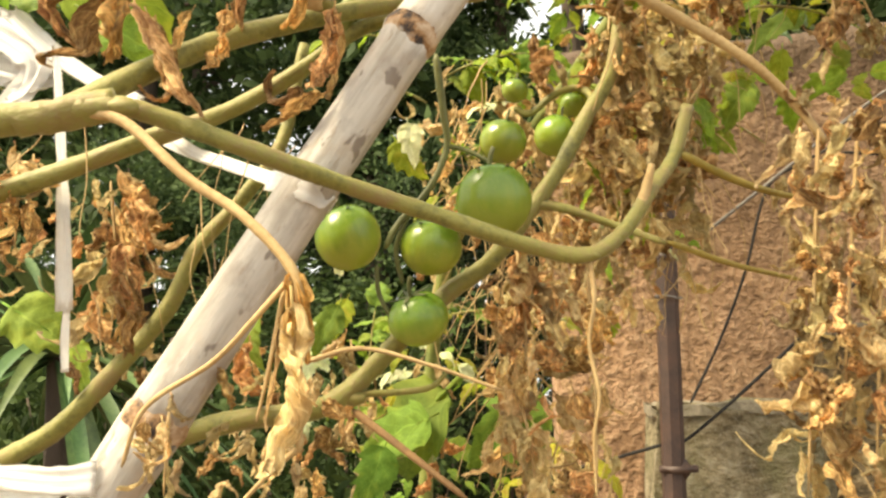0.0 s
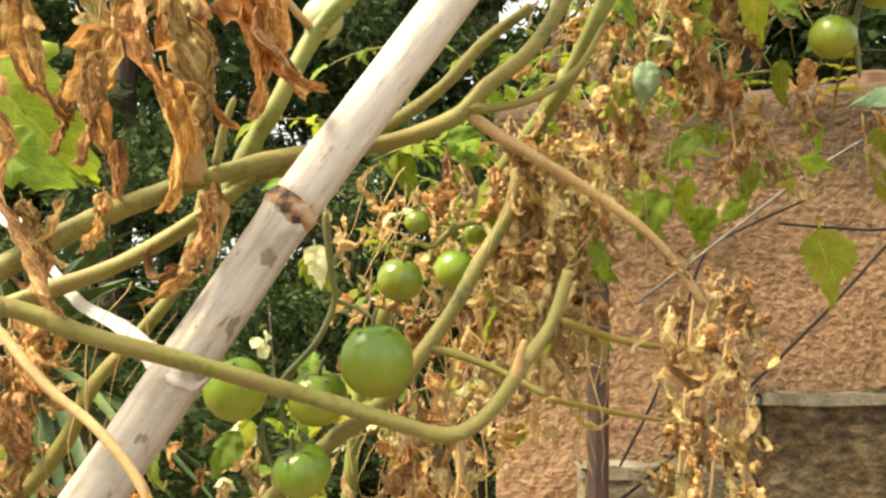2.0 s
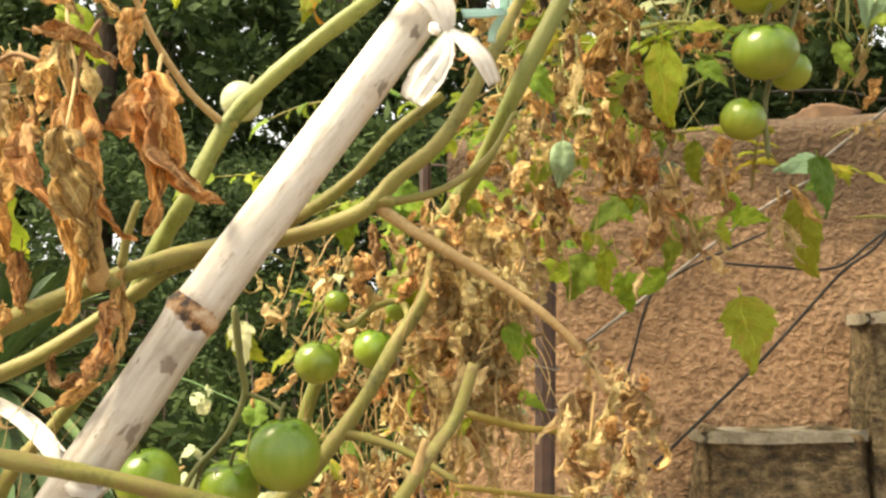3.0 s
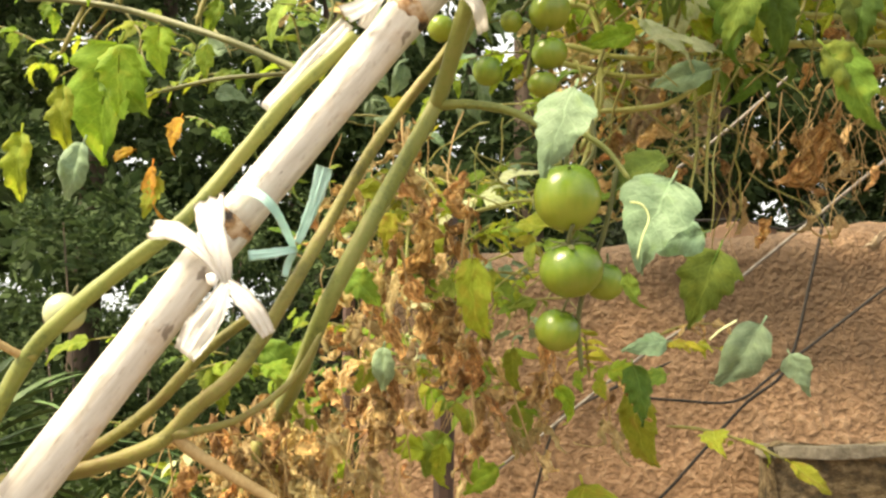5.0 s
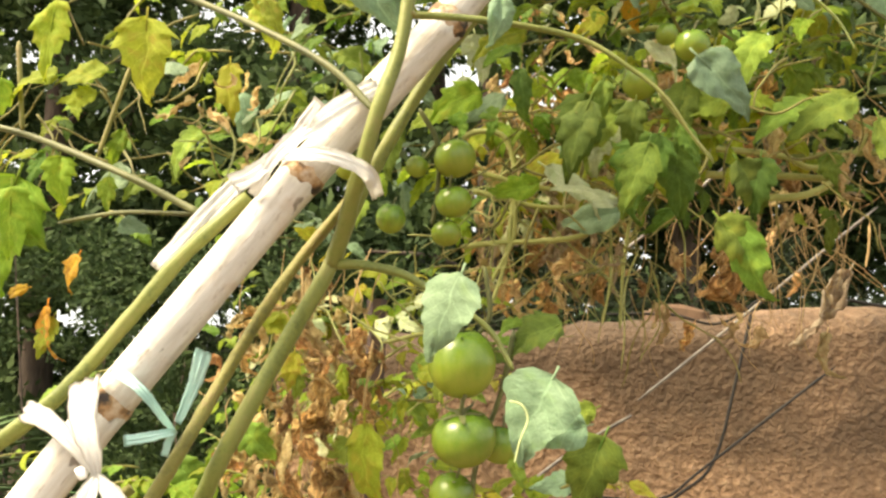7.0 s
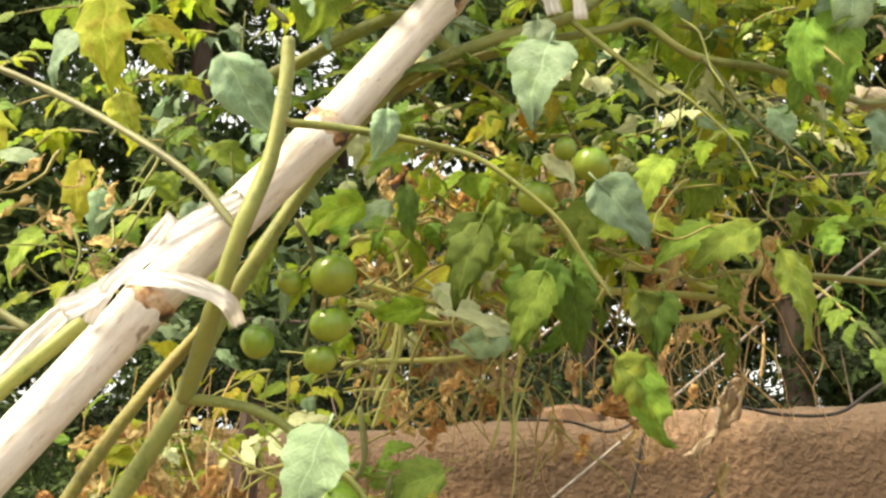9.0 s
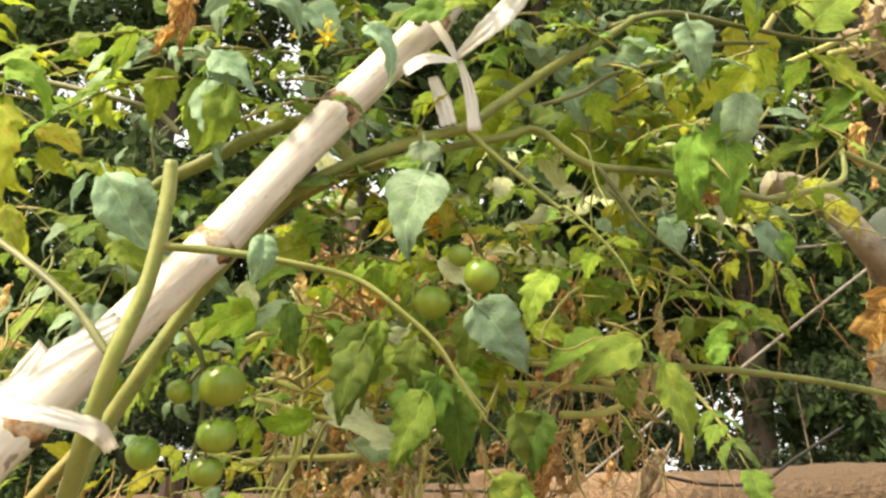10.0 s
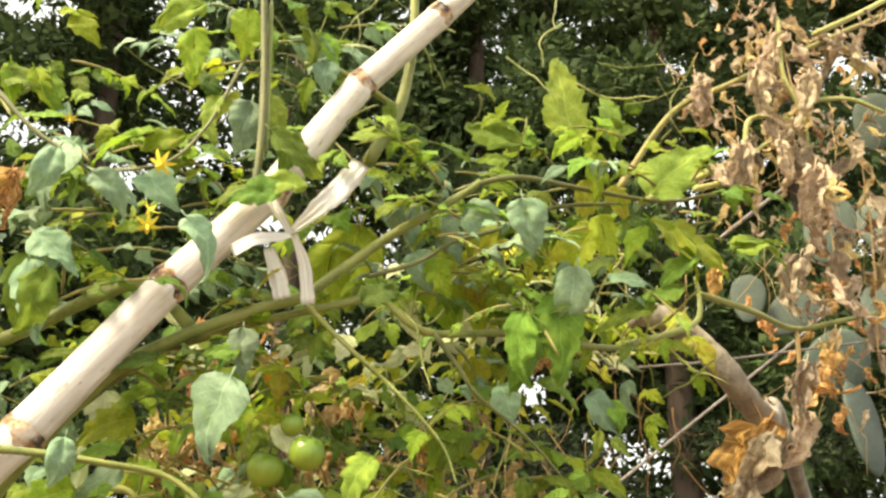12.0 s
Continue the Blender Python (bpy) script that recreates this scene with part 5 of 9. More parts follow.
ribbon(TIE3, 'tail', [(0.158, 0.420, 1.792), (0.146, 0.415, 1.778), (0.136, 0.410, 1.771)], [0.0072, 0.0120, 0.0131], PLASTIC, (0, -1, 0.2), '', 0.14, 111)
ribbon(TIE3, 'tail', [(0.164, 0.420, 1.797), (0.174, 0.415, 1.808), (0.184, 0.410, 1.820)], [0.0054, 0.0090, 0.0078], PLASTIC, (0, -1, 0.2), '', 0.14, 112)
ribbon(TIE3, 'sleeve', [(0.081, 0.448, 1.728), (0.097, 0.450, 1.747), (0.112, 0.452, 1.767), (0.129, 0.453, 1.786)], [0.0146, 0.0159, 0.0146, 0.0114], PLASTIC, (0, -1, 0.2), 'torn white plastic sleeve', 0.14, 113)
TIE4 = thing("plastic_tie", (0.397, 0.460, 2.017), "loose white plastic strip knotted below a stem", "tie", "plant ties")
ribbon(TIE4, 'tail', [(0.397, 0.460, 2.019), (0.412, 0.450, 2.032), (0.426, 0.450, 2.047), (0.440, 0.450, 2.067)], [0.0042, 0.0120, 0.0163, 0.0134], PLASTIC, (0, -1, 0.2), '', 0.14, 114)
ribbon(TIE4, 'loop', [(0.362, 0.445, 1.999), (0.375, 0.440, 2.006), (0.389, 0.450, 2.012), (0.397, 0.460, 2.017)], [0.0089, 0.0089, 0.0069, 0.0041], PLASTIC, (0, -1, 0.2), '', 0.14, 115)
ribbon(TIE4, 'loop', [(0.379, 0.455, 2.044), (0.389, 0.455, 2.029), (0.397, 0.460, 2.017)], [0.0070, 0.0063, 0.0042], PLASTIC, (0, -1, 0.2), '', 0.14, 116)
ribbon(TIE4, 'tail', [(0.383, 0.475, 2.012), (0.390, 0.475, 1.993), (0.394, 0.475, 1.978)], [0.0070, 0.0120, 0.0110], PLASTIC, (0, -1, 0.2), '', 0.14, 117)
ribbon(TIE4, 'tail', [(0.399, 0.462, 2.018), (0.407, 0.470, 2.000), (0.411, 0.475, 1.975)], [0.0043, 0.0085, 0.0099], PLASTIC, (0, -1, 0.2), '', 0.14, 118)
TIE5 = thing("plastic_tie", (-0.098, 0.385, 1.398), "white plastic strip stretched from the cane to a stem", "tie", "plant ties")
ribbon(TIE5, 'strap', [(-0.195, 0.420, 1.457), (-0.167, 0.410, 1.429), (-0.142, 0.400, 1.417), (-0.106, 0.375, 1.399)], [0.0039, 0.0067, 0.0067, 0.0078], PLASTIC, (0, -1, 0.2), '', 0.14, 119)
ribbon(TIE5, 'strap', [(-0.199, 0.430, 1.445), (-0.171, 0.420, 1.429), (-0.140, 0.410, 1.416), (-0.109, 0.385, 1.400)], [0.0029, 0.0040, 0.0046, 0.0040], PLASTIC, (0, -1, 0.2), '', 0.14, 120)
ribbon(TIE5, 'wrap', [(-0.115, 0.382, 1.403), (-0.104, 0.366, 1.397), (-0.091, 0.360, 1.391), (-0.084, 0.368, 1.388), (-0.084, 0.382, 1.388)], [0.0117, 0.0112, 0.0101, 0.0086], PLASTIC, (-0.3, -1, 0.2), '', 0.05, 121)
TIE6 = thing("plastic_tie", (-0.226, 0.400, 1.403), "narrow white plastic strip hanging from a stem", "tie", "plant ties")
ribbon(TIE6, 'strip', [(-0.241, 0.410, 1.489), (-0.232, 0.405, 1.434), (-0.225, 0.400, 1.388), (-0.222, 0.400, 1.345)], [0.0044, 0.0054, 0.0082, 0.0093], PLASTIC, (0, -1, 0.2), '', 0.14, 122)
ribbon(TIE6, 'strip', [(-0.221, 0.400, 1.345), (-0.221, 0.400, 1.331), (-0.220, 0.400, 1.315)], [0.0042, 0.0048, 0.0042], PLASTIC, (0, -1, 0.2), '', 0.14, 123)
TIE7 = thing("plastic_sheet", (-0.285, 0.450, 1.502), "crumpled torn white plastic sheeting caught on the stems", "plastic sheet")
ribbon(TIE7, 'sheet', [(-0.348, 0.470, 1.543), (-0.306, 0.460, 1.522), (-0.280, 0.455, 1.500), (-0.296, 0.460, 1.478), (-0.337, 0.470, 1.462)], [0.0156, 0.0218, 0.0218, 0.0187, 0.0125], PLASTIC, (0, -1, 0.2), '', 0.25, 124)
ribbon(TIE7, 'sheet', [(-0.300, 0.460, 1.536), (-0.274, 0.455, 1.510), (-0.242, 0.450, 1.486), (-0.206, 0.440, 1.466)], [0.0122, 0.0122, 0.0104, 0.0079], PLASTIC, (0, -1, 0.2), '', 0.14, 125)
ribbon(TIE7, 'sheet', [(-0.318, 0.465, 1.532), (-0.295, 0.465, 1.519), (-0.276, 0.465, 1.504)], [0.022, 0.026, 0.014], PLASTIC, (-0.1, -1, 0.3), '', 0.3, 140)
ribbon(TIE7, 'sheet', [(-0.317, 0.468, 1.504), (-0.295, 0.468, 1.499), (-0.274, 0.468, 1.498)], [0.024, 0.024, 0.012], PLASTIC, (-0.1, -1, 0.3), '', 0.3, 141)
ribbon(TIE7, 'sheet', [(-0.300, 0.460, 1.482), (-0.283, 0.460, 1.488), (-0.265, 0.460, 1.491)], [0.016, 0.016, 0.010], PLASTIC, (-0.1, -1, 0.3), '', 0.3, 142)
TIE8 = thing("plastic_tie", (-0.193, 0.345, 1.269), "bunched white plastic strip round the lower cane", "tie", "plant ties")
ribbon(TIE8, 'strip', [(-0.245, 0.360, 1.272), (-0.213, 0.350, 1.270), (-0.191, 0.345, 1.269), (-0.174, 0.345, 1.270)], [0.0072, 0.0105, 0.0120, 0.0143], PLASTIC, (0, -1, 0.2), '', 0.14, 126)
ribbon(TIE8, 'strip', [(-0.245, 0.360, 1.261), (-0.216, 0.355, 1.262), (-0.191, 0.350, 1.264)], [0.0057, 0.0072, 0.0096], PLASTIC, (0, -1, 0.2), '', 0.14, 127)
# ---- leaves ----
leaf(SHOOT, 'blue', (0.265, 0.400, 1.718), (-0.384, 0.000, -0.923), 0.0500, (-0.35, -0.9, 0.62), 2, wide=1.25)
leaf(VINE, 'dark', (0.342, 0.425, 1.632), (-0.422, 0.000, -0.906), 0.0480, (0.27, -0.9, 0.67), 4)
leaf(VINE, 'blue', (0.355, 0.400, 1.589), (-0.578, 0.000, -0.816), 0.0457, (-0.27, -0.9, 0.45), 3)
leaf(VINE, 'blue', (0.368, 0.400, 1.574), (0.451, 0.000, -0.892), 0.0232, (-0.27, -0.9, 0.21), 2)
leaf(VINE, 'dark', (0.325, 0.470, 1.697), (-0.942, 0.000, -0.336), 0.0443, (0.02, -0.9, 0.56), 1)
leaf(VINE, 'yellow', (0.205, 0.470, 1.638), (0.033, 0.000, -0.999), 0.0568, (0.15, -0.9, 0.6), 5)
leaf(VINE, 'lime', (0.229, 0.500, 1.584), (-0.101, 0.000, -0.995), 0.0316, (-0.21, -0.9, 0.23), 5)
leaf(VINE, 'green', (0.191, 0.500, 1.627), (-0.502, 0.000, -0.865), 0.0327, (-0.28, -0.9, 0.68), 4)
leaf(BACK_VINE, 'blue', (0.376, 0.550, 1.783), (-0.991, 0.000, -0.131), 0.0502, (-0.1, -0.9, 0.36), 3)
leaf(SHOOT, 'dark', (0.343, 0.470, 1.844), (-0.180, 0.000, -0.984), 0.0592, (-0.02, -0.9, 0.39), 2)
leaf(SHOOT, 'dark', (0.388, 0.470, 1.816), (-0.494, 0.000, -0.870), 0.0600, (-0.11, -0.9, 0.46), 1)
leaf(SHOOT, 'dark', (0.398, 0.470, 1.811), (0.086, 0.000, -0.996), 0.0514, (-0.09, -0.9, 0.51), 0)
leaf(SHOOT, 'green', (0.429, 0.450, 1.756), (0.156, 0.000, -0.988), 0.0569, (-0.26, -0.9, 0.53), 5)
leaf(SHOOT, 'dark', (0.444, 0.450, 1.795), (-0.253, 0.000, -0.968), 0.0396, (-0.37, -0.9, 0.54), 4)
leaf(BACK_VINE, 'lime', (0.315, 0.500, 1.794), (-0.966, 0.000, -0.257), 0.0410, (0.27, -0.9, 0.16), 3)
leaf(SHOOT, 'green', (0.443, 0.500, 1.850), (-0.986, 0.000, -0.168), 0.0454, (-0.18, -0.9, 0.41), 2)
leaf(SHOOT, 'green', (0.500, 0.500, 1.844), (-0.986, 0.000, -0.168), 0.0490, (-0.06, -0.9, 0.59), 1)
leaf(SHOOT, 'dark', (0.414, 0.500, 1.863), (-0.155, 0.000, -0.988), 0.0449, (-0.31, -0.9, 0.51), 0)
leaf(SHOOT, 'green', (0.366, 0.480, 1.833), (-0.764, 0.000, -0.646), 0.0454, (0.06, -0.9, 0.58), 5)
leaf(BACK_VINE, 'lime', (-0.050, 0.520, 1.806), (-0.287, 0.000, -0.958), 0.0894, (0.23, -0.9, 0.53), 4)
leaf(BACK_VINE, 'lime', (-0.079, 0.500, 1.769), (-0.067, 0.000, -0.998), 0.0532, (-0.33, -0.9, 0.53), 3)
leaf(BACK_VINE, 'lime', (-0.075, 0.530, 1.884), (-0.156, 0.000, -0.988), 0.0407, (0.27, -0.9, 0.23), 2)
leaf(BACK_VINE, 'lime', (-0.033, 0.530, 1.885), (-0.997, 0.000, -0.074), 0.0453, (0.24, -0.9, 0.67), 1)
leaf(BACK_VINE, 'lime', (0.004, 0.530, 1.887), (-1.000, 0.000, -0.017), 0.0454, (0.08, -0.9, 0.61), 0)
leaf(BACK_VINE, 'lime', (-0.043, 0.530, 1.827), (-0.997, 0.000, -0.075), 0.0303, (-0.17, -0.9, 0.66), 5)
leaf(BACK_VINE, 'lime', (-0.026, 0.530, 1.824), (-0.005, 0.000, -1.000), 0.0378, (0.11, -0.9, 0.26), 4)
leaf(BACK_VINE, 'lime', (0.019, 0.530, 1.843), (-0.355, 0.000, -0.935), 0.0329, (0.04, -0.9, 0.54), 3)
leaf(BACK_VINE, 'lime', (-0.003, 0.530, 1.871), (-0.986, 0.000, -0.169), 0.0325, (-0.37, -0.9, 0.22), 2)
leaf(BACK_VINE, 'blue', (0.022, 0.540, 1.810), (-0.991, 0.000, -0.131), 0.0384, (-0.04, -0.9, 0.34), 1)
leaf(BACK_VINE, 'blue', (0.016, 0.540, 1.776), (0.981, 0.000, -0.192), 0.0245, (-0.05, -0.9, 0.31), 0)
leaf(BACK_VINE, 'orange', (-0.021, 0.520, 1.715), (-0.128, 0.000, -0.992), 0.0415, (-0.44, -0.9, 0.21), 5)
leaf(BACK_VINE, 'orange', (-0.002, 0.520, 1.750), (-0.408, 0.000, -0.913), 0.0285, (-0.39, -0.9, 0.27), 4)
leaf(BACK_VINE, 'orange', (-0.036, 0.520, 1.727), (-0.966, 0.000, -0.258), 0.0226, (-0.02, -0.9, 0.5), 3)
leaf(BACK_VINE, 'green', (0.057, 0.530, 1.859), (-0.897, 0.000, -0.442), 0.0240, (-0.05, -0.9, 0.47), 2)
leaf(BACK_VINE, 'green', (0.076, 0.530, 1.842), (-0.740, 0.000, -0.673), 0.0440, (-0.04, -0.9, 0.56), 1)
leaf(BACK_VINE, 'lime', (0.011, 0.530, 1.809), (-0.102, 0.000, -0.995), 0.0289, (-0.2, -0.9, 0.69), 0)
leaf(SHOOT, 'dark', (0.221, 0.500, 1.834), (-0.329, 0.000, -0.944), 0.0436, (0.06, -0.9, 0.2), 5)
leaf(BACK_VINE, 'green', (-0.057, 0.520, 1.795), (0.539, 0.000, -0.842), 0.0506, (0.03, -0.9, 0.39), 4)
leaf(BACK_VINE, 'pale', (0.264, 0.550, 1.888), (0.138, 0.000, -0.990), 0.0358, (-0.29, -0.9, 0.36), 3)
leaf(BACK_VINE, 'blue', (0.295, 0.550, 1.873), (-0.859, 0.000, -0.511), 0.0381, (-0.11, -0.9, 0.63), 2)
leaf(BACK_VINE, 'pale', (0.377, 0.580, 1.863), (-0.513, 0.000, -0.858), 0.0503, (-0.16, -0.9, 0.28), 1)
leaf(VINE, 'green', (0.341, 0.450, 1.647), (-0.943, 0.000, -0.332), 0.0289, (0.03, -0.9, 0.16), 0)
leaf(VINE, 'green', (0.293, 0.430, 1.621), (0.135, 0.000, -0.991), 0.0237, (-0.42, -0.9, 0.53), 5)
leaf(BACK_VINE, 'green', (0.333, 0.550, 1.567), (-0.986, 0.000, -0.164), 0.0224, (-0.14, -0.9, 0.45), 4)
leaf(VINE, 'lime', (0.259, 0.550, 1.560), (0.495, 0.000, -0.869), 0.0321, (-0.25, -0.9, 0.42), 3)
leaf(VINE, 'dark', (0.304, 0.500, 1.572), (0.226, 0.000, -0.974), 0.0389, (0.22, -0.9, 0.37), 2)
leaf(VINE, 'blue', (0.312, 0.390, 1.663), (-0.498, 0.000, -0.867), 0.0512, (-0.19, -0.9, 0.39), 4, wide=1.05, label='blue-green leaflet with pale leaf-miner trails')
stem(VINE, 'miner_trail', [(0.289, 0.383, 1.651), (0.295, 0.382, 1.649), (0.298, 0.382, 1.642), (0.294, 0.381, 1.632), (0.291, 0.380, 1.621)], 0.0006, 0.0004, LEAF['pale'])
stem(VINE, 'miner_trail', [(0.341, 0.392, 1.591), (0.332, 0.390, 1.586), (0.326, 0.390, 1.581)], 0.0006, 0.0004, LEAF['pale'])
leaf(VINE, 'blue', (0.330, 0.405, 1.638), (-0.968, 0.000, -0.250), 0.0318, (-0.04, -0.9, 0.22), 0)
leaf(SHOOT, 'blue', (0.372, 0.390, 1.913), (-0.368, 0.000, -0.930), 0.0482, (-0.4, -0.9, 0.38), 4)
leaf(SHOOT, 'blue', (0.289, 0.410, 1.881), (-0.138, 0.000, -0.990), 0.0321, (-0.08, -0.9, 0.3), 3)
leaf(SHOOT, 'blue', (0.404, 0.430, 1.852), (0.698, 0.000, -0.716), 0.0507, (-0.27, -0.9, 0.43), 0)
leaf(SHOOT, 'green', (0.529, 0.477, 1.827), (0.364, 0.000, -0.932), 0.0612, (0.28, -0.9, 0.18), 2)
leaf(SHOOT, 'dark', (0.430, 0.450, 1.793), (0.480, 0.000, -0.877), 0.0398, (0.01, -0.9, 0.64), 1)
leaf(SHOOT, 'green', (0.417, 0.450, 1.758), (0.640, 0.000, -0.768), 0.0448, (0.24, -0.9, 0.23), 1)
leaf(SHOOT, 'dark', (0.343, 0.450, 1.832), (-0.369, 0.000, -0.930), 0.0474, (-0.38, -0.9, 0.67), 0)
leaf(SHOOT, 'dark', (0.301, 0.450, 1.853), (0.054, 0.000, -0.999), 0.0354, (0.27, -0.9, 0.46), 5)
leaf(SHOOT, 'dark', (0.378, 0.450, 1.805), (-0.391, 0.000, -0.920), 0.0483, (-0.42, -0.9, 0.47), 2)
leaf(SHOOT, 'lime', (0.277, 0.500, 1.857), (-0.958, 0.000, -0.288), 0.0477, (-0.01, -0.9, 0.26), 1)
leaf(SHOOT, 'dark', (0.352, 0.450, 1.845), (-0.091, 0.000, -0.996), 0.0308, (-0.28, -0.9, 0.66), 3)
leaf(SHOOT, 'blue', (0.198, 0.430, 1.919), (0.451, 0.000, -0.892), 0.0597, (-0.22, -0.9, 0.47), 5)
leaf(SHOOT, 'lime', (0.108, 0.500, 1.994), (-0.019, 0.000, -1.000), 0.0702, (-0.08, -0.9, 0.46), 5)
leaf(SHOOT, 'green', (0.119, 0.470, 2.002), (0.885, 0.000, -0.465), 0.0452, (0.25, -0.9, 0.25), 3)
leaf(SHOOT, 'yellow', (0.130, 0.500, 1.970), (0.999, 0.000, -0.054), 0.0296, (-0.12, -0.9, 0.31), 2)
leaf(SHOOT, 'yellow', (0.135, 0.500, 1.957), (0.772, 0.000, -0.635), 0.0240, (-0.09, -0.9, 0.5), 1)
leaf(SHOOT, 'yellow', (0.125, 0.480, 1.913), (0.565, 0.000, -0.825), 0.0388, (-0.14, -0.9, 0.31), 3)
leaf(SHOOT, 'blue', (0.086, 0.520, 1.975), (-0.522, 0.000, -0.853), 0.0416, (-0.4, -0.9, 0.39), 4)
leaf(SHOOT, 'yellow', (0.104, 0.500, 1.880), (-0.018, 0.000, -1.000), 0.0431, (-0.39, -0.9, 0.57), 0)
leaf(SHOOT, 'green', (0.257, 0.440, 1.982), (-0.116, 0.000, -0.993), 0.0495, (0.11, -0.9, 0.67), 3)
leaf(SHOOT, 'green', (0.240, 0.460, 1.995), (-0.030, 0.000, -1.000), 0.0482, (0.06, -0.9, 0.2), 0)
leaf(SHOOT, 'lime', (0.216, 0.460, 2.000), (-0.096, 0.000, -0.995), 0.0407, (0.23, -0.9, 0.31), 2)
leaf(SHOOT, 'green', (0.552, 0.460, 1.975), (-0.180, 0.000, -0.984), 0.0546, (-0.21, -0.9, 0.49), 5)
leaf(SHOOT, 'blue', (0.594, 0.470, 2.011), (-0.240, 0.000, -0.971), 0.0542, (-0.39, -0.9, 0.48), 3)
leaf(SHOOT, 'green', (0.512, 0.470, 1.841), (-0.873, 0.000, -0.487), 0.0507, (-0.24, -0.9, 0.43), 0)
leaf(BACK_VINE, 'yellow', (0.519, 0.560, 2.045), (-0.223, 0.000, -0.975), 0.0524, (0.19, -0.9, 0.43), 2)
leaf(BACK_VINE, 'yellow', (0.535, 0.570, 2.034), (0.439, 0.000, -0.899), 0.0403, (-0.11, -0.9, 0.39), 1)
leaf(BACK_VINE, 'yellow', (0.584, 0.560, 2.071), (0.076, 0.000, -0.997), 0.0474, (-0.17, -0.9, 0.67), 0)
leaf(BACK_VINE, 'yellow', (0.561, 0.560, 2.064), (-0.750, 0.000, -0.661), 0.0445, (0.15, -0.9, 0.33), 3)
leaf(BACK_VINE, 'yellow', (0.617, 0.560, 2.067), (-0.534, -0.000, -0.846), 0.0409, (0.16, -0.9, 0.2), 2)
leaf(SHOOT, 'green', (0.373, 0.430, 1.934), (-0.999, 0.000, -0.041), 0.0228, (-0.34, -0.9, 0.34), 0)
leaf(SHOOT, 'dark', (0.373, 0.460, 1.835), (-0.187, 0.000, -0.982), 0.0328, (-0.25, -0.9, 0.45), 1)
leaf(SHOOT, 'green', (0.399, 0.460, 1.819), (0.486, 0.000, -0.874), 0.0288, (-0.07, -0.9, 0.4), 2)
leaf(SHOOT, 'green', (0.456, 0.460, 1.878), (-0.655, -0.000, -0.756), 0.0394, (-0.34, -0.9, 0.42), 1)
leaf(SHOOT, 'blue', (0.545, 0.500, 1.931), (0.438, 0.000, -0.899), 0.0301, (-0.08, -0.9, 0.62), 4)
leaf(SHOOT, 'green', (0.570, 0.500, 1.831), (0.572, 0.000, 0.820), 0.0279, (0.1, -0.9, 0.65), 3)
leaf(SHOOT, 'dark', (0.444, 0.450, 1.972), (0.842, 0.000, 0.540), 0.0306, (-0.3, -0.9, 0.49), 1)
leaf(BACK_VINE, 'yellow', (0.396, 0.500, 1.934), (-0.023, 0.000, -1.000), 0.0233, (0.14, -0.9, 0.17), 0)
leaf(BACK_VINE, 'orange', (0.393, 0.550, 1.956), (-0.181, 0.000, -0.983), 0.0342, (-0.34, -0.9, 0.25), 1)
leaf(BACK_VINE, 'yellow', (0.379, 0.600, 1.961), (-0.741, 0.000, -0.672), 0.0362, (-0.15, -0.9, 0.25), 2)
leaf(SHOOT, 'green', (0.610, 0.520, 2.131), (-0.098, 0.000, 0.995), 0.0829, (0.15, -0.95, 0.1), 2, wide=0.95)
leaf(SHOOT, 'green', (0.565, 0.500, 2.115), (-0.959, 0.000, 0.284), 0.0558, (-0.3, -0.9, 0.2), 3)
leaf(SHOOT, 'green', (0.554, 0.500, 2.100), (-1.000, 0.000, 0.005), 0.0260, (-0.39, -0.9, 0.24), 0)
leaf(SHOOT, 'green', (0.571, 0.500, 2.111), (-0.146, 0.000, 0.989), 0.0232, (-0.13, -0.9, 0.46), 2)
leaf(SHOOT, 'green', (0.646, 0.520, 2.131), (-0.049, 0.000, 0.999), 0.0528, (0.23, -0.9, 0.42), 0)
leaf(SHOOT, 'green', (0.663, 0.500, 2.081), (0.730, 0.000, 0.683), 0.0860, (0.2, -0.9, 0.5), 2, wide=0.9)
leaf(SHOOT, 'lime', (0.621, 0.500, 2.113), (0.125, 0.000, -0.992), 0.0411, (0.12, -0.9, 0.43), 0)
leaf(SHOOT, 'lime', (0.630, 0.520, 2.061), (-0.638, 0.000, -0.770), 0.0572, (-0.17, -0.9, 0.65), 1)
leaf(SHOOT, 'lime', (0.682, 0.500, 2.057), (0.835, 0.000, -0.551), 0.0598, (-0.3, -0.9, 0.59), 2)
leaf(SHOOT, 'green', (0.729, 0.500, 2.042), (0.952, 0.000, 0.305), 0.0548, (-0.18, -0.9, 0.61), 3)
leaf(SHOOT, 'blue', (0.550, 0.450, 2.051), (0.238, 0.000, -0.971), 0.0433, (-0.15, -0.9, 0.26), 0)
leaf(SHOOT, 'blue', (0.374, 0.430, 1.948), (-0.003, 0.000, -1.000), 0.0314, (-0.34, -0.9, 0.4), 0)
leaf(SHOOT, 'blue', (0.260, 0.420, 2.048), (-0.404, 0.000, -0.915), 0.0380, (-0.01, -0.9, 0.26), 3)
leaf(SHOOT, 'blue', (0.281, 0.420, 2.035), (0.791, 0.000, -0.612), 0.0373, (-0.34, -0.9, 0.49), 3)
leaf(SHOOT, 'blue', (0.257, 0.450, 2.008), (-0.177, 0.000, -0.984), 0.0344, (0.28, -0.9, 0.4), 0)
leaf(SHOOT, 'blue', (0.339, 0.400, 2.004), (0.675, 0.000, -0.738), 0.0426, (0.27, -0.9, 0.63), 3)
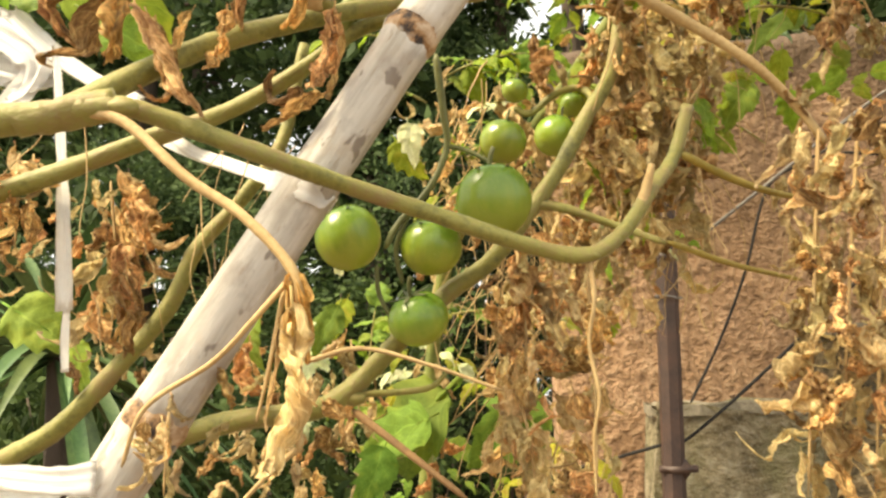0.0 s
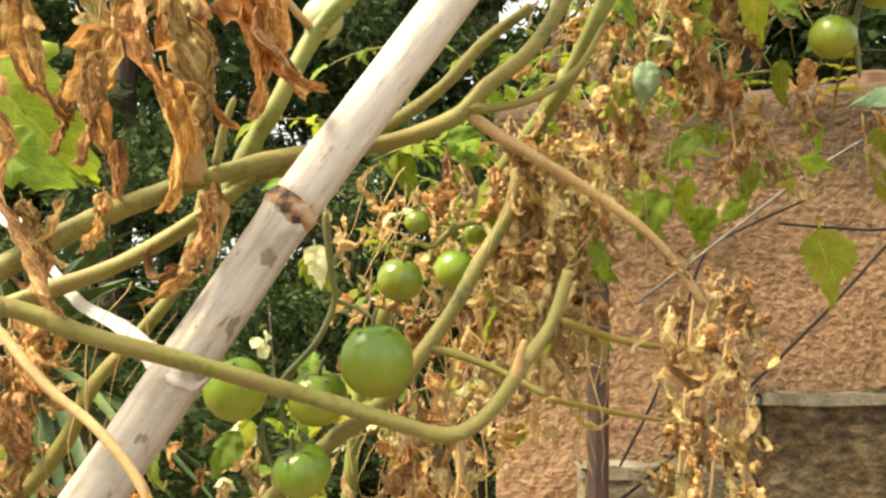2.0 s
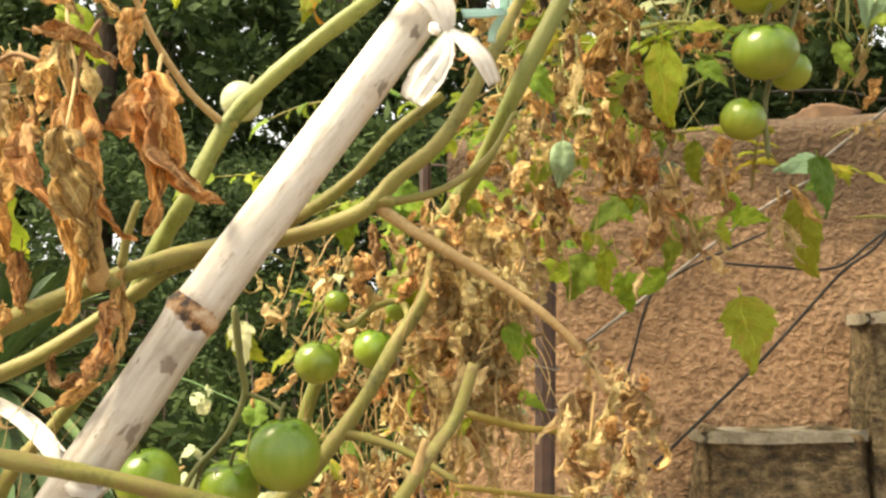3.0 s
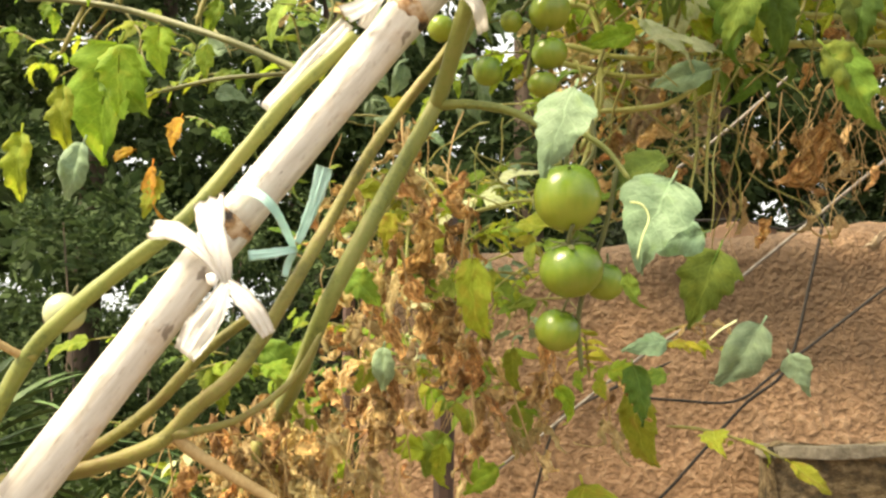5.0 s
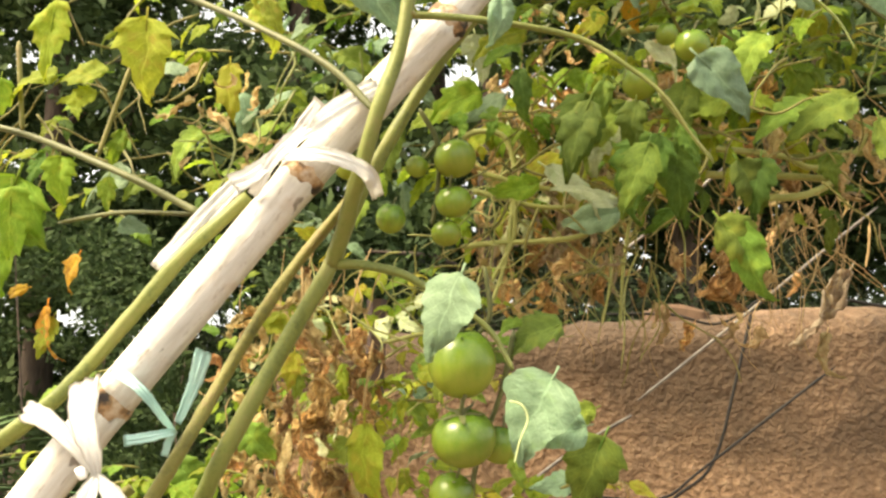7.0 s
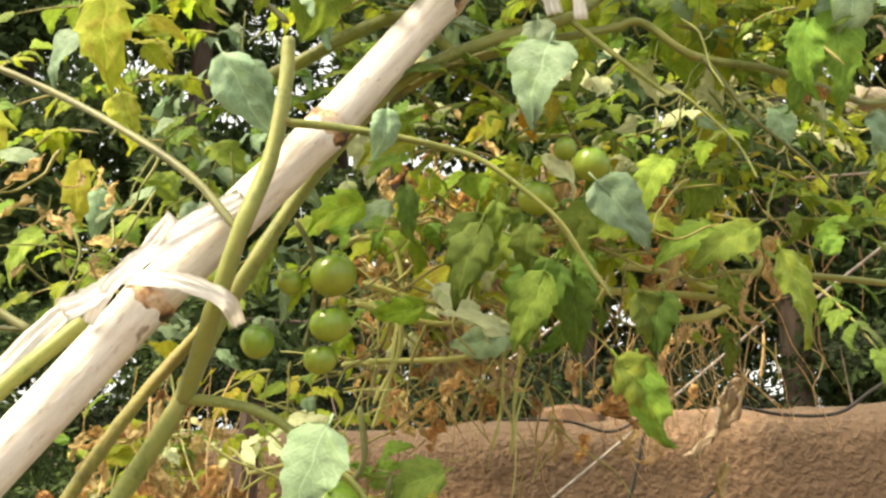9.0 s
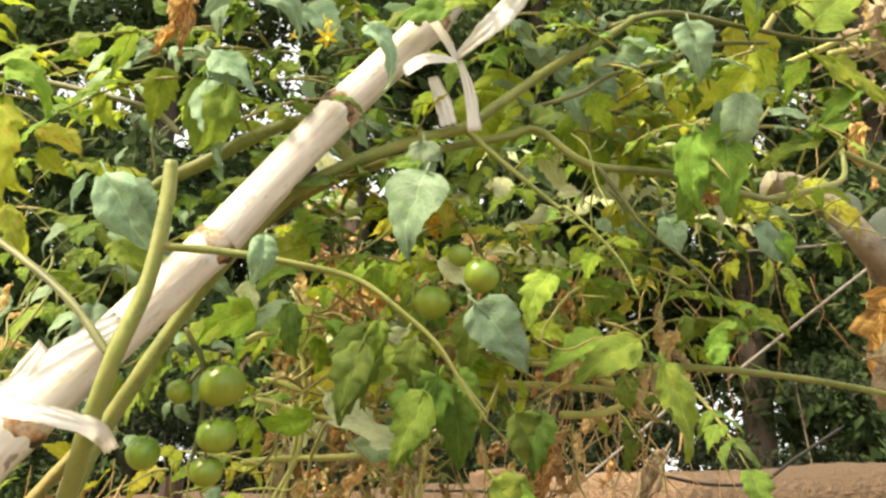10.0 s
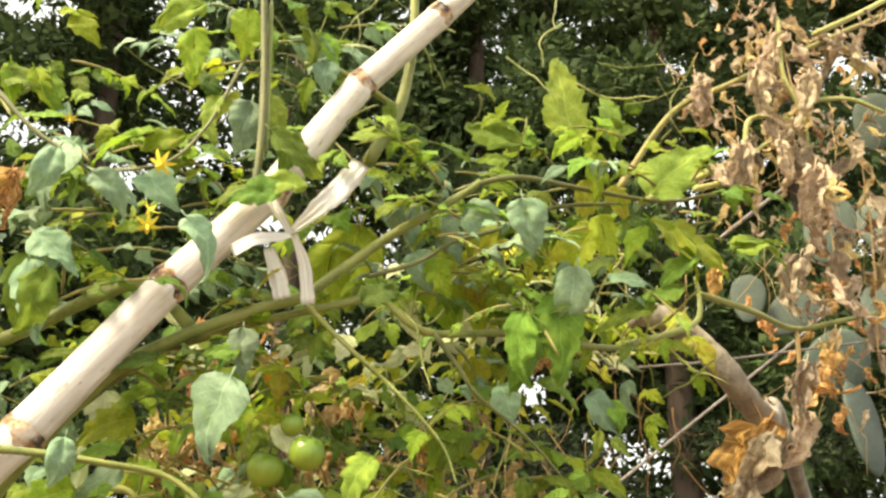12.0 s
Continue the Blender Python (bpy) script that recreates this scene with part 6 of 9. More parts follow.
leaf(SHOOT, 'green', (0.330, 0.450, 2.176), (-0.863, 0.000, -0.505), 0.0490, (0.21, -0.9, 0.34), 3)
leaf(SHOOT, 'lime', (0.358, 0.450, 2.175), (0.004, 0.000, -1.000), 0.0393, (0.08, -0.9, 0.65), 0)
leaf(SHOOT, 'lime', (0.324, 0.450, 2.156), (0.022, 0.000, -1.000), 0.0423, (-0.27, -0.9, 0.47), 2)
leaf(SHOOT, 'green', (0.448, 0.500, 2.204), (0.997, 0.000, -0.079), 0.0304, (-0.35, -0.9, 0.6), 3)
leaf(SHOOT, 'green', (0.409, 0.500, 2.192), (0.509, 0.000, -0.861), 0.0319, (-0.24, -0.9, 0.4), 0)
leaf(SHOOT, 'dark', (0.381, 0.430, 2.076), (0.784, 0.000, -0.620), 0.0471, (0.25, -0.9, 0.36), 5)
leaf(SHOOT, 'dark', (0.390, 0.430, 2.038), (-0.964, 0.000, -0.267), 0.0376, (0.17, -0.9, 0.27), 0)
leaf(SHOOT, 'green', (0.406, 0.430, 2.040), (-0.994, 0.000, 0.108), 0.0414, (-0.09, -0.9, 0.52), 3)
leaf(SHOOT, 'green', (0.344, 0.460, 2.112), (-0.368, 0.000, -0.930), 0.0362, (-0.43, -0.9, 0.63), 1)
leaf(SHOOT, 'lime', (0.325, 0.460, 2.081), (-0.958, 0.000, -0.287), 0.0388, (-0.27, -0.9, 0.2), 3)
leaf(SHOOT, 'blue', (0.366, 0.450, 2.105), (-0.153, 0.000, -0.988), 0.0404, (0.22, -0.9, 0.26), 0)
leaf(BACK_VINE, 'yellow', (0.634, 0.550, 2.111), (-0.126, 0.000, -0.992), 0.0450, (0.17, -0.9, 0.48), 2)
leaf(BACK_VINE, 'yellow', (0.653, 0.550, 2.107), (0.473, 0.000, -0.881), 0.0376, (-0.27, -0.9, 0.24), 0)
leaf(BACK_VINE, 'lime', (0.449, 0.550, 2.058), (-0.284, 0.000, -0.959), 0.0714, (0.08, -0.9, 0.25), 1)
leaf(BACK_VINE, 'lime', (0.416, 0.580, 2.051), (0.528, 0.000, -0.849), 0.0549, (0.24, -0.9, 0.25), 2)
leaf(BACK_VINE, 'pale', (0.549, 0.600, 2.037), (-0.001, 0.000, -1.000), 0.0624, (-0.06, -0.9, 0.25), 1)
leaf(BACK_VINE, 'pale', (0.483, 0.600, 2.018), (0.521, 0.000, -0.854), 0.0464, (-0.38, -0.9, 0.47), 2)
leaf(SHOOT, 'green', (0.468, 0.500, 2.117), (0.804, 0.000, 0.594), 0.0225, (-0.07, -0.9, 0.48), 3)
leaf(SHOOT, 'green', (0.463, 0.500, 2.122), (-0.030, 0.000, 1.000), 0.0280, (-0.41, -0.9, 0.2), 5)
leaf(SHOOT, 'lime', (0.308, 0.500, 1.901), (-0.977, 0.000, -0.212), 0.0463, (0.27, -0.9, 0.45), 1)
leaf(BACK_VINE, 'pale', (0.392, 0.520, 1.899), (0.884, 0.000, -0.467), 0.0417, (0.23, -0.9, 0.27), 3)
leaf(SHOOT, 'dark', (0.760, 0.550, 2.060), (0.885, 0.000, -0.465), 0.0236, (-0.02, -0.9, 0.47), 0)
leaf(SHOOT, 'green', (0.625, 0.500, 1.923), (0.496, 0.000, -0.868), 0.0306, (-0.42, -0.9, 0.49), 3)
leaf(SHOOT, 'green', (0.190, 0.500, 2.134), (0.995, 0.000, -0.099), 0.0447, (0.26, -0.9, 0.28), 3)
leaf(SHOOT, 'green', (0.223, 0.500, 2.138), (0.283, 0.000, -0.959), 0.0350, (-0.01, -0.9, 0.58), 5)
leaf(SHOOT, 'curled', (0.232, 0.450, 2.045), (-0.158, 0.000, -0.987), 0.0390, (-0.06, -0.9, 0.3), 0, 'dry_leaf', wide=0.7)
leaf(VINE, 'lime', (-0.107, 0.500, 1.736), (-0.127, 0.000, -0.992), 0.0554, (-0.21, -0.9, 0.57), 3)
leaf(VINE, 'blue', (-0.062, 0.500, 1.727), (-0.390, -0.000, -0.921), 0.0504, (-0.14, -0.9, 0.37), 3)
leaf(VINE, 'yellow', (-0.016, 0.520, 1.707), (-0.398, 0.000, -0.917), 0.0319, (-0.08, -0.9, 0.42), 2)
leaf(VINE, 'yellow', (0.144, 0.550, 1.684), (-0.176, 0.000, -0.984), 0.0290, (-0.09, -0.9, 0.26), 0)
leaf(VINE, 'yellow', (0.277, 0.585, 1.491), (0.226, 0.000, -0.974), 0.0573, (0.05, -0.9, 0.49), 2, wide=1.35)
leaf(VINE, 'yellow', (0.312, 0.560, 1.558), (0.095, 0.000, -0.995), 0.0643, (-0.02, -0.9, 0.44), 5)
leaf(VINE, 'lime', (0.218, 0.550, 1.506), (-0.868, 0.000, -0.497), 0.0427, (-0.4, -0.9, 0.38), 3)
leaf(VINE, 'blue', (0.344, 0.600, 1.592), (-0.985, 0.000, -0.171), 0.0334, (-0.3, -0.9, 0.4), 2)
leaf(VINE, 'blue', (0.147, 0.500, 1.585), (-0.095, 0.000, -0.995), 0.0348, (-0.45, -0.9, 0.53), 3)
leaf(VINE, 'green', (0.142, 0.520, 1.585), (-0.501, 0.000, -0.865), 0.0341, (0.13, -0.9, 0.2), 2)
leaf(VINE, 'lime', (-0.156, 0.450, 1.661), (0.390, 0.000, -0.921), 0.0404, (-0.06, -0.9, 0.17), 1)
leaf(VINE, 'lime', (0.180, 0.550, 1.522), (-0.188, 0.000, -0.982), 0.0350, (-0.01, -0.9, 0.52), 5)
leaf(VINE, 'green', (0.122, 0.500, 1.634), (0.752, 0.000, -0.659), 0.0334, (0.23, -0.9, 0.62), 1)
leaf(VINE, 'green', (-0.248, 0.450, 1.528), (0.845, 0.000, -0.534), 0.0578, (-0.11, -0.9, 0.4), 1)
leaf(VINE, 'green', (-0.269, 0.450, 1.533), (-0.921, 0.000, 0.391), 0.0446, (0.2, -0.9, 0.59), 2)
leaf(VINE, 'green', (-0.053, 0.500, 1.288), (-0.917, 0.000, -0.399), 0.0558, (-0.35, -0.9, 0.49), 4)
leaf(VINE, 'green', (-0.076, 0.480, 1.273), (-0.360, 0.000, -0.933), 0.0455, (0.0, -0.9, 0.23), 2)
leaf(VINE, 'green', (0.010, 0.550, 1.293), (-0.948, 0.000, -0.320), 0.0357, (-0.15, -0.9, 0.5), 2)
leaf(VINE, 'green', (-0.158, 0.500, 1.350), (-0.160, 0.000, -0.987), 0.0368, (-0.4, -0.9, 0.29), 1)
leaf(VINE, 'green', (-0.106, 0.500, 1.355), (-0.509, 0.000, -0.861), 0.0367, (0.17, -0.9, 0.64), 0)
leaf(VINE, 'yellow', (-0.105, 0.520, 1.361), (-0.348, 0.000, -0.938), 0.0278, (0.08, -0.9, 0.62), 2)
leaf(VINE, 'green', (0.179, 0.620, 1.524), (-0.666, 0.000, -0.746), 0.0430, (0.28, -0.9, 0.37), 1)
leaf(VINE, 'lime', (0.162, 0.620, 1.512), (-0.972, 0.000, 0.236), 0.0369, (0.3, -0.9, 0.19), 2)
leaf(VINE, 'green', (0.213, 0.600, 1.570), (-0.879, 0.000, -0.478), 0.0493, (-0.3, -0.9, 0.66), 0)
leaf(VINE, 'green', (0.235, 0.600, 1.547), (-0.094, 0.000, -0.996), 0.0383, (-0.01, -0.9, 0.45), 2)
leaf(VINE, 'lime', (0.200, 0.600, 1.511), (-0.086, 0.000, -0.996), 0.0336, (-0.08, -0.9, 0.64), 1)
leaf(BACK_VINE, 'green', (0.010, 0.700, 1.599), (0.715, 0.000, -0.700), 0.0500, (0.01, -0.9, 0.27), 1)
leaf(BACK_VINE, 'lime', (-0.035, 0.700, 1.581), (0.301, 0.000, -0.954), 0.0461, (0.06, -0.9, 0.7), 2)
leaf(BACK_VINE, 'green', (-0.375, 0.600, 1.371), (0.873, 0.000, -0.487), 0.0672, (-0.15, -0.9, 0.52), 4)
leaf(BACK_VINE, 'green', (-0.325, 0.600, 1.347), (0.234, 0.000, -0.972), 0.0457, (-0.36, -0.9, 0.34), 2)
leaf(BACK_VINE, 'pale', (-0.066, 0.520, 1.473), (0.156, 0.000, -0.988), 0.0300, (-0.06, -0.9, 0.45), 0)
leaf(BACK_VINE, 'lime', (-0.078, 0.550, 1.471), (0.474, 0.000, -0.881), 0.0356, (-0.41, -0.9, 0.65), 1)
leaf(VINE, 'curled', (-0.071, 0.295, 1.542), (0.256, 0.000, -0.967), 0.0603, (-0.04, -0.9, 0.4), 0, 'dry_leaf', wide=0.8)
leaf(VINE, 'curled', (-0.057, 0.340, 1.577), (0.123, 0.000, -0.992), 0.0684, (-0.38, -0.9, 0.32), 1, 'dry_leaf', wide=0.8)
leaf(VINE, 'curled', (-0.049, 0.345, 1.575), (-0.002, 0.000, -1.000), 0.0660, (-0.44, -0.9, 0.68), 3, 'dry_leaf', wide=0.6)
leaf(VINE, 'curled', (-0.107, 0.330, 1.598), (0.965, 0.000, -0.262), 0.0415, (0.11, -0.9, 0.43), 2, 'dry_leaf', wide=0.7)
leaf(VINE, 'curled', (-0.061, 0.340, 1.611), (-0.348, 0.000, -0.938), 0.0484, (-0.26, -0.9, 0.49), 5, 'dry_leaf', wide=0.6)
leaf(VINE, 'curled', (-0.107, 0.320, 1.612), (0.976, 0.000, -0.217), 0.0299, (0.14, -0.9, 0.65), 0, 'dry_leaf', wide=0.9)
leaf(VINE, 'curled', (-0.087, 0.320, 1.587), (0.169, 0.000, -0.986), 0.0419, (0.14, -0.9, 0.46), 2, 'dry_leaf', wide=0.4)
leaf(VINE, 'curled', (-0.094, 0.310, 1.550), (-0.001, 0.000, -1.000), 0.0467, (-0.19, -0.9, 0.27), 3, 'dry_leaf', wide=0.6)
leaf(VINE, 'curled', (-0.092, 0.360, 1.637), (0.309, 0.000, -0.951), 0.0271, (-0.21, -0.9, 0.52), 4, 'dry_leaf', wide=0.8)
leaf(VINE, 'curled', (-0.120, 0.330, 1.533), (-0.133, 0.000, -0.991), 0.0503, (-0.12, -0.9, 0.18), 2, 'dry_leaf', wide=0.75)
leaf(VINE, 'curled', (-0.121, 0.355, 1.500), (-0.049, 0.000, -0.999), 0.0475, (-0.01, -0.9, 0.21), 5, 'dry_leaf', wide=0.4)
leaf(VINE, 'curled', (-0.085, 0.365, 1.437), (-0.884, 0.000, -0.467), 0.0318, (-0.11, -0.9, 0.28), 2, 'dry_leaf', wide=0.6)
leaf(VINE, 'straw', (-0.156, 0.380, 1.595), (0.387, 0.000, -0.922), 0.0462, (-0.19, -0.9, 0.38), 2, 'dry_leaf', wide=0.8)
leaf(VINE, 'papery', (-0.155, 0.370, 1.585), (0.463, 0.000, -0.886), 0.0392, (-0.19, -0.9, 0.41), 2, 'dry_leaf', wide=0.5)
stem(VINE, 'dry_petiole', [(-0.135, 0.345, 1.667), (-0.117, 0.350, 1.659), (-0.100, 0.355, 1.652), (-0.080, 0.360, 1.637), (-0.071, 0.380, 1.612), (-0.059, 0.400, 1.590), (-0.046, 0.420, 1.577)], 0.0009, 0.0023, STEM_DRY)
stem(VINE, 'dry_petiole', [(-0.119, 0.350, 1.640), (-0.109, 0.352, 1.644), (-0.100, 0.355, 1.651)], 0.0009, 0.0011, STEM_DRY)
stem(VINE, 'dry_petiole', [(-0.068, 0.383, 1.606), (-0.066, 0.375, 1.595), (-0.055, 0.345, 1.577)], 0.0013, 0.0008, STEM_DRY)
stem(VINE, 'dry_petiole', [(-0.099, 0.355, 1.650), (-0.097, 0.340, 1.613), (-0.081, 0.320, 1.575), (-0.071, 0.296, 1.542)], 0.0011, 0.0006, STEM_DRY)
leaf(VINE, 'lime', (-0.112, 0.360, 1.623), (0.798, 0.000, -0.603), 0.0365, (-0.09, -0.9, 0.56), 3)
leaf(VINE, 'brown', (-0.169, 0.330, 1.472), (-0.919, 0.000, 0.395), 0.0322, (-0.39, -0.9, 0.56), 1, 'dry_leaf', wide=0.8)
leaf(VINE, 'brown', (-0.158, 0.340, 1.468), (0.361, 0.000, -0.933), 0.0377, (0.12, -0.9, 0.58), 2, 'dry_leaf', wide=0.8)
leaf(VINE, 'brown', (-0.126, 0.350, 1.473), (-0.144, 0.000, -0.990), 0.0292, (-0.17, -0.9, 0.31), 2, 'dry_leaf', wide=0.8)
leaf(VINE, 'brown', (-0.147, 0.340, 1.446), (0.203, 0.000, -0.979), 0.0261, (-0.03, -0.9, 0.64), 5, 'dry_leaf', wide=0.8)
leaf(DRY, 'brown', (-0.079, 0.360, 1.475), (-0.164, 0.000, -0.986), 0.0403, (0.16, -0.9, 0.19), 2, 'dry_leaf', wide=0.8)
leaf(DRY, 'brown', (-0.095, 0.370, 1.439), (-0.951, 0.000, -0.308), 0.0290, (-0.0, -0.9, 0.17), 5, 'dry_leaf', wide=0.8)
leaf(VINE, 'brown', (-0.202, 0.420, 1.367), (0.221, 0.000, -0.975), 0.0443, (0.04, -0.9, 0.54), 0, 'dry_leaf', wide=0.8)
leaf(VINE, 'straw', (-0.205, 0.430, 1.402), (0.525, 0.000, -0.851), 0.0382, (-0.05, -0.9, 0.22), 1, 'dry_leaf', wide=0.8)
leaf(VINE, 'brown', (-0.135, 0.420, 1.328), (-0.159, 0.000, -0.987), 0.0361, (-0.41, -0.9, 0.54), 3, 'dry_leaf', wide=0.8)
leaf(DRY, 'straw', (-0.082, 0.305, 1.334), (0.047, 0.000, -0.999), 0.0604, (-0.19, -0.9, 0.37), 2, 'dry_leaf', wide=0.8)
leaf(VINE, 'straw', (-0.136, 0.320, 1.292), (0.129, 0.000, -0.992), 0.0251, (-0.42, -0.9, 0.26), 5, 'dry_leaf', wide=0.8)
leaf(DRY, 'brown', (0.052, 0.500, 1.518), (-0.130, 0.000, -0.992), 0.0364, (-0.4, -0.9, 0.33), 2, 'dry_leaf', wide=0.8)
leaf(DRY, 'brown', (0.024, 0.500, 1.509), (-0.363, 0.000, -0.932), 0.0324, (0.12, -0.9, 0.5), 4, 'dry_leaf', wide=0.8)
leaf(DRY, 'brown', (0.002, 0.480, 1.373), (-0.069, 0.000, -0.998), 0.0510, (-0.38, -0.9, 0.61), 2, 'dry_leaf', wide=0.8)
leaf(DRY, 'straw', (0.006, 0.460, 1.318), (-0.375, 0.000, -0.927), 0.0591, (-0.15, -0.9, 0.2), 1, 'dry_leaf', wide=0.8)
leaf(DRY, 'brown', (0.035, 0.400, 1.341), (0.037, 0.000, -0.999), 0.0312, (-0.12, -0.9, 0.55), 3, 'dry_leaf', wide=0.8)
leaf(DRY, 'brown', (-0.037, 0.500, 1.436), (-0.878, 0.000, -0.478), 0.0240, (-0.44, -0.9, 0.32), 1, 'dry_leaf', wide=0.8)
leaf(DRY, 'brown', (0.518, 0.720, 1.794), (-0.401, 0.000, -0.916), 0.0795, (-0.07, -0.9, 0.52), 3, 'dry_leaf', wide=0.8)
leaf(DRY, 'straw', (0.544, 0.620, 1.702), (-0.271, 0.000, -0.962), 0.0399, (-0.24, -0.9, 0.58), 1, 'dry_leaf', wide=0.8)
leaf(DRY, 'straw', (0.490, 0.550, 1.847), (-0.147, 0.000, -0.989), 0.0435, (-0.03, -0.9, 0.16), 3, 'dry_leaf', wide=0.8)
leaf(DRY, 'brown', (0.593, 0.520, 1.952), (-0.979, 0.000, -0.206), 0.0256, (-0.16, -0.9, 0.52), 4, 'dry_leaf', wide=0.8)
leaf(FAR_DRY, 'bleached', (0.861, 0.660, 1.920), (-0.662, 0.000, -0.750), 0.0936, (-0.03, -0.9, 0.56), 3, 'dry_leaf', wide=0.8)
leaf(FAR_DRY, 'bleached', (0.929, 0.700, 2.118), (-0.297, 0.000, -0.955), 0.0766, (-0.15, -0.9, 0.69), 4, 'dry_leaf', wide=0.8)
leaf(FAR_DRY, 'bleached', (0.968, 0.700, 2.212), (-0.222, 0.000, -0.975), 0.0877, (-0.34, -0.9, 0.27), 1, 'dry_leaf', wide=0.8)
leaf(FAR_DRY, 'bleached', (0.878, 0.700, 2.244), (-0.022, -0.000, -1.000), 0.0722, (-0.06, -0.9, 0.35), 3, 'dry_leaf', wide=0.8)
leaf(FAR_DRY, 'bleached', (0.905, 0.680, 2.231), (0.432, 0.000, -0.902), 0.0598, (-0.42, -0.9, 0.66), 1, 'dry_leaf', wide=0.8)
leaf(VINE, 'brown', (0.226, 0.450, 2.044), (-0.234, 0.000, -0.972), 0.0418, (0.19, -0.9, 0.5), 0, 'dry_leaf', wide=0.8)
leaf(DRY, 'brown', (0.173, 0.490, 1.668), (0.069, 0.000, -0.998), 0.0482, (0.27, -0.9, 0.28), 3, 'dry_leaf', wide=0.8)
leaf(DRY, 'brown', (0.188, 0.470, 1.612), (0.151, 0.000, -0.989), 0.0383, (-0.22, -0.9, 0.21), 4, 'dry_leaf', wide=0.8)
leaf(DRY, 'brown', (0.196, 0.480, 1.592), (-0.105, 0.000, -0.994), 0.0282, (0.07, -0.9, 0.34), 2, 'dry_leaf', wide=0.8)
leaf(DRY, 'straw', (0.353, 0.600, 1.829), (-0.086, 0.000, -0.996), 0.0529, (0.11, -0.9, 0.28), 4, 'dry_leaf', wide=0.8)
leaf(DRY, 'straw', (0.564, 0.600, 1.840), (-0.414, 0.000, -0.910), 0.0441, (-0.27, -0.9, 0.2), 1, 'dry_leaf', wide=0.8)
leaf(VINE, 'curled', (-0.170, 0.325, 1.524), (0.087, 0.000, -0.996), 0.0772, (0.13, -0.9, 0.28), 0, 'dry_leaf', wide=0.85)
leaf(VINE, 'curled', (-0.198, 0.335, 1.503), (-0.204, 0.000, -0.979), 0.0514, (-0.2, -0.9, 0.39), 1, 'dry_leaf', wide=0.85)
leaf(VINE, 'curled', (-0.151, 0.370, 1.539), (-0.273, 0.000, -0.962), 0.0426, (-0.09, -0.9, 0.62), 2, 'dry_leaf', wide=0.85)
leaf(VINE, 'curled', (-0.203, 0.420, 1.381), (0.227, 0.000, -0.974), 0.0449, (-0.05, -0.9, 0.27), 0, 'dry_leaf', wide=0.85)
leaf(VINE, 'curled', (-0.198, 0.420, 1.405), (0.307, 0.000, -0.952), 0.0337, (0.08, -0.9, 0.32), 3, 'dry_leaf', wide=0.85)
leaf(FAR_DRY, 'faded', (0.803, 0.670, 2.293), (0.242, 0.000, -0.970), 0.0555, (0.19, -0.9, 0.68), 1, 'dry_leaf', wide=0.85)
leaf(FAR_DRY, 'faded', (0.874, 0.670, 2.307), (0.044, 0.000, -0.999), 0.0649, (-0.24, -0.9, 0.28), 4, 'dry_leaf', wide=0.85)
leaf(FAR_DRY, 'faded', (0.838, 0.660, 2.213), (0.019, 0.000, -1.000), 0.0666, (0.06, -0.9, 0.5), 1, 'dry_leaf', wide=0.85)
leaf(FAR_DRY, 'faded', (0.892, 0.670, 2.226), (0.130, 0.000, -0.992), 0.0607, (-0.19, -0.9, 0.63), 0, 'dry_leaf', wide=0.85)
leaf(FAR_DRY, 'faded', (0.892, 0.660, 2.096), (-0.449, 0.000, -0.894), 0.0679, (-0.19, -0.9, 0.43), 4, 'dry_leaf', wide=0.85)
leaf(FAR_DRY, 'faded', (0.929, 0.670, 2.201), (-0.227, 0.000, -0.974), 0.0773, (0.05, -0.9, 0.42), 1, 'dry_leaf', wide=0.85)
leaf(FAR_DRY, 'faded', (0.841, 0.660, 1.920), (-0.596, 0.000, -0.803), 0.0817, (0.02, -0.9, 0.65), 3, 'dry_leaf', wide=0.85)
leaf(FAR_DRY, 'faded', (0.892, 0.670, 1.992), (-0.313, 0.000, -0.950), 0.0619, (0.15, -0.9, 0.2), 4, 'dry_leaf', wide=0.85)
leaf(FAR_DRY, 'faded', (0.942, 0.680, 2.313), (-0.294, 0.000, -0.956), 0.0785, (-0.36, -0.9, 0.61), 2, 'dry_leaf', wide=0.85)
leaf(FAR_DRY, 'faded', (0.815, 0.670, 1.880), (-0.299, 0.000, -0.954), 0.0656, (0.2, -0.9, 0.18), 1, 'dry_leaf', wide=0.85)
leaf(FAR_DRY, 'curled', (0.799, 0.660, 2.085), (-0.021, -0.000, -1.000), 0.0448, (0.07, -0.9, 0.56), 1, 'dry_leaf', wide=0.85)
leaf(FAR_DRY, 'faded', (0.900, 0.700, 1.949), (-0.231, -0.000, -0.973), 0.0879, (-0.2, -0.9, 0.42), 5, 'dry_leaf', wide=0.85)
leaf(DRY, 'papery', (0.420, 0.600, 1.831), (-0.029, 0.000, -1.000), 0.0294, (0.28, -0.9, 0.44), 1, 'dry_leaf', wide=0.85)
leaf(DRY, 'curled', (0.505, 0.600, 1.908), (-0.145, 0.000, -0.989), 0.0452, (0.26, -0.9, 0.58), 4, 'dry_leaf', wide=0.85)
leaf(DRY, 'papery', (0.587, 0.600, 1.870), (-0.413, 0.000, -0.911), 0.0412, (-0.36, -0.9, 0.41), 1, 'dry_leaf', wide=0.85)
leaf(DRY, 'papery', (0.088, 0.500, 1.449), (-0.096, 0.000, -0.995), 0.0310, (0.25, -0.9, 0.43), 0, 'dry_leaf', wide=0.85)
leaf(DRY, 'papery', (0.074, 0.500, 1.422), (-0.005, 0.000, -1.000), 0.0374, (-0.11, -0.9, 0.16), 2, 'dry_leaf', wide=0.85)
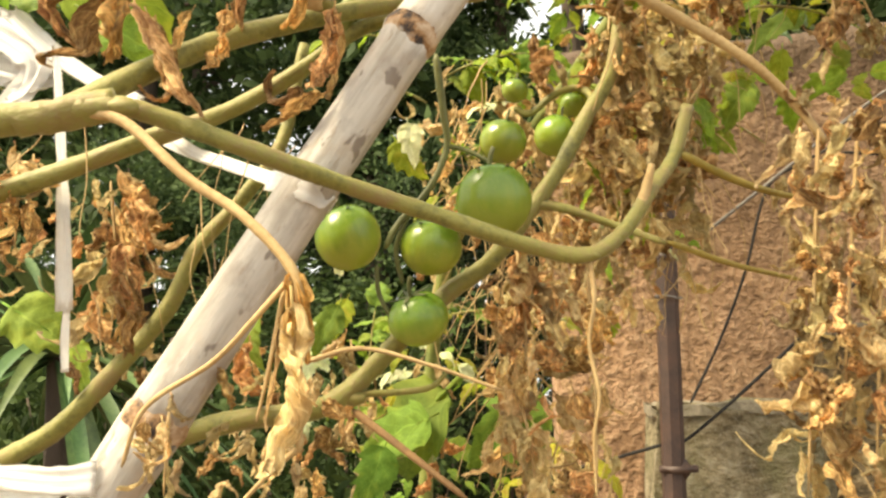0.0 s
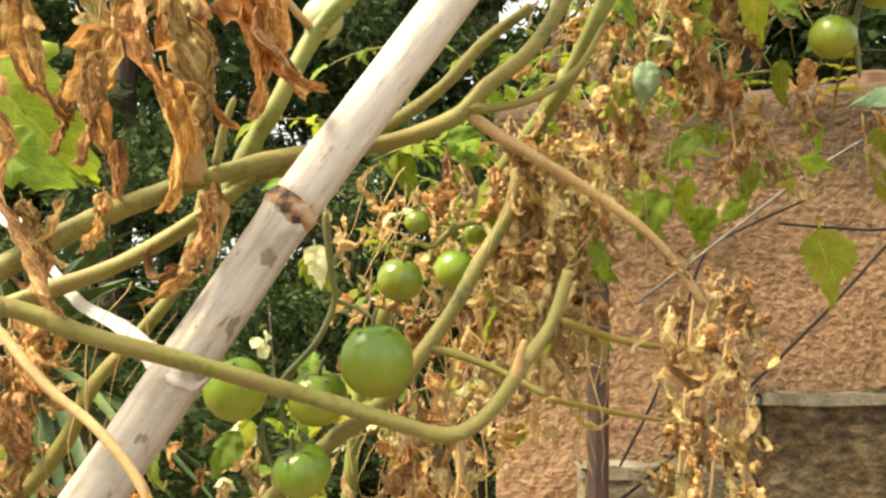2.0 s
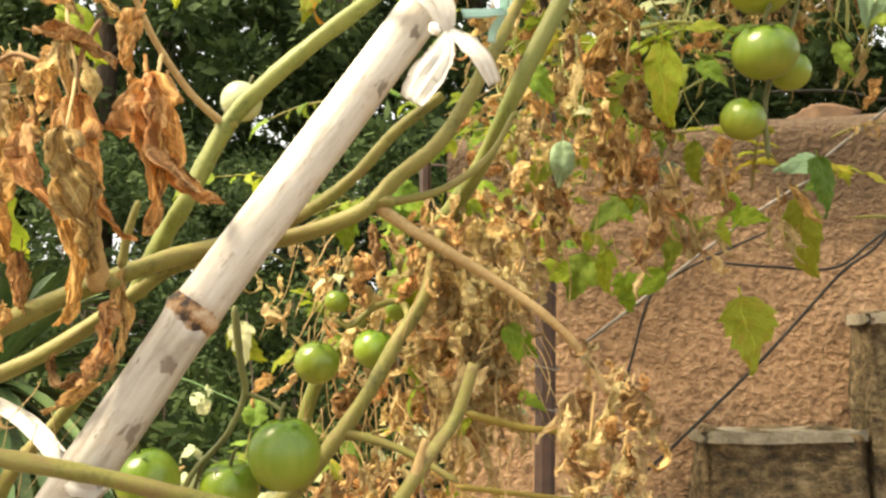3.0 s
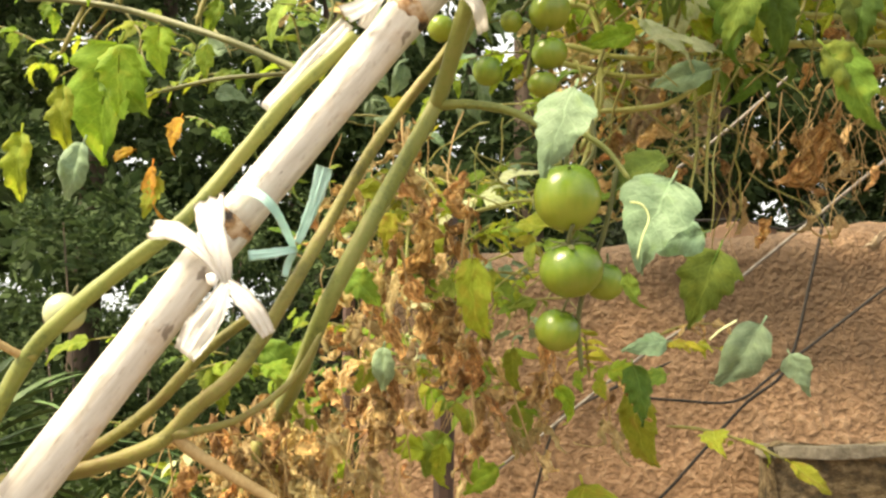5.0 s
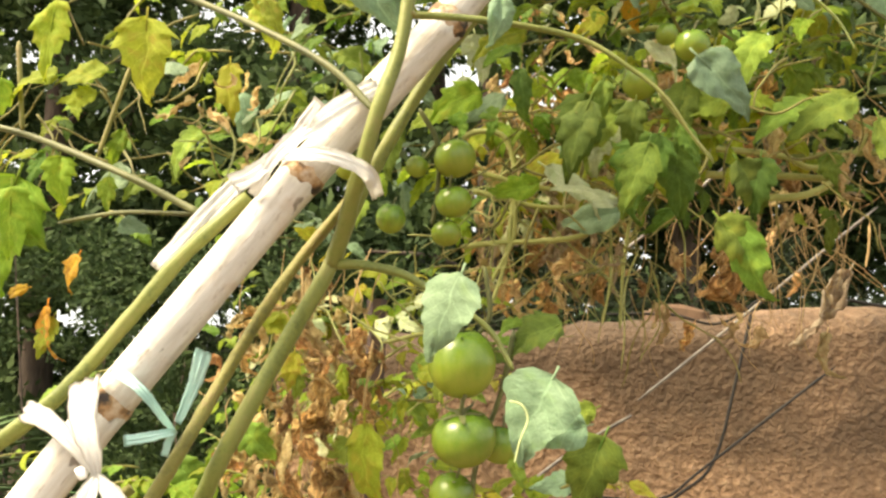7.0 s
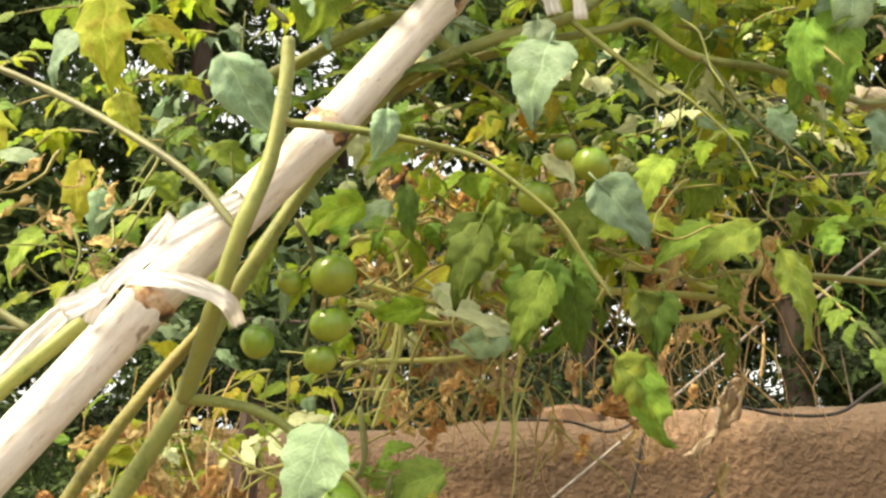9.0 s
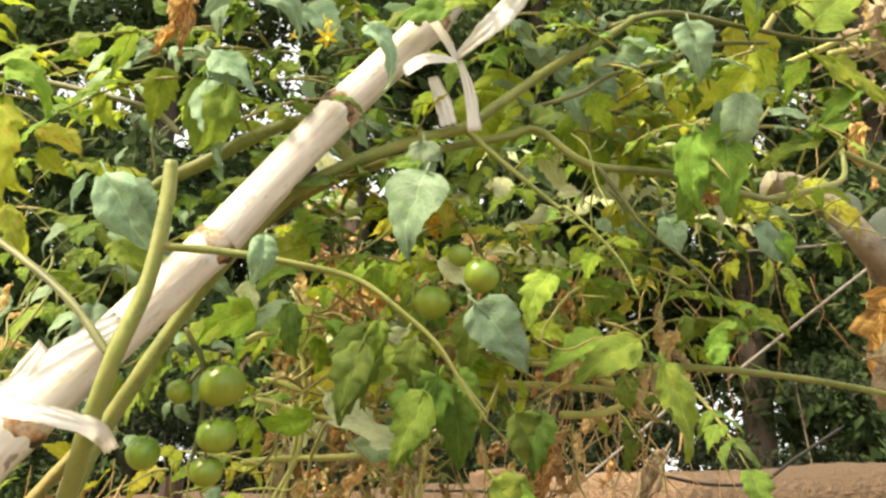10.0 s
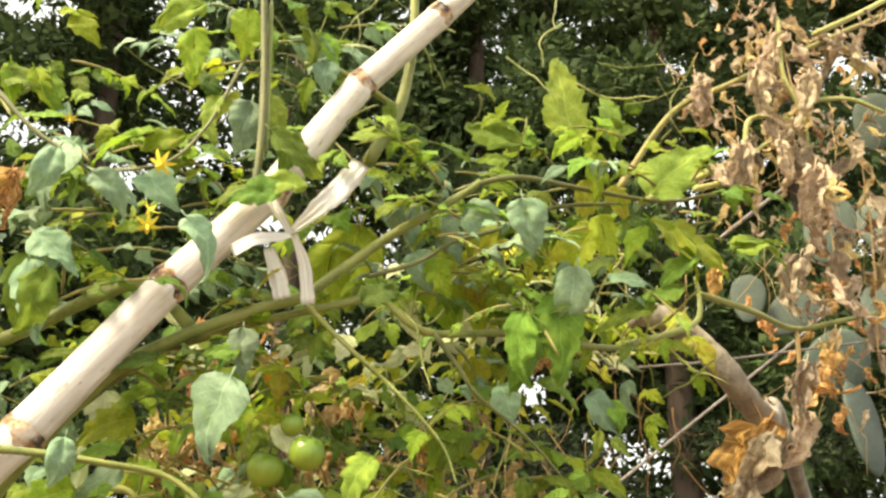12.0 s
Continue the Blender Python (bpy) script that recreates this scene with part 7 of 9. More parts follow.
leaf(DRY, 'papery', (0.081, 0.500, 1.401), (0.081, 0.000, -0.997), 0.0336, (0.18, -0.9, 0.55), 3, 'dry_leaf', wide=0.85)
leaf(DRY, 'papery', (0.089, 0.520, 1.479), (-0.043, 0.000, -0.999), 0.0433, (-0.25, -0.9, 0.62), 5, 'dry_leaf', wide=0.85)
leaf(DRY, 'curled', (0.093, 0.510, 1.443), (-0.097, 0.000, -0.995), 0.0315, (-0.16, -0.9, 0.66), 2, 'dry_leaf', wide=0.85)
leaf(DRY, 'papery', (0.060, 0.520, 1.465), (0.033, 0.000, -0.999), 0.0396, (-0.12, -0.9, 0.36), 4, 'dry_leaf', wide=0.85)
leaf(DRY, 'papery', (0.103, 0.500, 1.505), (-0.012, 0.000, -1.000), 0.0387, (0.13, -0.9, 0.16), 0, 'dry_leaf', wide=0.85)
leaf(DRY, 'papery', (0.066, 0.540, 1.504), (-0.090, 0.000, -0.996), 0.0417, (-0.05, -0.9, 0.36), 2, 'dry_leaf', wide=0.85)
leaf(DRY, 'papery', (0.052, 0.520, 1.400), (-0.001, 0.000, -1.000), 0.0420, (-0.17, -0.9, 0.29), 5, 'dry_leaf', wide=0.85)
stem(SHOOT, 'stem', [(0.512, 0.500, 2.072), (0.559, 0.500, 2.087), (0.624, 0.510, 2.085), (0.684, 0.520, 2.085), (0.738, 0.530, 2.099)], 0.0024, 0.0013, STEM_DARK)
# Its whiteness is strong light painted as leaf colour.
leaf(BACK_VINE, 'pale', (0.321, 0.520, 1.810), (0.838, 0.000, -0.546), 0.0535, (-0.3, -0.6, 0.8), 0, label='white leaf turned up, glare painted into its colour')
leaf(FAR_DRY, 'faded', (0.687, 0.900, 1.792), (-0.559, 0.000, -0.829), 0.1013, (-0.3, -0.8, 0.4), 2, 'dry_leaf', wide=0.75)
stem(FAR_DRY, 'petiole', [(0.695, 0.860, 1.837), (0.692, 0.860, 1.813), (0.687, 0.860, 1.790)], 0.0014, 0.0011, STEM_DRY)
# Another overexposed leaf; the brightness comes from its pale colour.
leaf(BACK_VINE, 'pale', (0.366, 0.500, 1.778), (-0.894, 0.000, 0.447), 0.0459, (-0.3, -0.5, 0.9), 0, wide=0.88)
leaf(BACK_VINE, 'lime', (0.428, 0.550, 2.043), (-0.110, 0.000, -0.994), 0.0685, (0, -0.9, 0.5), 2, wide=1.04)
leaf(BACK_VINE, 'lime', (0.512, 0.580, 2.046), (0.217, 0.000, -0.976), 0.0697, (-0.2, -0.9, 0.6), 4, wide=1.04)
leaf(BACK_VINE, 'lime', (0.554, 0.580, 2.036), (-0.089, 0.000, -0.996), 0.0607, (0.2, -0.9, 0.5), 0, wide=0.88)
leaf(SHOOT, 'lime', (0.623, 0.500, 2.062), (0.248, 0.000, -0.969), 0.0479, (-0.2, -0.6, 0.9), 2, wide=0.96)
leaf(SHOOT, 'lime', (0.664, 0.500, 2.061), (0.818, 0.000, -0.575), 0.0620, (-0.2, -0.6, 0.9), 4, wide=0.96)
leaf(SHOOT, 'lime', (0.659, 0.500, 2.056), (-0.581, 0.000, -0.814), 0.0372, (-0.3, -0.6, 0.9), 0, wide=0.88)
leaf(SHOOT, 'green', (0.732, 0.500, 2.047), (0.983, 0.000, 0.183), 0.0472, (0, -0.5, 0.9), 2, wide=0.72)
leaf(SHOOT, 'green', (0.698, 0.500, 2.036), (-0.809, 0.000, -0.588), 0.0441, (0, -0.7, 0.8), 4, wide=0.72)
leaf(SHOOT, 'green', (0.687, 0.500, 2.009), (-0.938, 0.000, -0.347), 0.0622, (0, -0.6, 0.9), 0, wide=0.64)
leaf(SHOOT, 'green', (0.664, 0.500, 1.994), (-0.949, 0.000, -0.316), 0.0512, (0, -0.6, 0.9), 2, wide=0.64)
leaf(SHOOT, 'blue', (0.629, 0.500, 2.010), (0.986, 0.000, 0.164), 0.0394, (0, -0.6, 0.9), 4, wide=0.72)
leaf(SHOOT, 'dark', (0.563, 0.480, 1.976), (-0.174, 0.000, -0.985), 0.0559, (0.2, -0.9, 0.3), 0, wide=1.04)
leaf(SHOOT, 'green', (0.582, 0.480, 1.993), (0.068, 0.000, -0.998), 0.0639, (-0.3, -0.9, 0.4), 2, wide=1.04)
leaf(SHOOT, 'blue', (0.608, 0.500, 1.926), (0.733, 0.000, -0.680), 0.0413, (-0.2, -0.9, 0.6), 4, wide=0.72)
leaf(SHOOT, 'green', (0.616, 0.500, 1.903), (-0.147, 0.000, -0.989), 0.0295, (0, -0.9, 0.4), 3, wide=0.64)
leaf(SHOOT, 'green', (0.624, 0.500, 1.896), (0.848, 0.000, -0.530), 0.0204, (0, -0.9, 0.5), 4, wide=0.72)
leaf(SHOOT, 'blue', (0.262, 0.440, 2.060), (-0.494, 0.000, -0.870), 0.0459, (-0.3, -0.8, 0.6), 4, wide=1.12)
leaf(SHOOT, 'blue', (0.274, 0.440, 2.042), (0.916, 0.000, -0.401), 0.0377, (0, -0.7, 0.8), 0, wide=1.12)
leaf(SHOOT, 'blue', (0.248, 0.440, 2.002), (0.827, 0.000, -0.562), 0.0365, (-0.2, -0.8, 0.7), 2, wide=1.12)
leaf(SHOOT, 'lime', (0.304, 0.460, 2.083), (-0.928, 0.000, -0.371), 0.0465, (0, -0.6, 0.8), 4, wide=0.56)
leaf(SHOOT, 'green', (0.369, 0.470, 2.178), (0.190, 0.000, -0.982), 0.0341, (-0.2, -0.9, 0.4), 0, wide=0.88)
leaf(SHOOT, 'green', (0.324, 0.470, 2.163), (0.032, 0.000, -0.999), 0.0335, (-0.2, -0.9, 0.4), 2, wide=0.96)
leaf(SHOOT, 'lime', (0.212, 0.500, 2.141), (0.459, 0.000, -0.888), 0.0353, (-0.2, -0.9, 0.4), 4, wide=0.64)
leaf(SHOOT, 'lime', (0.196, 0.500, 2.144), (0.169, 0.000, -0.986), 0.0384, (0.2, -0.9, 0.4), 0, wide=0.64)
leaf(SHOOT, 'green', (0.377, 0.470, 2.121), (0.282, 0.000, -0.959), 0.0383, (0.2, -0.9, 0.4), 2, wide=0.96)
leaf(SHOOT, 'lime', (0.354, 0.470, 2.122), (-0.509, 0.000, -0.861), 0.0276, (-0.2, -0.9, 0.5), 2, wide=0.96)
leaf(SHOOT, 'dark', (0.394, 0.460, 2.092), (-0.145, 0.000, -0.989), 0.0371, (0, -0.9, 0.4), 0, wide=0.88)
leaf(SHOOT, 'dark', (0.368, 0.450, 2.045), (-0.854, 0.000, -0.520), 0.0291, (0, -0.7, 0.8), 4, wide=0.88)
leaf(SHOOT, 'lime', (0.405, 0.500, 2.191), (-0.069, 0.000, -0.998), 0.0314, (0, -0.9, 0.4), 5, wide=0.80)
leaf(SHOOT, 'pale', (0.428, 0.520, 2.196), (0.993, 0.000, 0.115), 0.0283, (0, -0.6, 0.9), 0, wide=0.64)
leaf(SHOOT, 'lime', (0.403, 0.500, 2.153), (-0.280, 0.000, -0.960), 0.0270, (0, -0.9, 0.4), 1, wide=0.80)
leaf(SHOOT, 'blue', (0.203, 0.440, 1.915), (0.608, 0.000, -0.794), 0.0408, (-0.3, -0.8, 0.5), 4, wide=0.96)
leaf(SHOOT, 'yellow', (0.121, 0.460, 1.969), (0.107, 0.000, -0.994), 0.0608, (-0.2, -0.9, 0.4), 0, wide=1.04)
leaf(SHOOT, 'blue', (0.245, 0.450, 1.988), (0.192, 0.000, -0.981), 0.0506, (-0.3, -0.9, 0.3), 2, wide=0.88)
leaf(SHOOT, 'yellow', (0.147, 0.460, 1.956), (0.923, 0.000, -0.385), 0.0281, (0, -0.8, 0.6), 5, wide=0.96)
leaf(SHOOT, 'yellow', (0.140, 0.450, 1.903), (0.419, 0.000, -0.908), 0.0309, (0, -0.9, 0.5), 0, wide=0.80)
leaf(SHOOT, 'blue', (0.158, 0.500, 1.907), (-0.845, 0.000, -0.534), 0.0243, (0, -0.7, 0.8), 1, wide=1.04)
leaf(BACK_VINE, 'blue', (0.134, 0.560, 1.882), (-0.868, 0.000, -0.496), 0.0261, (0, -0.7, 0.8), 2, wide=1.04)
leaf(BACK_VINE, 'blue', (0.110, 0.560, 1.866), (-0.949, 0.000, -0.316), 0.0273, (0, -0.7, 0.8), 3, wide=1.04)
leaf(BACK_VINE, 'blue', (0.098, 0.560, 1.881), (0.000, 0.000, -1.000), 0.0378, (0, -0.8, 0.7), 2, wide=0.96)
leaf(BACK_VINE, 'blue', (0.005, 0.580, 1.823), (-0.949, 0.000, -0.316), 0.0444, (0, -0.7, 0.8), 4, wide=1.04)
leaf(BACK_VINE, 'blue', (0.045, 0.580, 1.906), (-0.957, 0.000, 0.290), 0.0372, (0, -0.7, 0.8), 0, wide=0.96)
leaf(SHOOT, 'lime', (-0.006, 0.470, 1.914), (-0.155, 0.000, -0.988), 0.0558, (-0.2, -0.9, 0.4), 2, wide=0.96)
leaf(SHOOT, 'yellow', (0.056, 0.470, 1.901), (-0.018, 0.000, -1.000), 0.0594, (0.2, -0.9, 0.4), 4, wide=0.96)
leaf(BACK_VINE, 'pale', (0.273, 0.560, 1.926), (0.217, 0.000, -0.976), 0.0398, (0, -0.8, 0.6), 0, wide=1.20)
leaf(SHOOT, 'lime', (-0.031, 0.480, 1.789), (0.000, 0.000, -1.000), 0.0486, (0, -0.9, 0.4), 2, wide=1.12)
leaf(BACK_VINE, 'pale', (0.154, 0.600, 1.715), (0.614, 0.000, -0.789), 0.0246, (0, -0.7, 0.8), 5, wide=0.80)
# ---- leaf masses ----
leaf_spray(BACK_VINE, ['lime', 'green', 'lime', 'pale'], (0.083, 0.520, 1.539), (0.184, 0.680, 1.746), 44, (0.014, 0.03), 128, 0.5)
leaf_spray(BACK_VINE, ['lime', 'green', 'pale'], (-0.040, 0.550, 1.404), (0.090, 0.700, 1.542), 34, (0.014, 0.03), 129, 0.5)
leaf_spray(BACK_VINE, ['lime', 'pale', 'lime', 'green'], (0.256, 0.620, 1.757), (0.450, 0.750, 1.977), 44, (0.02, 0.04), 130, 0.5)
leaf_spray(SHOOT, ['green', 'dark', 'lime', 'blue'], (0.303, 0.450, 2.039), (0.402, 0.600, 2.269), 60, (0.018, 0.038), 131, 0.5)
leaf_spray(SHOOT, ['green', 'blue', 'lime', 'dark'], (0.201, 0.450, 1.934), (0.275, 0.600, 2.181), 55, (0.018, 0.04), 132, 0.5)
leaf_spray(SHOOT, ['green', 'lime', 'dark', 'blue', 'green'], (0.435, 0.470, 1.984), (0.743, 0.620, 2.128), 80, (0.016, 0.036), 133, 0.5)
leaf_spray(SHOOT, ['green', 'dark', 'lime', 'blue', 'yellow'], (0.355, 0.480, 1.856), (0.630, 0.680, 2.002), 80, (0.018, 0.04), 134, 0.5)
leaf_spray(BACK_VINE, ['lime', 'pale', 'yellow', 'lime'], (0.425, 0.620, 1.979), (0.758, 0.800, 2.135), 55, (0.022, 0.05), 135, 0.5)
leaf_spray(BACK_VINE, ['blue', 'green', 'lime', 'blue'], (0.033, 0.560, 1.816), (0.198, 0.750, 1.999), 60, (0.02, 0.045), 136, 0.5)
leaf_spray(BACK_VINE, ['lime', 'yellow', 'green', 'blue'], (0.021, 0.550, 1.980), (0.193, 0.720, 2.139), 50, (0.02, 0.045), 137, 0.5)
leaf_spray(SHOOT, ['dark', 'green', 'lime', 'green'], (0.303, 0.460, 1.803), (0.590, 0.600, 1.995), 70, (0.018, 0.036), 138, 0.5)
leaf_spray(SHOOT, ['green', 'dark', 'green', 'lime'], (0.286, 0.500, 1.812), (0.546, 0.620, 1.924), 40, (0.02, 0.04), 139, 0.5)
leaf_spray(BACK_VINE, ['lime', 'yellow', 'green', 'pale', 'blue'], (0.115, 0.620, 1.586), (0.280, 0.850, 1.823), 70, (0.015, 0.035), 140, 0.5)
leaf_spray(BACK_VINE, ['green', 'lime', 'blue'], (-0.196, 0.600, 1.840), (0.047, 0.800, 2.017), 40, (0.02, 0.04), 141, 0.5)
leaf_spray(BACK_VINE, ['lime', 'green', 'pale', 'yellow'], (-0.173, 0.600, 1.247), (-0.007, 0.850, 1.395), 45, (0.02, 0.04), 142, 0.5)
leaf_spray(BACK_VINE, ['green', 'lime'], (-0.048, 0.700, 1.571), (0.095, 0.950, 1.721), 35, (0.02, 0.04), 143, 0.5)
leaf_spray(BACK_VINE, ['green', 'lime', 'yellow'], (0.175, 0.660, 1.537), (0.346, 0.850, 1.680), 28, (0.025, 0.045), 144, 0.5)
leaf_spray(VINE, ['yellow', 'straw', 'lime', 'straw'], (0.202, 0.500, 1.523), (0.344, 0.650, 1.596), 18, (0.015, 0.03), 145, 0.5)
leaf_spray(BACK_VINE, ['lime', 'green'], (-0.084, 0.600, 1.439), (0.023, 0.800, 1.607), 25, (0.02, 0.04), 146, 0.5)
leaf_spray(BACK_VINE, ['lime', 'green'], (-0.430, 0.550, 1.534), (-0.296, 0.700, 1.614), 10, (0.03, 0.05), 147, 0.5)
leaf_spray(DRY, ['straw', 'brown', 'straw', 'lime'], (0.056, 0.460, 1.429), (0.110, 0.570, 1.552), 36, (0.016, 0.034), 148, 1, 'dry_leaf')
leaf_spray(DRY, ['straw', 'brown', 'straw', 'brown'], (0.135, 0.400, 1.266), (0.183, 0.460, 1.452), 50, (0.012, 0.028), 149, 1.2, 'dry_leaf')
leaf_spray(DRY, ['straw', 'straw', 'brown'], (-0.016, 0.460, 1.245), (0.050, 0.620, 1.398), 40, (0.016, 0.034), 150, 1.2, 'dry_leaf')
leaf_spray(DRY, ['straw', 'straw', 'brown'], (-0.137, 0.500, 1.229), (-0.045, 0.650, 1.331), 25, (0.016, 0.03), 151, 1, 'dry_leaf')
leaf_spray(VINE, ['straw', 'brown', 'straw'], (-0.235, 0.420, 1.323), (-0.210, 0.500, 1.423), 12, (0.016, 0.03), 152, 1.2, 'dry_leaf')
leaf_spray(VINE, ['brown'], (-0.261, 0.380, 1.383), (-0.244, 0.420, 1.433), 8, (0.012, 0.025), 153, 1, 'dry_leaf')
leaf_spray(VINE, ['straw', 'straw', 'brown'], (-0.134, 0.360, 1.256), (-0.095, 0.430, 1.317), 14, (0.012, 0.025), 154, 1, 'dry_leaf')
leaf_spray(BACK_VINE, ['straw', 'brown', 'straw'], (-0.068, 0.550, 1.420), (0.091, 0.800, 1.542), 55, (0.016, 0.034), 155, 1, 'dry_leaf')
leaf_spray(DRY, ['straw', 'straw', 'brown', 'lime'], (0.042, 0.500, 1.353), (0.098, 0.630, 1.556), 45, (0.016, 0.036), 156, 1.2, 'dry_leaf')
leaf_spray(BACK_VINE, ['straw', 'brown', 'straw'], (0.025, 0.550, 1.369), (0.119, 0.800, 1.532), 50, (0.016, 0.034), 157, 1, 'dry_leaf')
leaf_spray(DRY, ['brown'], (0.170, 0.480, 1.573), (0.210, 0.550, 1.695), 16, (0.014, 0.03), 158, 1, 'dry_leaf')
leaf_spray(DRY, ['straw', 'brown', 'straw'], (0.204, 0.520, 1.522), (0.261, 0.600, 1.594), 14, (0.014, 0.028), 159, 1, 'dry_leaf')
leaf_spray(BACK_VINE, ['straw', 'straw', 'brown'], (0.085, 0.520, 1.530), (0.174, 0.700, 1.740), 36, (0.016, 0.034), 160, 1, 'dry_leaf')
leaf_spray(FAR_DRY, ['straw', 'brown', 'straw'], (0.295, 0.650, 1.838), (0.395, 0.780, 1.983), 30, (0.02, 0.036), 161, 1, 'dry_leaf')
leaf_spray(FAR_DRY, ['straw', 'straw', 'brown'], (0.449, 0.680, 1.719), (0.601, 0.850, 1.868), 24, (0.018, 0.036), 162, 1.2, 'dry_leaf')
leaf_spray(BACK_VINE, ['straw'], (0.078, 0.480, 1.798), (0.126, 0.550, 1.881), 14, (0.014, 0.03), 163, 0.6, 'dry_leaf')
leaf_spray(FAR_DRY, ['straw', 'straw', 'brown'], (0.278, 0.650, 1.741), (0.399, 0.800, 1.909), 36, (0.02, 0.036), 164, 1.2, 'dry_leaf')
leaf_spray(FAR_DRY, ['straw'], (0.506, 0.650, 1.808), (0.647, 0.780, 1.944), 22, (0.018, 0.036), 165, 1.2, 'dry_leaf')
leaf_spray(FAR_DRY, ['bleached', 'bleached', 'straw'], (0.825, 0.660, 2.163), (1.134, 0.820, 2.474), 70, (0.016, 0.04), 166, 1, 'dry_leaf')
leaf_spray(FAR_DRY, ['bleached', 'brown'], (0.923, 0.680, 1.961), (1.104, 0.850, 2.193), 30, (0.018, 0.04), 167, 1.2, 'dry_leaf')
tangle(DRY, (0.051, 0.460, 1.395), (0.130, 0.580, 1.545), 34, (0.04, 0.12), (0.0003, 0.0008), STEM_DRY, 168, 1.1)
tangle(DRY, (0.136, 0.400, 1.271), (0.183, 0.460, 1.452), 14, (0.03, 0.08), (0.0002, 0.0005), STEM_DRY, 169, 1.1)
tangle(DRY, (-0.016, 0.460, 1.239), (0.053, 0.620, 1.398), 50, (0.04, 0.12), (0.0003, 0.0008), STEM_DRY, 170, 1.1)
tangle(BACK_VINE, (-0.062, 0.550, 1.394), (0.136, 0.750, 1.551), 90, (0.04, 0.12), (0.0003, 0.0008), STEM_DRY, 171, 1.1)
tangle(BACK_VINE, (0.076, 0.550, 1.535), (0.199, 0.750, 1.773), 80, (0.04, 0.12), (0.0003, 0.0008), STEM_DRY, 172, 1.1)
tangle(FAR_DRY, (0.297, 0.700, 1.734), (0.620, 0.850, 2.010), 45, (0.04, 0.12), (0.0003, 0.0008), STEM_DRY, 173, 1.1)
tangle(FAR_DRY, (0.275, 0.660, 1.790), (0.696, 0.850, 1.968), 60, (0.04, 0.12), (0.0003, 0.0008), STEM_DRY, 174, 1.1)
tangle(FAR_DRY, (0.813, 0.660, 1.933), (1.147, 0.850, 2.486), 55, (0.04, 0.12), (0.0003, 0.0008), STEM_DRY, 175, 1.1)
tangle(VINE, (-0.246, 0.370, 1.343), (-0.095, 0.420, 1.439), 20, (0.03, 0.08), (0.0002, 0.0005), STEM_DRY, 176, 1.1)
tangle(BACK_VINE, (0.271, 0.600, 1.724), (0.427, 0.750, 1.928), 26, (0.06, 0.14), (0.0006, 0.0013), STEM, 177, 0.5, 'stalk_tangle')
tangle(SHOOT, (0.311, 0.460, 1.861), (0.745, 0.600, 2.285), 60, (0.04, 0.09), (0.0006, 0.0012), STEM_GREEN, 178, 0.2, 'stalk_tangle')
tangle(SHOOT, (0.063, 0.500, 1.822), (0.204, 0.650, 2.082), 34, (0.04, 0.09), (0.0006, 0.0012), STEM_GREEN, 179, 0.2, 'stalk_tangle')
tangle(BACK_VINE, (-0.151, 0.550, 1.805), (0.067, 0.700, 1.941), 25, (0.04, 0.09), (0.0008, 0.0016), STEM, 180, 0.2, 'stalk_tangle')
tangle(SHOOT, (0.284, 0.500, 1.782), (0.538, 0.600, 1.891), 35, (0.04, 0.09), (0.0008, 0.0016), STEM, 181, 0.2, 'stalk_tangle')
stem(FAR_DRY, 'branch', [(0.719, 0.700, 2.165), (0.788, 0.700, 2.262), (0.858, 0.700, 2.304), (0.968, 0.720, 2.371), (1.132, 0.740, 2.466)], 0.0036, 0.0030, STEM)
stem(FAR_DRY, 'branch', [(0.743, 0.700, 2.155), (0.856, 0.700, 2.215), (0.881, 0.700, 2.265), (0.942, 0.700, 2.267)], 0.0036, 0.0026, STEM_PALE)
stem(FAR_DRY, 'branch', [(0.927, 0.700, 2.399), (0.925, 0.700, 2.325), (0.943, 0.700, 2.278), (0.944, 0.700, 2.230)], 0.0031, 0.0023, STEM_PALE)
stem(FAR_DRY, 'branch', [(0.945, 0.700, 2.292), (1.002, 0.700, 2.301), (1.048, 0.700, 2.288)], 0.0026, 0.0023, STEM_PALE)
stem(FAR_DRY, 'branch', [(0.796, 0.680, 2.167), (0.847, 0.690, 2.185), (0.861, 0.690, 2.192)], 0.0035, 0.0030, STEM_PALE)
stem(FAR_DRY, 'branch', [(0.898, 0.700, 2.239), (0.855, 0.690, 2.198), (0.869, 0.690, 2.148)], 0.0023, 0.0015, STEM_PALE)
stem(FAR_DRY, 'branch', [(0.971, 0.700, 2.381), (1.050, 0.710, 2.428), (1.119, 0.720, 2.475)], 0.0036, 0.0032, STEM_PALE)
leaf_filler(SHOOT, ['green', 'blue', 'dark', 'green', 'blue'], (0.280, 0.470, 2.030), (0.421, 0.640, 2.293), 120, (0.014, 0.03), 182, 0.5)
leaf_filler(SHOOT, ['green', 'lime', 'dark', 'blue'], (0.182, 0.480, 1.921), (0.269, 0.660, 2.218), 80, (0.014, 0.032), 183, 0.5)
leaf_filler(SHOOT, ['green', 'blue', 'dark', 'green', 'lime'], (0.420, 0.490, 1.982), (0.760, 0.660, 2.147), 190, (0.014, 0.031), 184, 0.5)
leaf_spray(SHOOT, ['green', 'blue', 'green'], (0.416, 0.450, 1.989), (0.739, 0.550, 2.124), 70, (0.018, 0.036), 185, 0.5)
leaf_spray(SHOOT, ['blue', 'green'], (0.470, 0.450, 1.972), (0.719, 0.520, 2.092), 50, (0.008, 0.016), 186, 0.5)
leaf_spray(SHOOT, ['blue', 'green', 'blue'], (0.221, 0.450, 1.935), (0.353, 0.560, 2.109), 60, (0.018, 0.036), 187, 0.5)
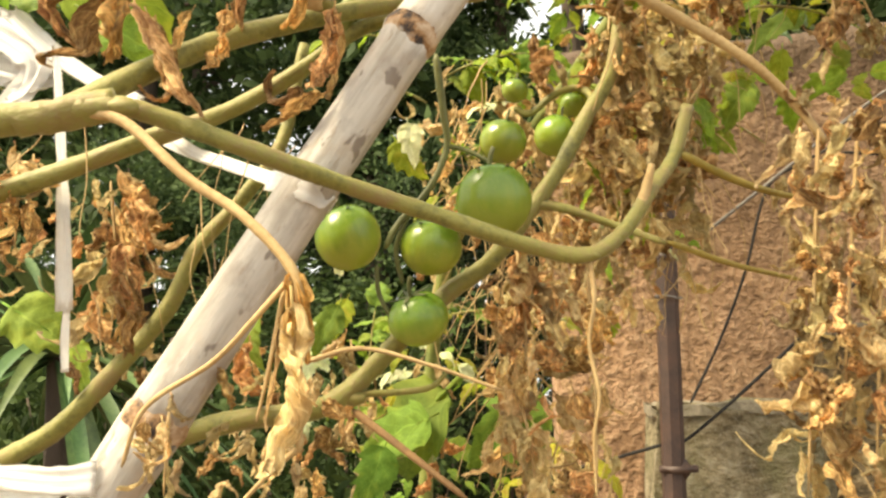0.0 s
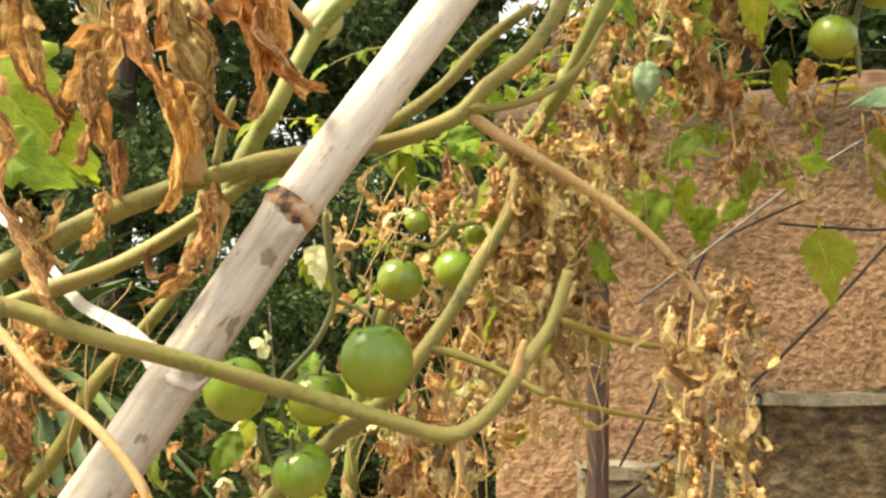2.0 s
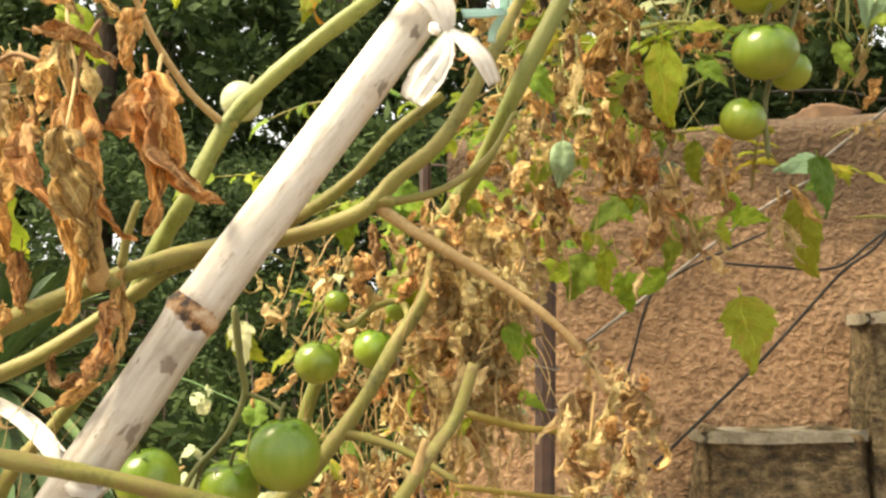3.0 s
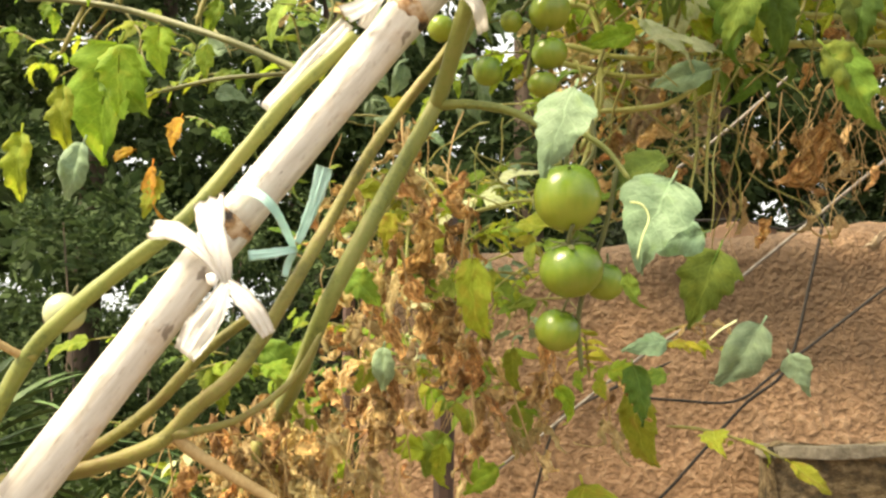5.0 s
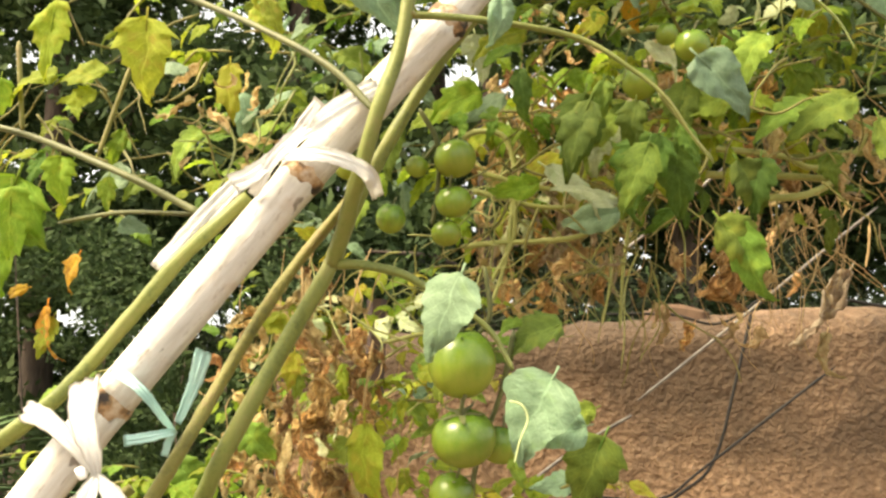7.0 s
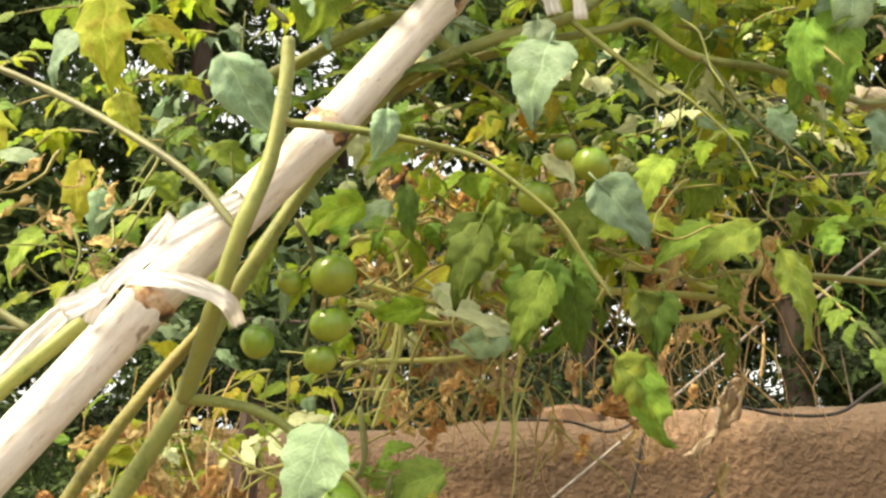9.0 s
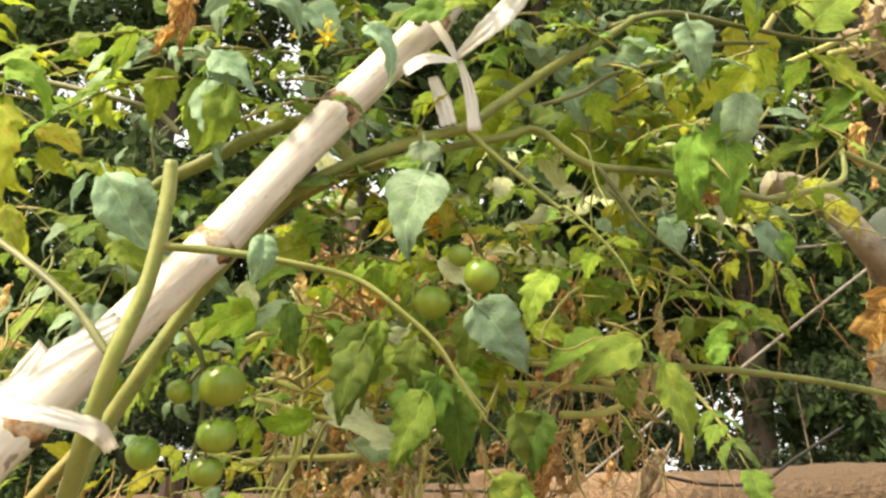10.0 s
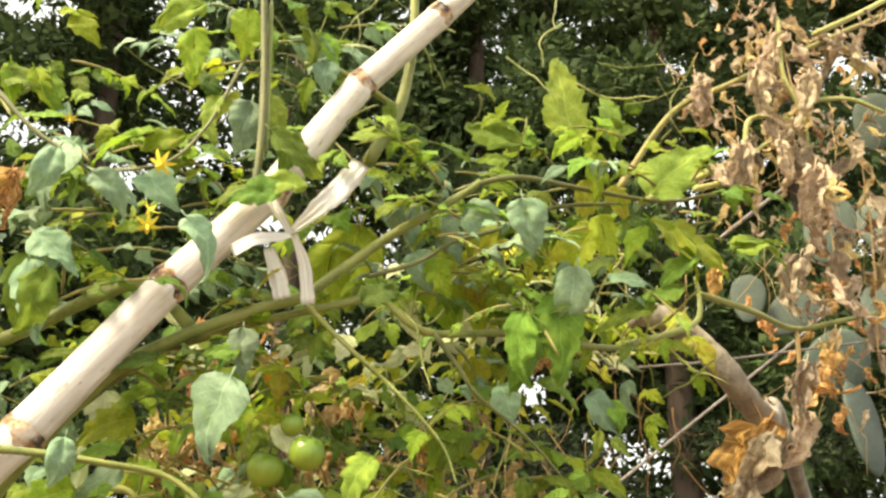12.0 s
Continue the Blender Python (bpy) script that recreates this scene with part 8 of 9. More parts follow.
leaf_spray(SHOOT, ['green', 'blue', 'dark'], (0.320, 0.460, 2.068), (0.494, 0.580, 2.278), 40, (0.016, 0.034), 188, 0.5)
leaf_filler(SHOOT, ['green', 'dark', 'lime', 'yellow', 'green'], (0.332, 0.500, 1.848), (0.654, 0.740, 2.013), 150, (0.014, 0.032), 189, 0.5)
leaf_filler(BACK_VINE, ['lime', 'pale', 'yellow', 'green'], (0.406, 0.660, 1.953), (0.783, 0.840, 2.150), 70, (0.02, 0.04), 190, 0.5)
leaf_filler(BACK_VINE, ['blue', 'green', 'lime', 'green'], (0.006, 0.600, 1.821), (0.189, 0.800, 2.155), 120, (0.016, 0.036), 191, 0.5)
leaf_filler(SHOOT, ['dark', 'green', 'lime', 'green'], (0.296, 0.500, 1.803), (0.623, 0.680, 2.038), 110, (0.014, 0.03), 192, 0.5)
leaf_filler(SHOOT, ['green', 'dark', 'lime'], (0.291, 0.540, 1.825), (0.595, 0.700, 1.968), 70, (0.016, 0.034), 193, 0.5)
leaf_filler(BACK_VINE, ['lime', 'yellow', 'green', 'blue'], (0.100, 0.660, 1.566), (0.294, 0.880, 1.845), 110, (0.014, 0.03), 194, 0.5)
leaf_filler(BACK_VINE, ['green', 'lime', 'dark'], (-0.261, 0.660, 1.877), (0.029, 0.880, 2.071), 60, (0.018, 0.034), 195, 0.5)
leaf_filler(BACK_VINE, ['lime', 'green', 'pale', 'yellow'], (-0.191, 0.640, 1.225), (0.003, 0.880, 1.410), 70, (0.016, 0.034), 196, 0.5)
leaf_filler(BACK_VINE, ['green', 'lime'], (-0.063, 0.750, 1.572), (0.112, 0.980, 1.754), 50, (0.018, 0.036), 197, 0.5)
leaf_filler(DRY, ['straw', 'brown', 'straw'], (0.053, 0.460, 1.423), (0.113, 0.580, 1.554), 44, (0.012, 0.024), 198, 1.1, 'dry_leaf_mass')
leaf_filler(DRY, ['straw', 'brown'], (0.145, 0.400, 1.260), (0.183, 0.460, 1.458), 60, (0.009, 0.02), 199, 1.2, 'dry_leaf_mass')
leaf_filler(DRY, ['straw', 'brown', 'straw'], (-0.019, 0.460, 1.246), (0.046, 0.620, 1.395), 60, (0.012, 0.028), 200, 1.2, 'dry_leaf_mass')
leaf_filler(BACK_VINE, ['straw', 'straw', 'brown'], (-0.083, 0.580, 1.401), (0.101, 0.820, 1.560), 66, (0.012, 0.028), 201, 1, 'dry_leaf_mass')
leaf_filler(DRY, ['straw', 'straw', 'brown'], (0.042, 0.500, 1.353), (0.100, 0.630, 1.564), 60, (0.012, 0.028), 202, 1.2, 'dry_leaf_mass')
leaf_filler(BACK_VINE, ['straw', 'brown', 'straw'], (0.007, 0.580, 1.365), (0.133, 0.820, 1.548), 54, (0.012, 0.026), 203, 1, 'dry_leaf_mass')
leaf_filler(BACK_VINE, ['straw', 'straw', 'brown'], (0.073, 0.550, 1.527), (0.181, 0.740, 1.758), 66, (0.012, 0.026), 204, 1, 'dry_leaf_mass')
leaf_filler(FAR_DRY, ['straw', 'brown', 'straw'], (0.292, 0.680, 1.839), (0.409, 0.820, 2.014), 60, (0.014, 0.03), 205, 1, 'dry_leaf_mass')
leaf_filler(FAR_DRY, ['straw', 'straw', 'brown'], (0.267, 0.680, 1.732), (0.415, 0.840, 1.928), 70, (0.014, 0.03), 206, 1.2, 'dry_leaf_mass')
leaf_filler(FAR_DRY, ['bleached', 'bleached', 'straw', 'brown'], (0.833, 0.680, 2.161), (1.181, 0.860, 2.518), 150, (0.012, 0.03), 207, 1, 'dry_leaf_mass')
leaf_filler(FAR_DRY, ['bleached', 'brown'], (0.931, 0.700, 1.952), (1.141, 0.880, 2.204), 50, (0.014, 0.03), 208, 1.2, 'dry_leaf_mass')
leaf_filler(BACK_VINE, ['straw', 'straw', 'brown'], (-0.233, 0.550, 1.220), (-0.120, 0.750, 1.362), 30, (0.012, 0.028), 209, 1, 'dry_leaf_mass')
leaf_filler(BACK_VINE, ['straw', 'straw', 'brown'], (-0.396, 0.500, 1.307), (-0.302, 0.700, 1.501), 24, (0.012, 0.026), 210, 1, 'dry_leaf_mass')
leaf_filler(VINE, ['straw', 'brown', 'straw'], (-0.246, 0.430, 1.317), (-0.214, 0.520, 1.430), 25, (0.01, 0.02), 211, 1.2, 'dry_leaf_mass')
tangle(BACK_VINE, (0.532, 0.580, 1.981), (0.717, 0.700, 2.077), 44, (0.05, 0.12), (0.0007, 0.0016), STEM_PALE, 460, 0.1, 'stalk_tangle')
tangle(BACK_VINE, (0.269, 0.580, 1.763), (0.446, 0.720, 1.898), 40, (0.05, 0.12), (0.0006, 0.0014), STEM_PALE, 461, 0.5, 'stalk_tangle')
tangle(FAR_DRY, (0.468, 0.620, 1.748), (0.586, 0.800, 1.851), 50, (0.04, 0.12), (0.0004, 0.0010), STEM_DRY, 462, 0.9)
tangle(FAR_DRY, (0.710, 0.660, 1.865), (0.891, 0.850, 2.013), 14, (0.05, 0.14), (0.0004, 0.0010), STEM_BROWN, 463, 0.8)
leaf_filler(BACK_VINE, ['lime', 'pale', 'yellow'], (0.541, 0.580, 1.988), (0.729, 0.700, 2.064), 40, (0.02, 0.036), 464, 0.5)
leaf_filler(BACK_VINE, ['lime', 'yellow', 'lime'], (0.249, 0.600, 1.846), (0.412, 0.700, 1.957), 40, (0.022, 0.038), 465, 0.5)
leaf_filler(FAR_DRY, ['bleached', 'straw', 'brown'], (0.344, 0.620, 1.844), (0.616, 0.740, 1.942), 30, (0.02, 0.034), 466, 0.8, 'dry_leaf_mass')
leaf_filler(BACK_VINE, ['lime', 'yellow', 'green', 'pale'], (0.121, 0.560, 1.667), (0.248, 0.700, 1.781), 60, (0.018, 0.032), 470, 0.5)
tangle(BACK_VINE, (0.113, 0.560, 1.659), (0.288, 0.700, 1.781), 36, (0.05, 0.12), (0.0006, 0.0013), STEM_PALE, 471, 0.3, 'stalk_tangle')
leaf_filler(BACK_VINE, ['lime', 'pale', 'lime', 'yellow'], (0.247, 0.600, 1.803), (0.401, 0.720, 1.950), 50, (0.02, 0.036), 472, 0.5)
leaf_filler(FAR_DRY, ['straw', 'bleached'], (0.255, 0.620, 1.753), (0.403, 0.740, 1.909), 30, (0.02, 0.034), 473, 1.0, 'dry_leaf_mass')
leaf_filler(BACK_VINE, ['lime', 'pale', 'blue', 'green', 'pale'], (0.455, 0.530, 1.936), (0.631, 0.680, 2.056), 70, (0.02, 0.036), 474, 0.5)
# ---- withered garlands ----
garland(DRY, [(0.064, 0.500, 1.540), (0.058, 0.500, 1.485)], 12, ['strip_straw', 'straw', 'strip_brown', 'papery'], (0.020, 0.036), 400)
garland(DRY, [(0.084, 0.500, 1.539), (0.084, 0.500, 1.473), (0.084, 0.500, 1.420)], 24, ['strip_straw', 'straw', 'strip_brown', 'papery'], (0.020, 0.036), 401)
garland(DRY, [(0.101, 0.500, 1.537), (0.101, 0.500, 1.483), (0.092, 0.500, 1.444)], 18, ['strip_straw', 'straw', 'strip_brown', 'papery'], (0.020, 0.036), 402)
garland(DRY, [(0.122, 0.520, 1.531), (0.114, 0.520, 1.471), (0.107, 0.520, 1.439)], 14, ['strip_straw', 'straw', 'strip_brown', 'papery'], (0.018, 0.034), 403)
garland(DRY, [(0.035, 0.420, 1.360), (0.036, 0.420, 1.305), (0.035, 0.420, 1.260)], 10, ['strip_brown', 'brown', 'strip_straw'], (0.014, 0.026), 404)
garland(DRY, [(0.001, 0.480, 1.382), (0.004, 0.480, 1.325), (-0.006, 0.480, 1.254)], 18, ['strip_brown', 'brown', 'strip_straw'], (0.020, 0.034), 405)
garland(DRY, [(0.021, 0.500, 1.382), (0.022, 0.500, 1.319)], 8, ['strip_straw', 'straw', 'strip_brown', 'papery'], (0.016, 0.028), 406)
garland(DRY, [(0.155, 0.430, 1.430), (0.144, 0.430, 1.335), (0.134, 0.430, 1.250)], 17, ['strip_straw', 'straw', 'strip_brown', 'papery'], (0.020, 0.036), 407)
garland(DRY, [(0.176, 0.430, 1.440), (0.161, 0.430, 1.340), (0.149, 0.430, 1.250)], 19, ['strip_straw', 'straw', 'strip_brown', 'papery'], (0.020, 0.038), 408)
garland(DRY, [(0.181, 0.430, 1.379), (0.165, 0.430, 1.250)], 9, ['strip_straw', 'straw', 'strip_brown', 'papery'], (0.020, 0.036), 409)
garland(VINE, [(-0.227, 0.450, 1.424), (-0.221, 0.450, 1.372), (-0.223, 0.450, 1.335)], 12, ['strip_brown', 'brown', 'strip_straw'], (0.022, 0.036), 410)
garland(VINE, [(-0.251, 0.400, 1.427), (-0.250, 0.400, 1.377)], 9, ['strip_brown', 'brown', 'strip_straw'], (0.016, 0.028), 411)
garland(VINE, [(-0.218, 0.460, 1.410), (-0.218, 0.460, 1.348)], 8, ['strip_brown', 'brown', 'strip_straw'], (0.022, 0.036), 412)
garland(DRY, [(-0.011, 0.450, 1.323), (0.002, 0.450, 1.288), (0.007, 0.450, 1.249)], 14, ['strip_straw', 'straw', 'strip_brown', 'papery'], (0.018, 0.032), 413)
garland(VINE, [(-0.142, 0.340, 1.296), (-0.143, 0.340, 1.263)], 6, ['strip_straw', 'straw', 'strip_brown', 'papery'], (0.014, 0.022), 414)
garland(DRY, [(-0.109, 0.550, 1.338), (-0.102, 0.550, 1.280)], 10, ['strip_straw', 'straw', 'strip_brown', 'papery'], (0.018, 0.030), 415)
garland(DRY, [(0.196, 0.520, 1.601), (0.203, 0.520, 1.548), (0.206, 0.520, 1.507)], 11, ['strip_brown', 'brown', 'strip_straw'], (0.022, 0.036), 416)
garland(DRY, [(0.158, 0.500, 1.651), (0.164, 0.500, 1.609)], 6, ['strip_brown', 'brown', 'strip_straw'], (0.022, 0.036), 417)
garland(BACK_VINE, [(0.026, 0.560, 1.535), (0.046, 0.560, 1.487), (0.050, 0.560, 1.444)], 11, ['strip_straw', 'straw', 'strip_brown', 'papery'], (0.020, 0.034), 418)
garland(BACK_VINE, [(0.069, 0.580, 1.506), (0.067, 0.580, 1.417)], 11, ['strip_straw', 'straw', 'strip_brown', 'papery'], (0.020, 0.034), 419)
garland(DRY, [(0.089, 0.520, 1.508), (0.099, 0.520, 1.450), (0.097, 0.520, 1.407)], 11, ['strip_straw', 'straw', 'strip_brown', 'papery'], (0.020, 0.034), 420)
garland(BACK_VINE, [(0.040, 0.600, 1.454), (0.042, 0.600, 1.360)], 8, ['strip_straw', 'straw', 'strip_brown', 'papery'], (0.020, 0.034), 421)
garland(DRY, [(0.173, 0.500, 1.422), (0.176, 0.500, 1.342)], 8, ['strip_straw', 'straw', 'strip_brown', 'papery'], (0.016, 0.028), 422)
garland(DRY, [(0.182, 0.540, 1.624), (0.199, 0.540, 1.576)], 7, ['strip_brown', 'brown', 'strip_straw'], (0.022, 0.036), 423)
garland(DRY, [(0.220, 0.540, 1.580), (0.232, 0.540, 1.545), (0.245, 0.540, 1.503)], 10, ['strip_straw', 'straw', 'strip_brown', 'papery'], (0.018, 0.030), 424)
garland(DRY, [(0.201, 0.540, 1.692), (0.194, 0.540, 1.640)], 6, ['strip_brown', 'brown', 'strip_straw'], (0.020, 0.034), 425)
garland(DRY, [(0.123, 0.550, 1.514), (0.111, 0.550, 1.460), (0.115, 0.550, 1.399)], 11, ['strip_straw', 'straw', 'strip_brown', 'papery'], (0.020, 0.034), 426)
garland(BACK_VINE, [(0.044, 0.580, 1.523), (0.066, 0.580, 1.434)], 11, ['strip_straw', 'straw', 'strip_brown', 'papery'], (0.020, 0.034), 427)
garland(BACK_VINE, [(0.003, 0.600, 1.516), (0.022, 0.600, 1.423)], 10, ['strip_straw', 'straw', 'strip_brown', 'papery'], (0.020, 0.034), 428)
garland(BACK_VINE, [(0.159, 0.600, 1.737), (0.167, 0.600, 1.673)], 7, ['strip_straw', 'straw', 'strip_brown', 'papery'], (0.018, 0.030), 429)
garland(DRY, [(0.140, 0.520, 1.640), (0.130, 0.520, 1.563)], 13, ['strip_straw', 'straw', 'strip_brown', 'papery'], (0.022, 0.038), 430)
garland(DRY, [(0.158, 0.500, 1.739), (0.162, 0.500, 1.678)], 6, ['strip_straw', 'straw', 'strip_brown', 'papery'], (0.018, 0.030), 431)
garland(DRY, [(0.141, 0.540, 1.585), (0.138, 0.540, 1.526)], 10, ['strip_brown', 'brown', 'strip_straw'], (0.022, 0.036), 432)
garland(DRY, [(0.169, 0.560, 1.641), (0.158, 0.560, 1.586)], 7, ['strip_straw', 'straw', 'strip_brown', 'papery'], (0.018, 0.030), 433)
garland(DRY, [(0.248, 0.520, 1.583), (0.254, 0.520, 1.548)], 5, ['strip_brown', 'brown', 'strip_straw'], (0.018, 0.030), 434)
garland(DRY, [(0.292, 0.540, 1.561), (0.294, 0.540, 1.518)], 5, ['strip_brown', 'brown', 'strip_straw'], (0.020, 0.034), 435)
garland(FAR_DRY, [(0.294, 0.680, 1.813), (0.307, 0.680, 1.737)], 7, ['strip_straw', 'straw', 'strip_brown', 'papery'], (0.020, 0.034), 436)
garland(FAR_DRY, [(0.339, 0.660, 1.856), (0.351, 0.660, 1.767)], 10, ['faded', 'papery', 'strip_bleached'], (0.025, 0.045), 437)
garland(FAR_DRY, [(0.408, 0.680, 1.899), (0.425, 0.680, 1.823)], 10, ['strip_straw', 'straw', 'strip_brown', 'papery'], (0.022, 0.038), 438)
garland(FAR_DRY, [(0.515, 0.660, 1.897), (0.525, 0.660, 1.830)], 7, ['faded', 'brown'], (0.025, 0.040), 439)
garland(FAR_DRY, [(0.302, 0.680, 1.926), (0.295, 0.680, 1.821)], 10, ['strip_straw', 'straw', 'strip_brown', 'papery'], (0.022, 0.038), 440)
garland(FAR_DRY, [(0.435, 0.660, 1.958), (0.458, 0.660, 1.882)], 10, ['faded', 'papery', 'strip_straw'], (0.025, 0.042), 441)
garland(FAR_DRY, [(0.925, 0.700, 2.413), (0.934, 0.700, 2.312), (0.947, 0.700, 2.203)], 16, ['strip_bleached', 'faded', 'strip_bleached', 'strip_straw'], (0.025, 0.050), 442)
garland(FAR_DRY, [(0.940, 0.700, 2.250), (0.959, 0.700, 2.146), (0.952, 0.700, 2.047)], 12, ['strip_bleached', 'faded', 'strip_bleached', 'strip_straw'], (0.030, 0.060), 443)
garland(FAR_DRY, [(1.023, 0.720, 2.253), (1.022, 0.720, 2.138), (1.008, 0.720, 2.006)], 11, ['strip_bleached', 'faded', 'strip_bleached', 'strip_straw'], (0.030, 0.055), 444)
garland(FAR_DRY, [(0.839, 0.680, 2.225), (0.862, 0.680, 2.169)], 7, ['strip_bleached', 'faded', 'strip_bleached', 'strip_straw'], (0.025, 0.045), 445)
garland(FAR_DRY, [(0.985, 0.720, 2.395), (1.027, 0.720, 2.378), (1.060, 0.720, 2.351)], 14, ['strip_bleached', 'faded', 'strip_bleached', 'strip_straw'], (0.025, 0.045), 446)
garland(FAR_DRY, [(0.817, 0.700, 2.300), (0.831, 0.700, 2.267)], 5, ['strip_bleached', 'faded', 'strip_bleached', 'strip_straw'], (0.020, 0.034), 447)
garland(FAR_DRY, [(0.956, 0.700, 2.035), (0.916, 0.700, 1.970)], 9, ['faded', 'brown', 'strip_straw'], (0.025, 0.045), 448)
garland(FAR_DRY, [(0.899, 0.700, 2.373), (0.893, 0.700, 2.259)], 9, ['strip_bleached', 'faded', 'strip_bleached', 'strip_straw'], (0.025, 0.045), 449)
# ---- larger single leaves ----
leaf(VINE, 'lime', (-0.305, 0.500, 1.607), (0.748, 0.000, -0.663), 0.1296, (0.2, -0.8, 0.6), 1, wide=0.95)
stem(VINE, 'dry_petiole', [(-0.091, 0.335, 1.602), (-0.106, 0.340, 1.586), (-0.112, 0.345, 1.568), (-0.115, 0.350, 1.557)], 0.0014, 0.0009, STEM_BROWN)
stem(VINE, 'dry_petiole', [(-0.106, 0.340, 1.586), (-0.125, 0.345, 1.593), (-0.140, 0.350, 1.585), (-0.138, 0.350, 1.574)], 0.0014, 0.0009, STEM_BROWN)
stem(VINE, 'dry_petiole', [(-0.078, 0.335, 1.605), (-0.086, 0.335, 1.589), (-0.089, 0.335, 1.570)], 0.0014, 0.0009, STEM_BROWN)
garland(VINE, [(-0.136, 0.345, 1.587), (-0.130, 0.345, 1.569), (-0.133, 0.350, 1.552)], 7, ['strip_brown', 'brown', 'strip_straw'], (0.018, 0.030), 470)
garland(VINE, [(-0.099, 0.340, 1.597), (-0.101, 0.340, 1.578), (-0.105, 0.345, 1.561)], 7, ['strip_brown', 'brown', 'strip_straw'], (0.018, 0.030), 471)
garland(VINE, [(-0.131, 0.360, 1.604), (-0.128, 0.360, 1.581)], 6, ['strip_brown', 'brown', 'strip_straw'], (0.018, 0.030), 472)
# Pale colour stands for glare on this leaf too.
leaf(VINE, 'pale', (0.363, 0.710, 1.884), (0.802, 0.000, -0.597), 0.0586, (0.1, -0.6, 0.9), 2, label='whitish leaf with glare painted into its colour', wide=0.9)
leaf(VINE, 'hanging', (-0.086, 0.335, 1.568), (0.092, 0.000, -0.996), 0.0705, (-0.08, -0.9, 0.49), 1, 'dry_leaf', wide=0.78)
leaf(VINE, 'hanging', (-0.057, 0.340, 1.580), (0.157, 0.000, -0.988), 0.0755, (0.25, -0.9, 0.27), 2, 'dry_leaf', wide=0.90)
leaf(VINE, 'hanging', (-0.126, 0.350, 1.552), (-0.112, 0.000, -0.994), 0.0674, (0.00, -0.9, 0.34), 4, 'dry_leaf', wide=0.78)
leaf(VINE, 'hanging', (-0.098, 0.345, 1.528), (0.273, 0.000, -0.962), 0.0674, (0.33, -0.9, 0.63), 5, 'dry_leaf', wide=0.62)
leaf(VINE, 'hanging', (-0.174, 0.350, 1.568), (0.210, 0.000, -0.978), 0.0619, (0.08, -0.9, 0.20), 1, 'dry_leaf', wide=0.78)
leaf(VINE, 'strip_brown', (-0.154, 0.320, 1.463), (0.432, 0.000, -0.902), 0.0575, (0.42, -0.9, 0.49), 2, 'dry_leaf', wide=0.66)
leaf(VINE, 'strip_brown', (-0.180, 0.340, 1.477), (-0.222, 0.000, -0.975), 0.0487, (-0.42, -0.9, 0.34), 5, 'dry_leaf', wide=0.72)
leaf(VINE, 'strip_brown', (-0.085, 0.385, 1.493), (0.058, 0.000, -0.998), 0.0563, (-0.08, -0.9, 0.63), 0, 'dry_leaf', wide=0.39)
leaf(VINE, 'strip_brown', (-0.138, 0.340, 1.469), (-0.463, 0.000, -0.887), 0.0280, (0.25, -0.9, 0.41), 1, 'dry_leaf', wide=0.66)
leaf(VINE, 'strip_brown', (-0.125, 0.370, 1.488), (-0.305, 0.000, -0.952), 0.0283, (-0.33, -0.9, 0.20), 2, 'dry_leaf', wide=0.61)
leaf(VINE, 'hanging', (-0.083, 0.310, 1.347), (0.169, 0.000, -0.986), 0.0384, (0.00, -0.9, 0.49), 3, 'dry_leaf', wide=0.55)
leaf(VINE, 'strip_brown', (-0.088, 0.312, 1.331), (-0.118, 0.000, -0.993), 0.0457, (0.33, -0.9, 0.27), 4, 'dry_leaf', wide=0.28)
leaf(VINE, 'green', (-0.044, 0.520, 1.304), (-0.763, 0.000, -0.647), 0.0935, (-0.25, -0.9, 0.56), 5, 'leaf', wide=1.50)
leaf(VINE, 'green', (0.014, 0.550, 1.300), (-0.730, 0.000, -0.684), 0.0711, (0.08, -0.9, 0.34), 0, 'leaf', wide=1.20)
leaf(FAR_DRY, 'hanging', (0.855, 0.700, 1.929), (-0.500, 0.000, -0.866), 0.0991, (-0.4, -0.8, 0.5), 4, 'dry_leaf', wide=1.10)
leaf(FAR_DRY, 'hanging', (0.870, 0.710, 1.939), (-0.500, 0.000, -0.866), 0.0900, (0.3, -0.8, 0.5), 1, 'dry_leaf', wide=0.90)


def joint(parent, at, size, seed):
    """The swollen knuckle where a stem forks."""
    bm = bmesh.new()
    bmesh.ops.create_icosphere(bm, subdivisions=3, radius=size)
    for v in bm.verts:
        v.co *= 1 + 0.22 * noise.noise(v.co * (1.1 / size) + Vector((seed, 0, 0))) + 0.05 * noise.noise(v.co * (5 / size))
        v.co.x *= 1.5
        v.co.z *= 0.85
    part("stem_joint", bm, STEM, parent).location = Vector(at) - ORIGIN[parent.name]
joint(VINE, (-0.160, 0.323, 1.420), 0.0059, 0)
joint(VINE, (0.042, 0.431, 1.535), 0.0049, 1)
joint(VINE, (-0.045, 0.420, 1.578), 0.0044, 2)
joint(VINE, (0.034, 0.392, 1.363), 0.0034, 3)
joint(SHOOT, (0.184, 0.465, 1.735), 0.0038, 4)
joint(SHOOT, (0.235, 0.418, 1.875), 0.0031, 5)
joint(SHOOT, (0.406, 0.488, 1.982), 0.0026, 6)
joint(SHOOT, (0.493, 0.500, 1.965), 0.0027, 7)
joint(VINE, (-0.088, 0.450, 1.300), 0.0047, 8)
joint(VINE, (0.915, 0.720, 2.036), 0.0035, 9)
joint(VINE, (-0.088, 0.375, 1.486), 0.0041, 10)
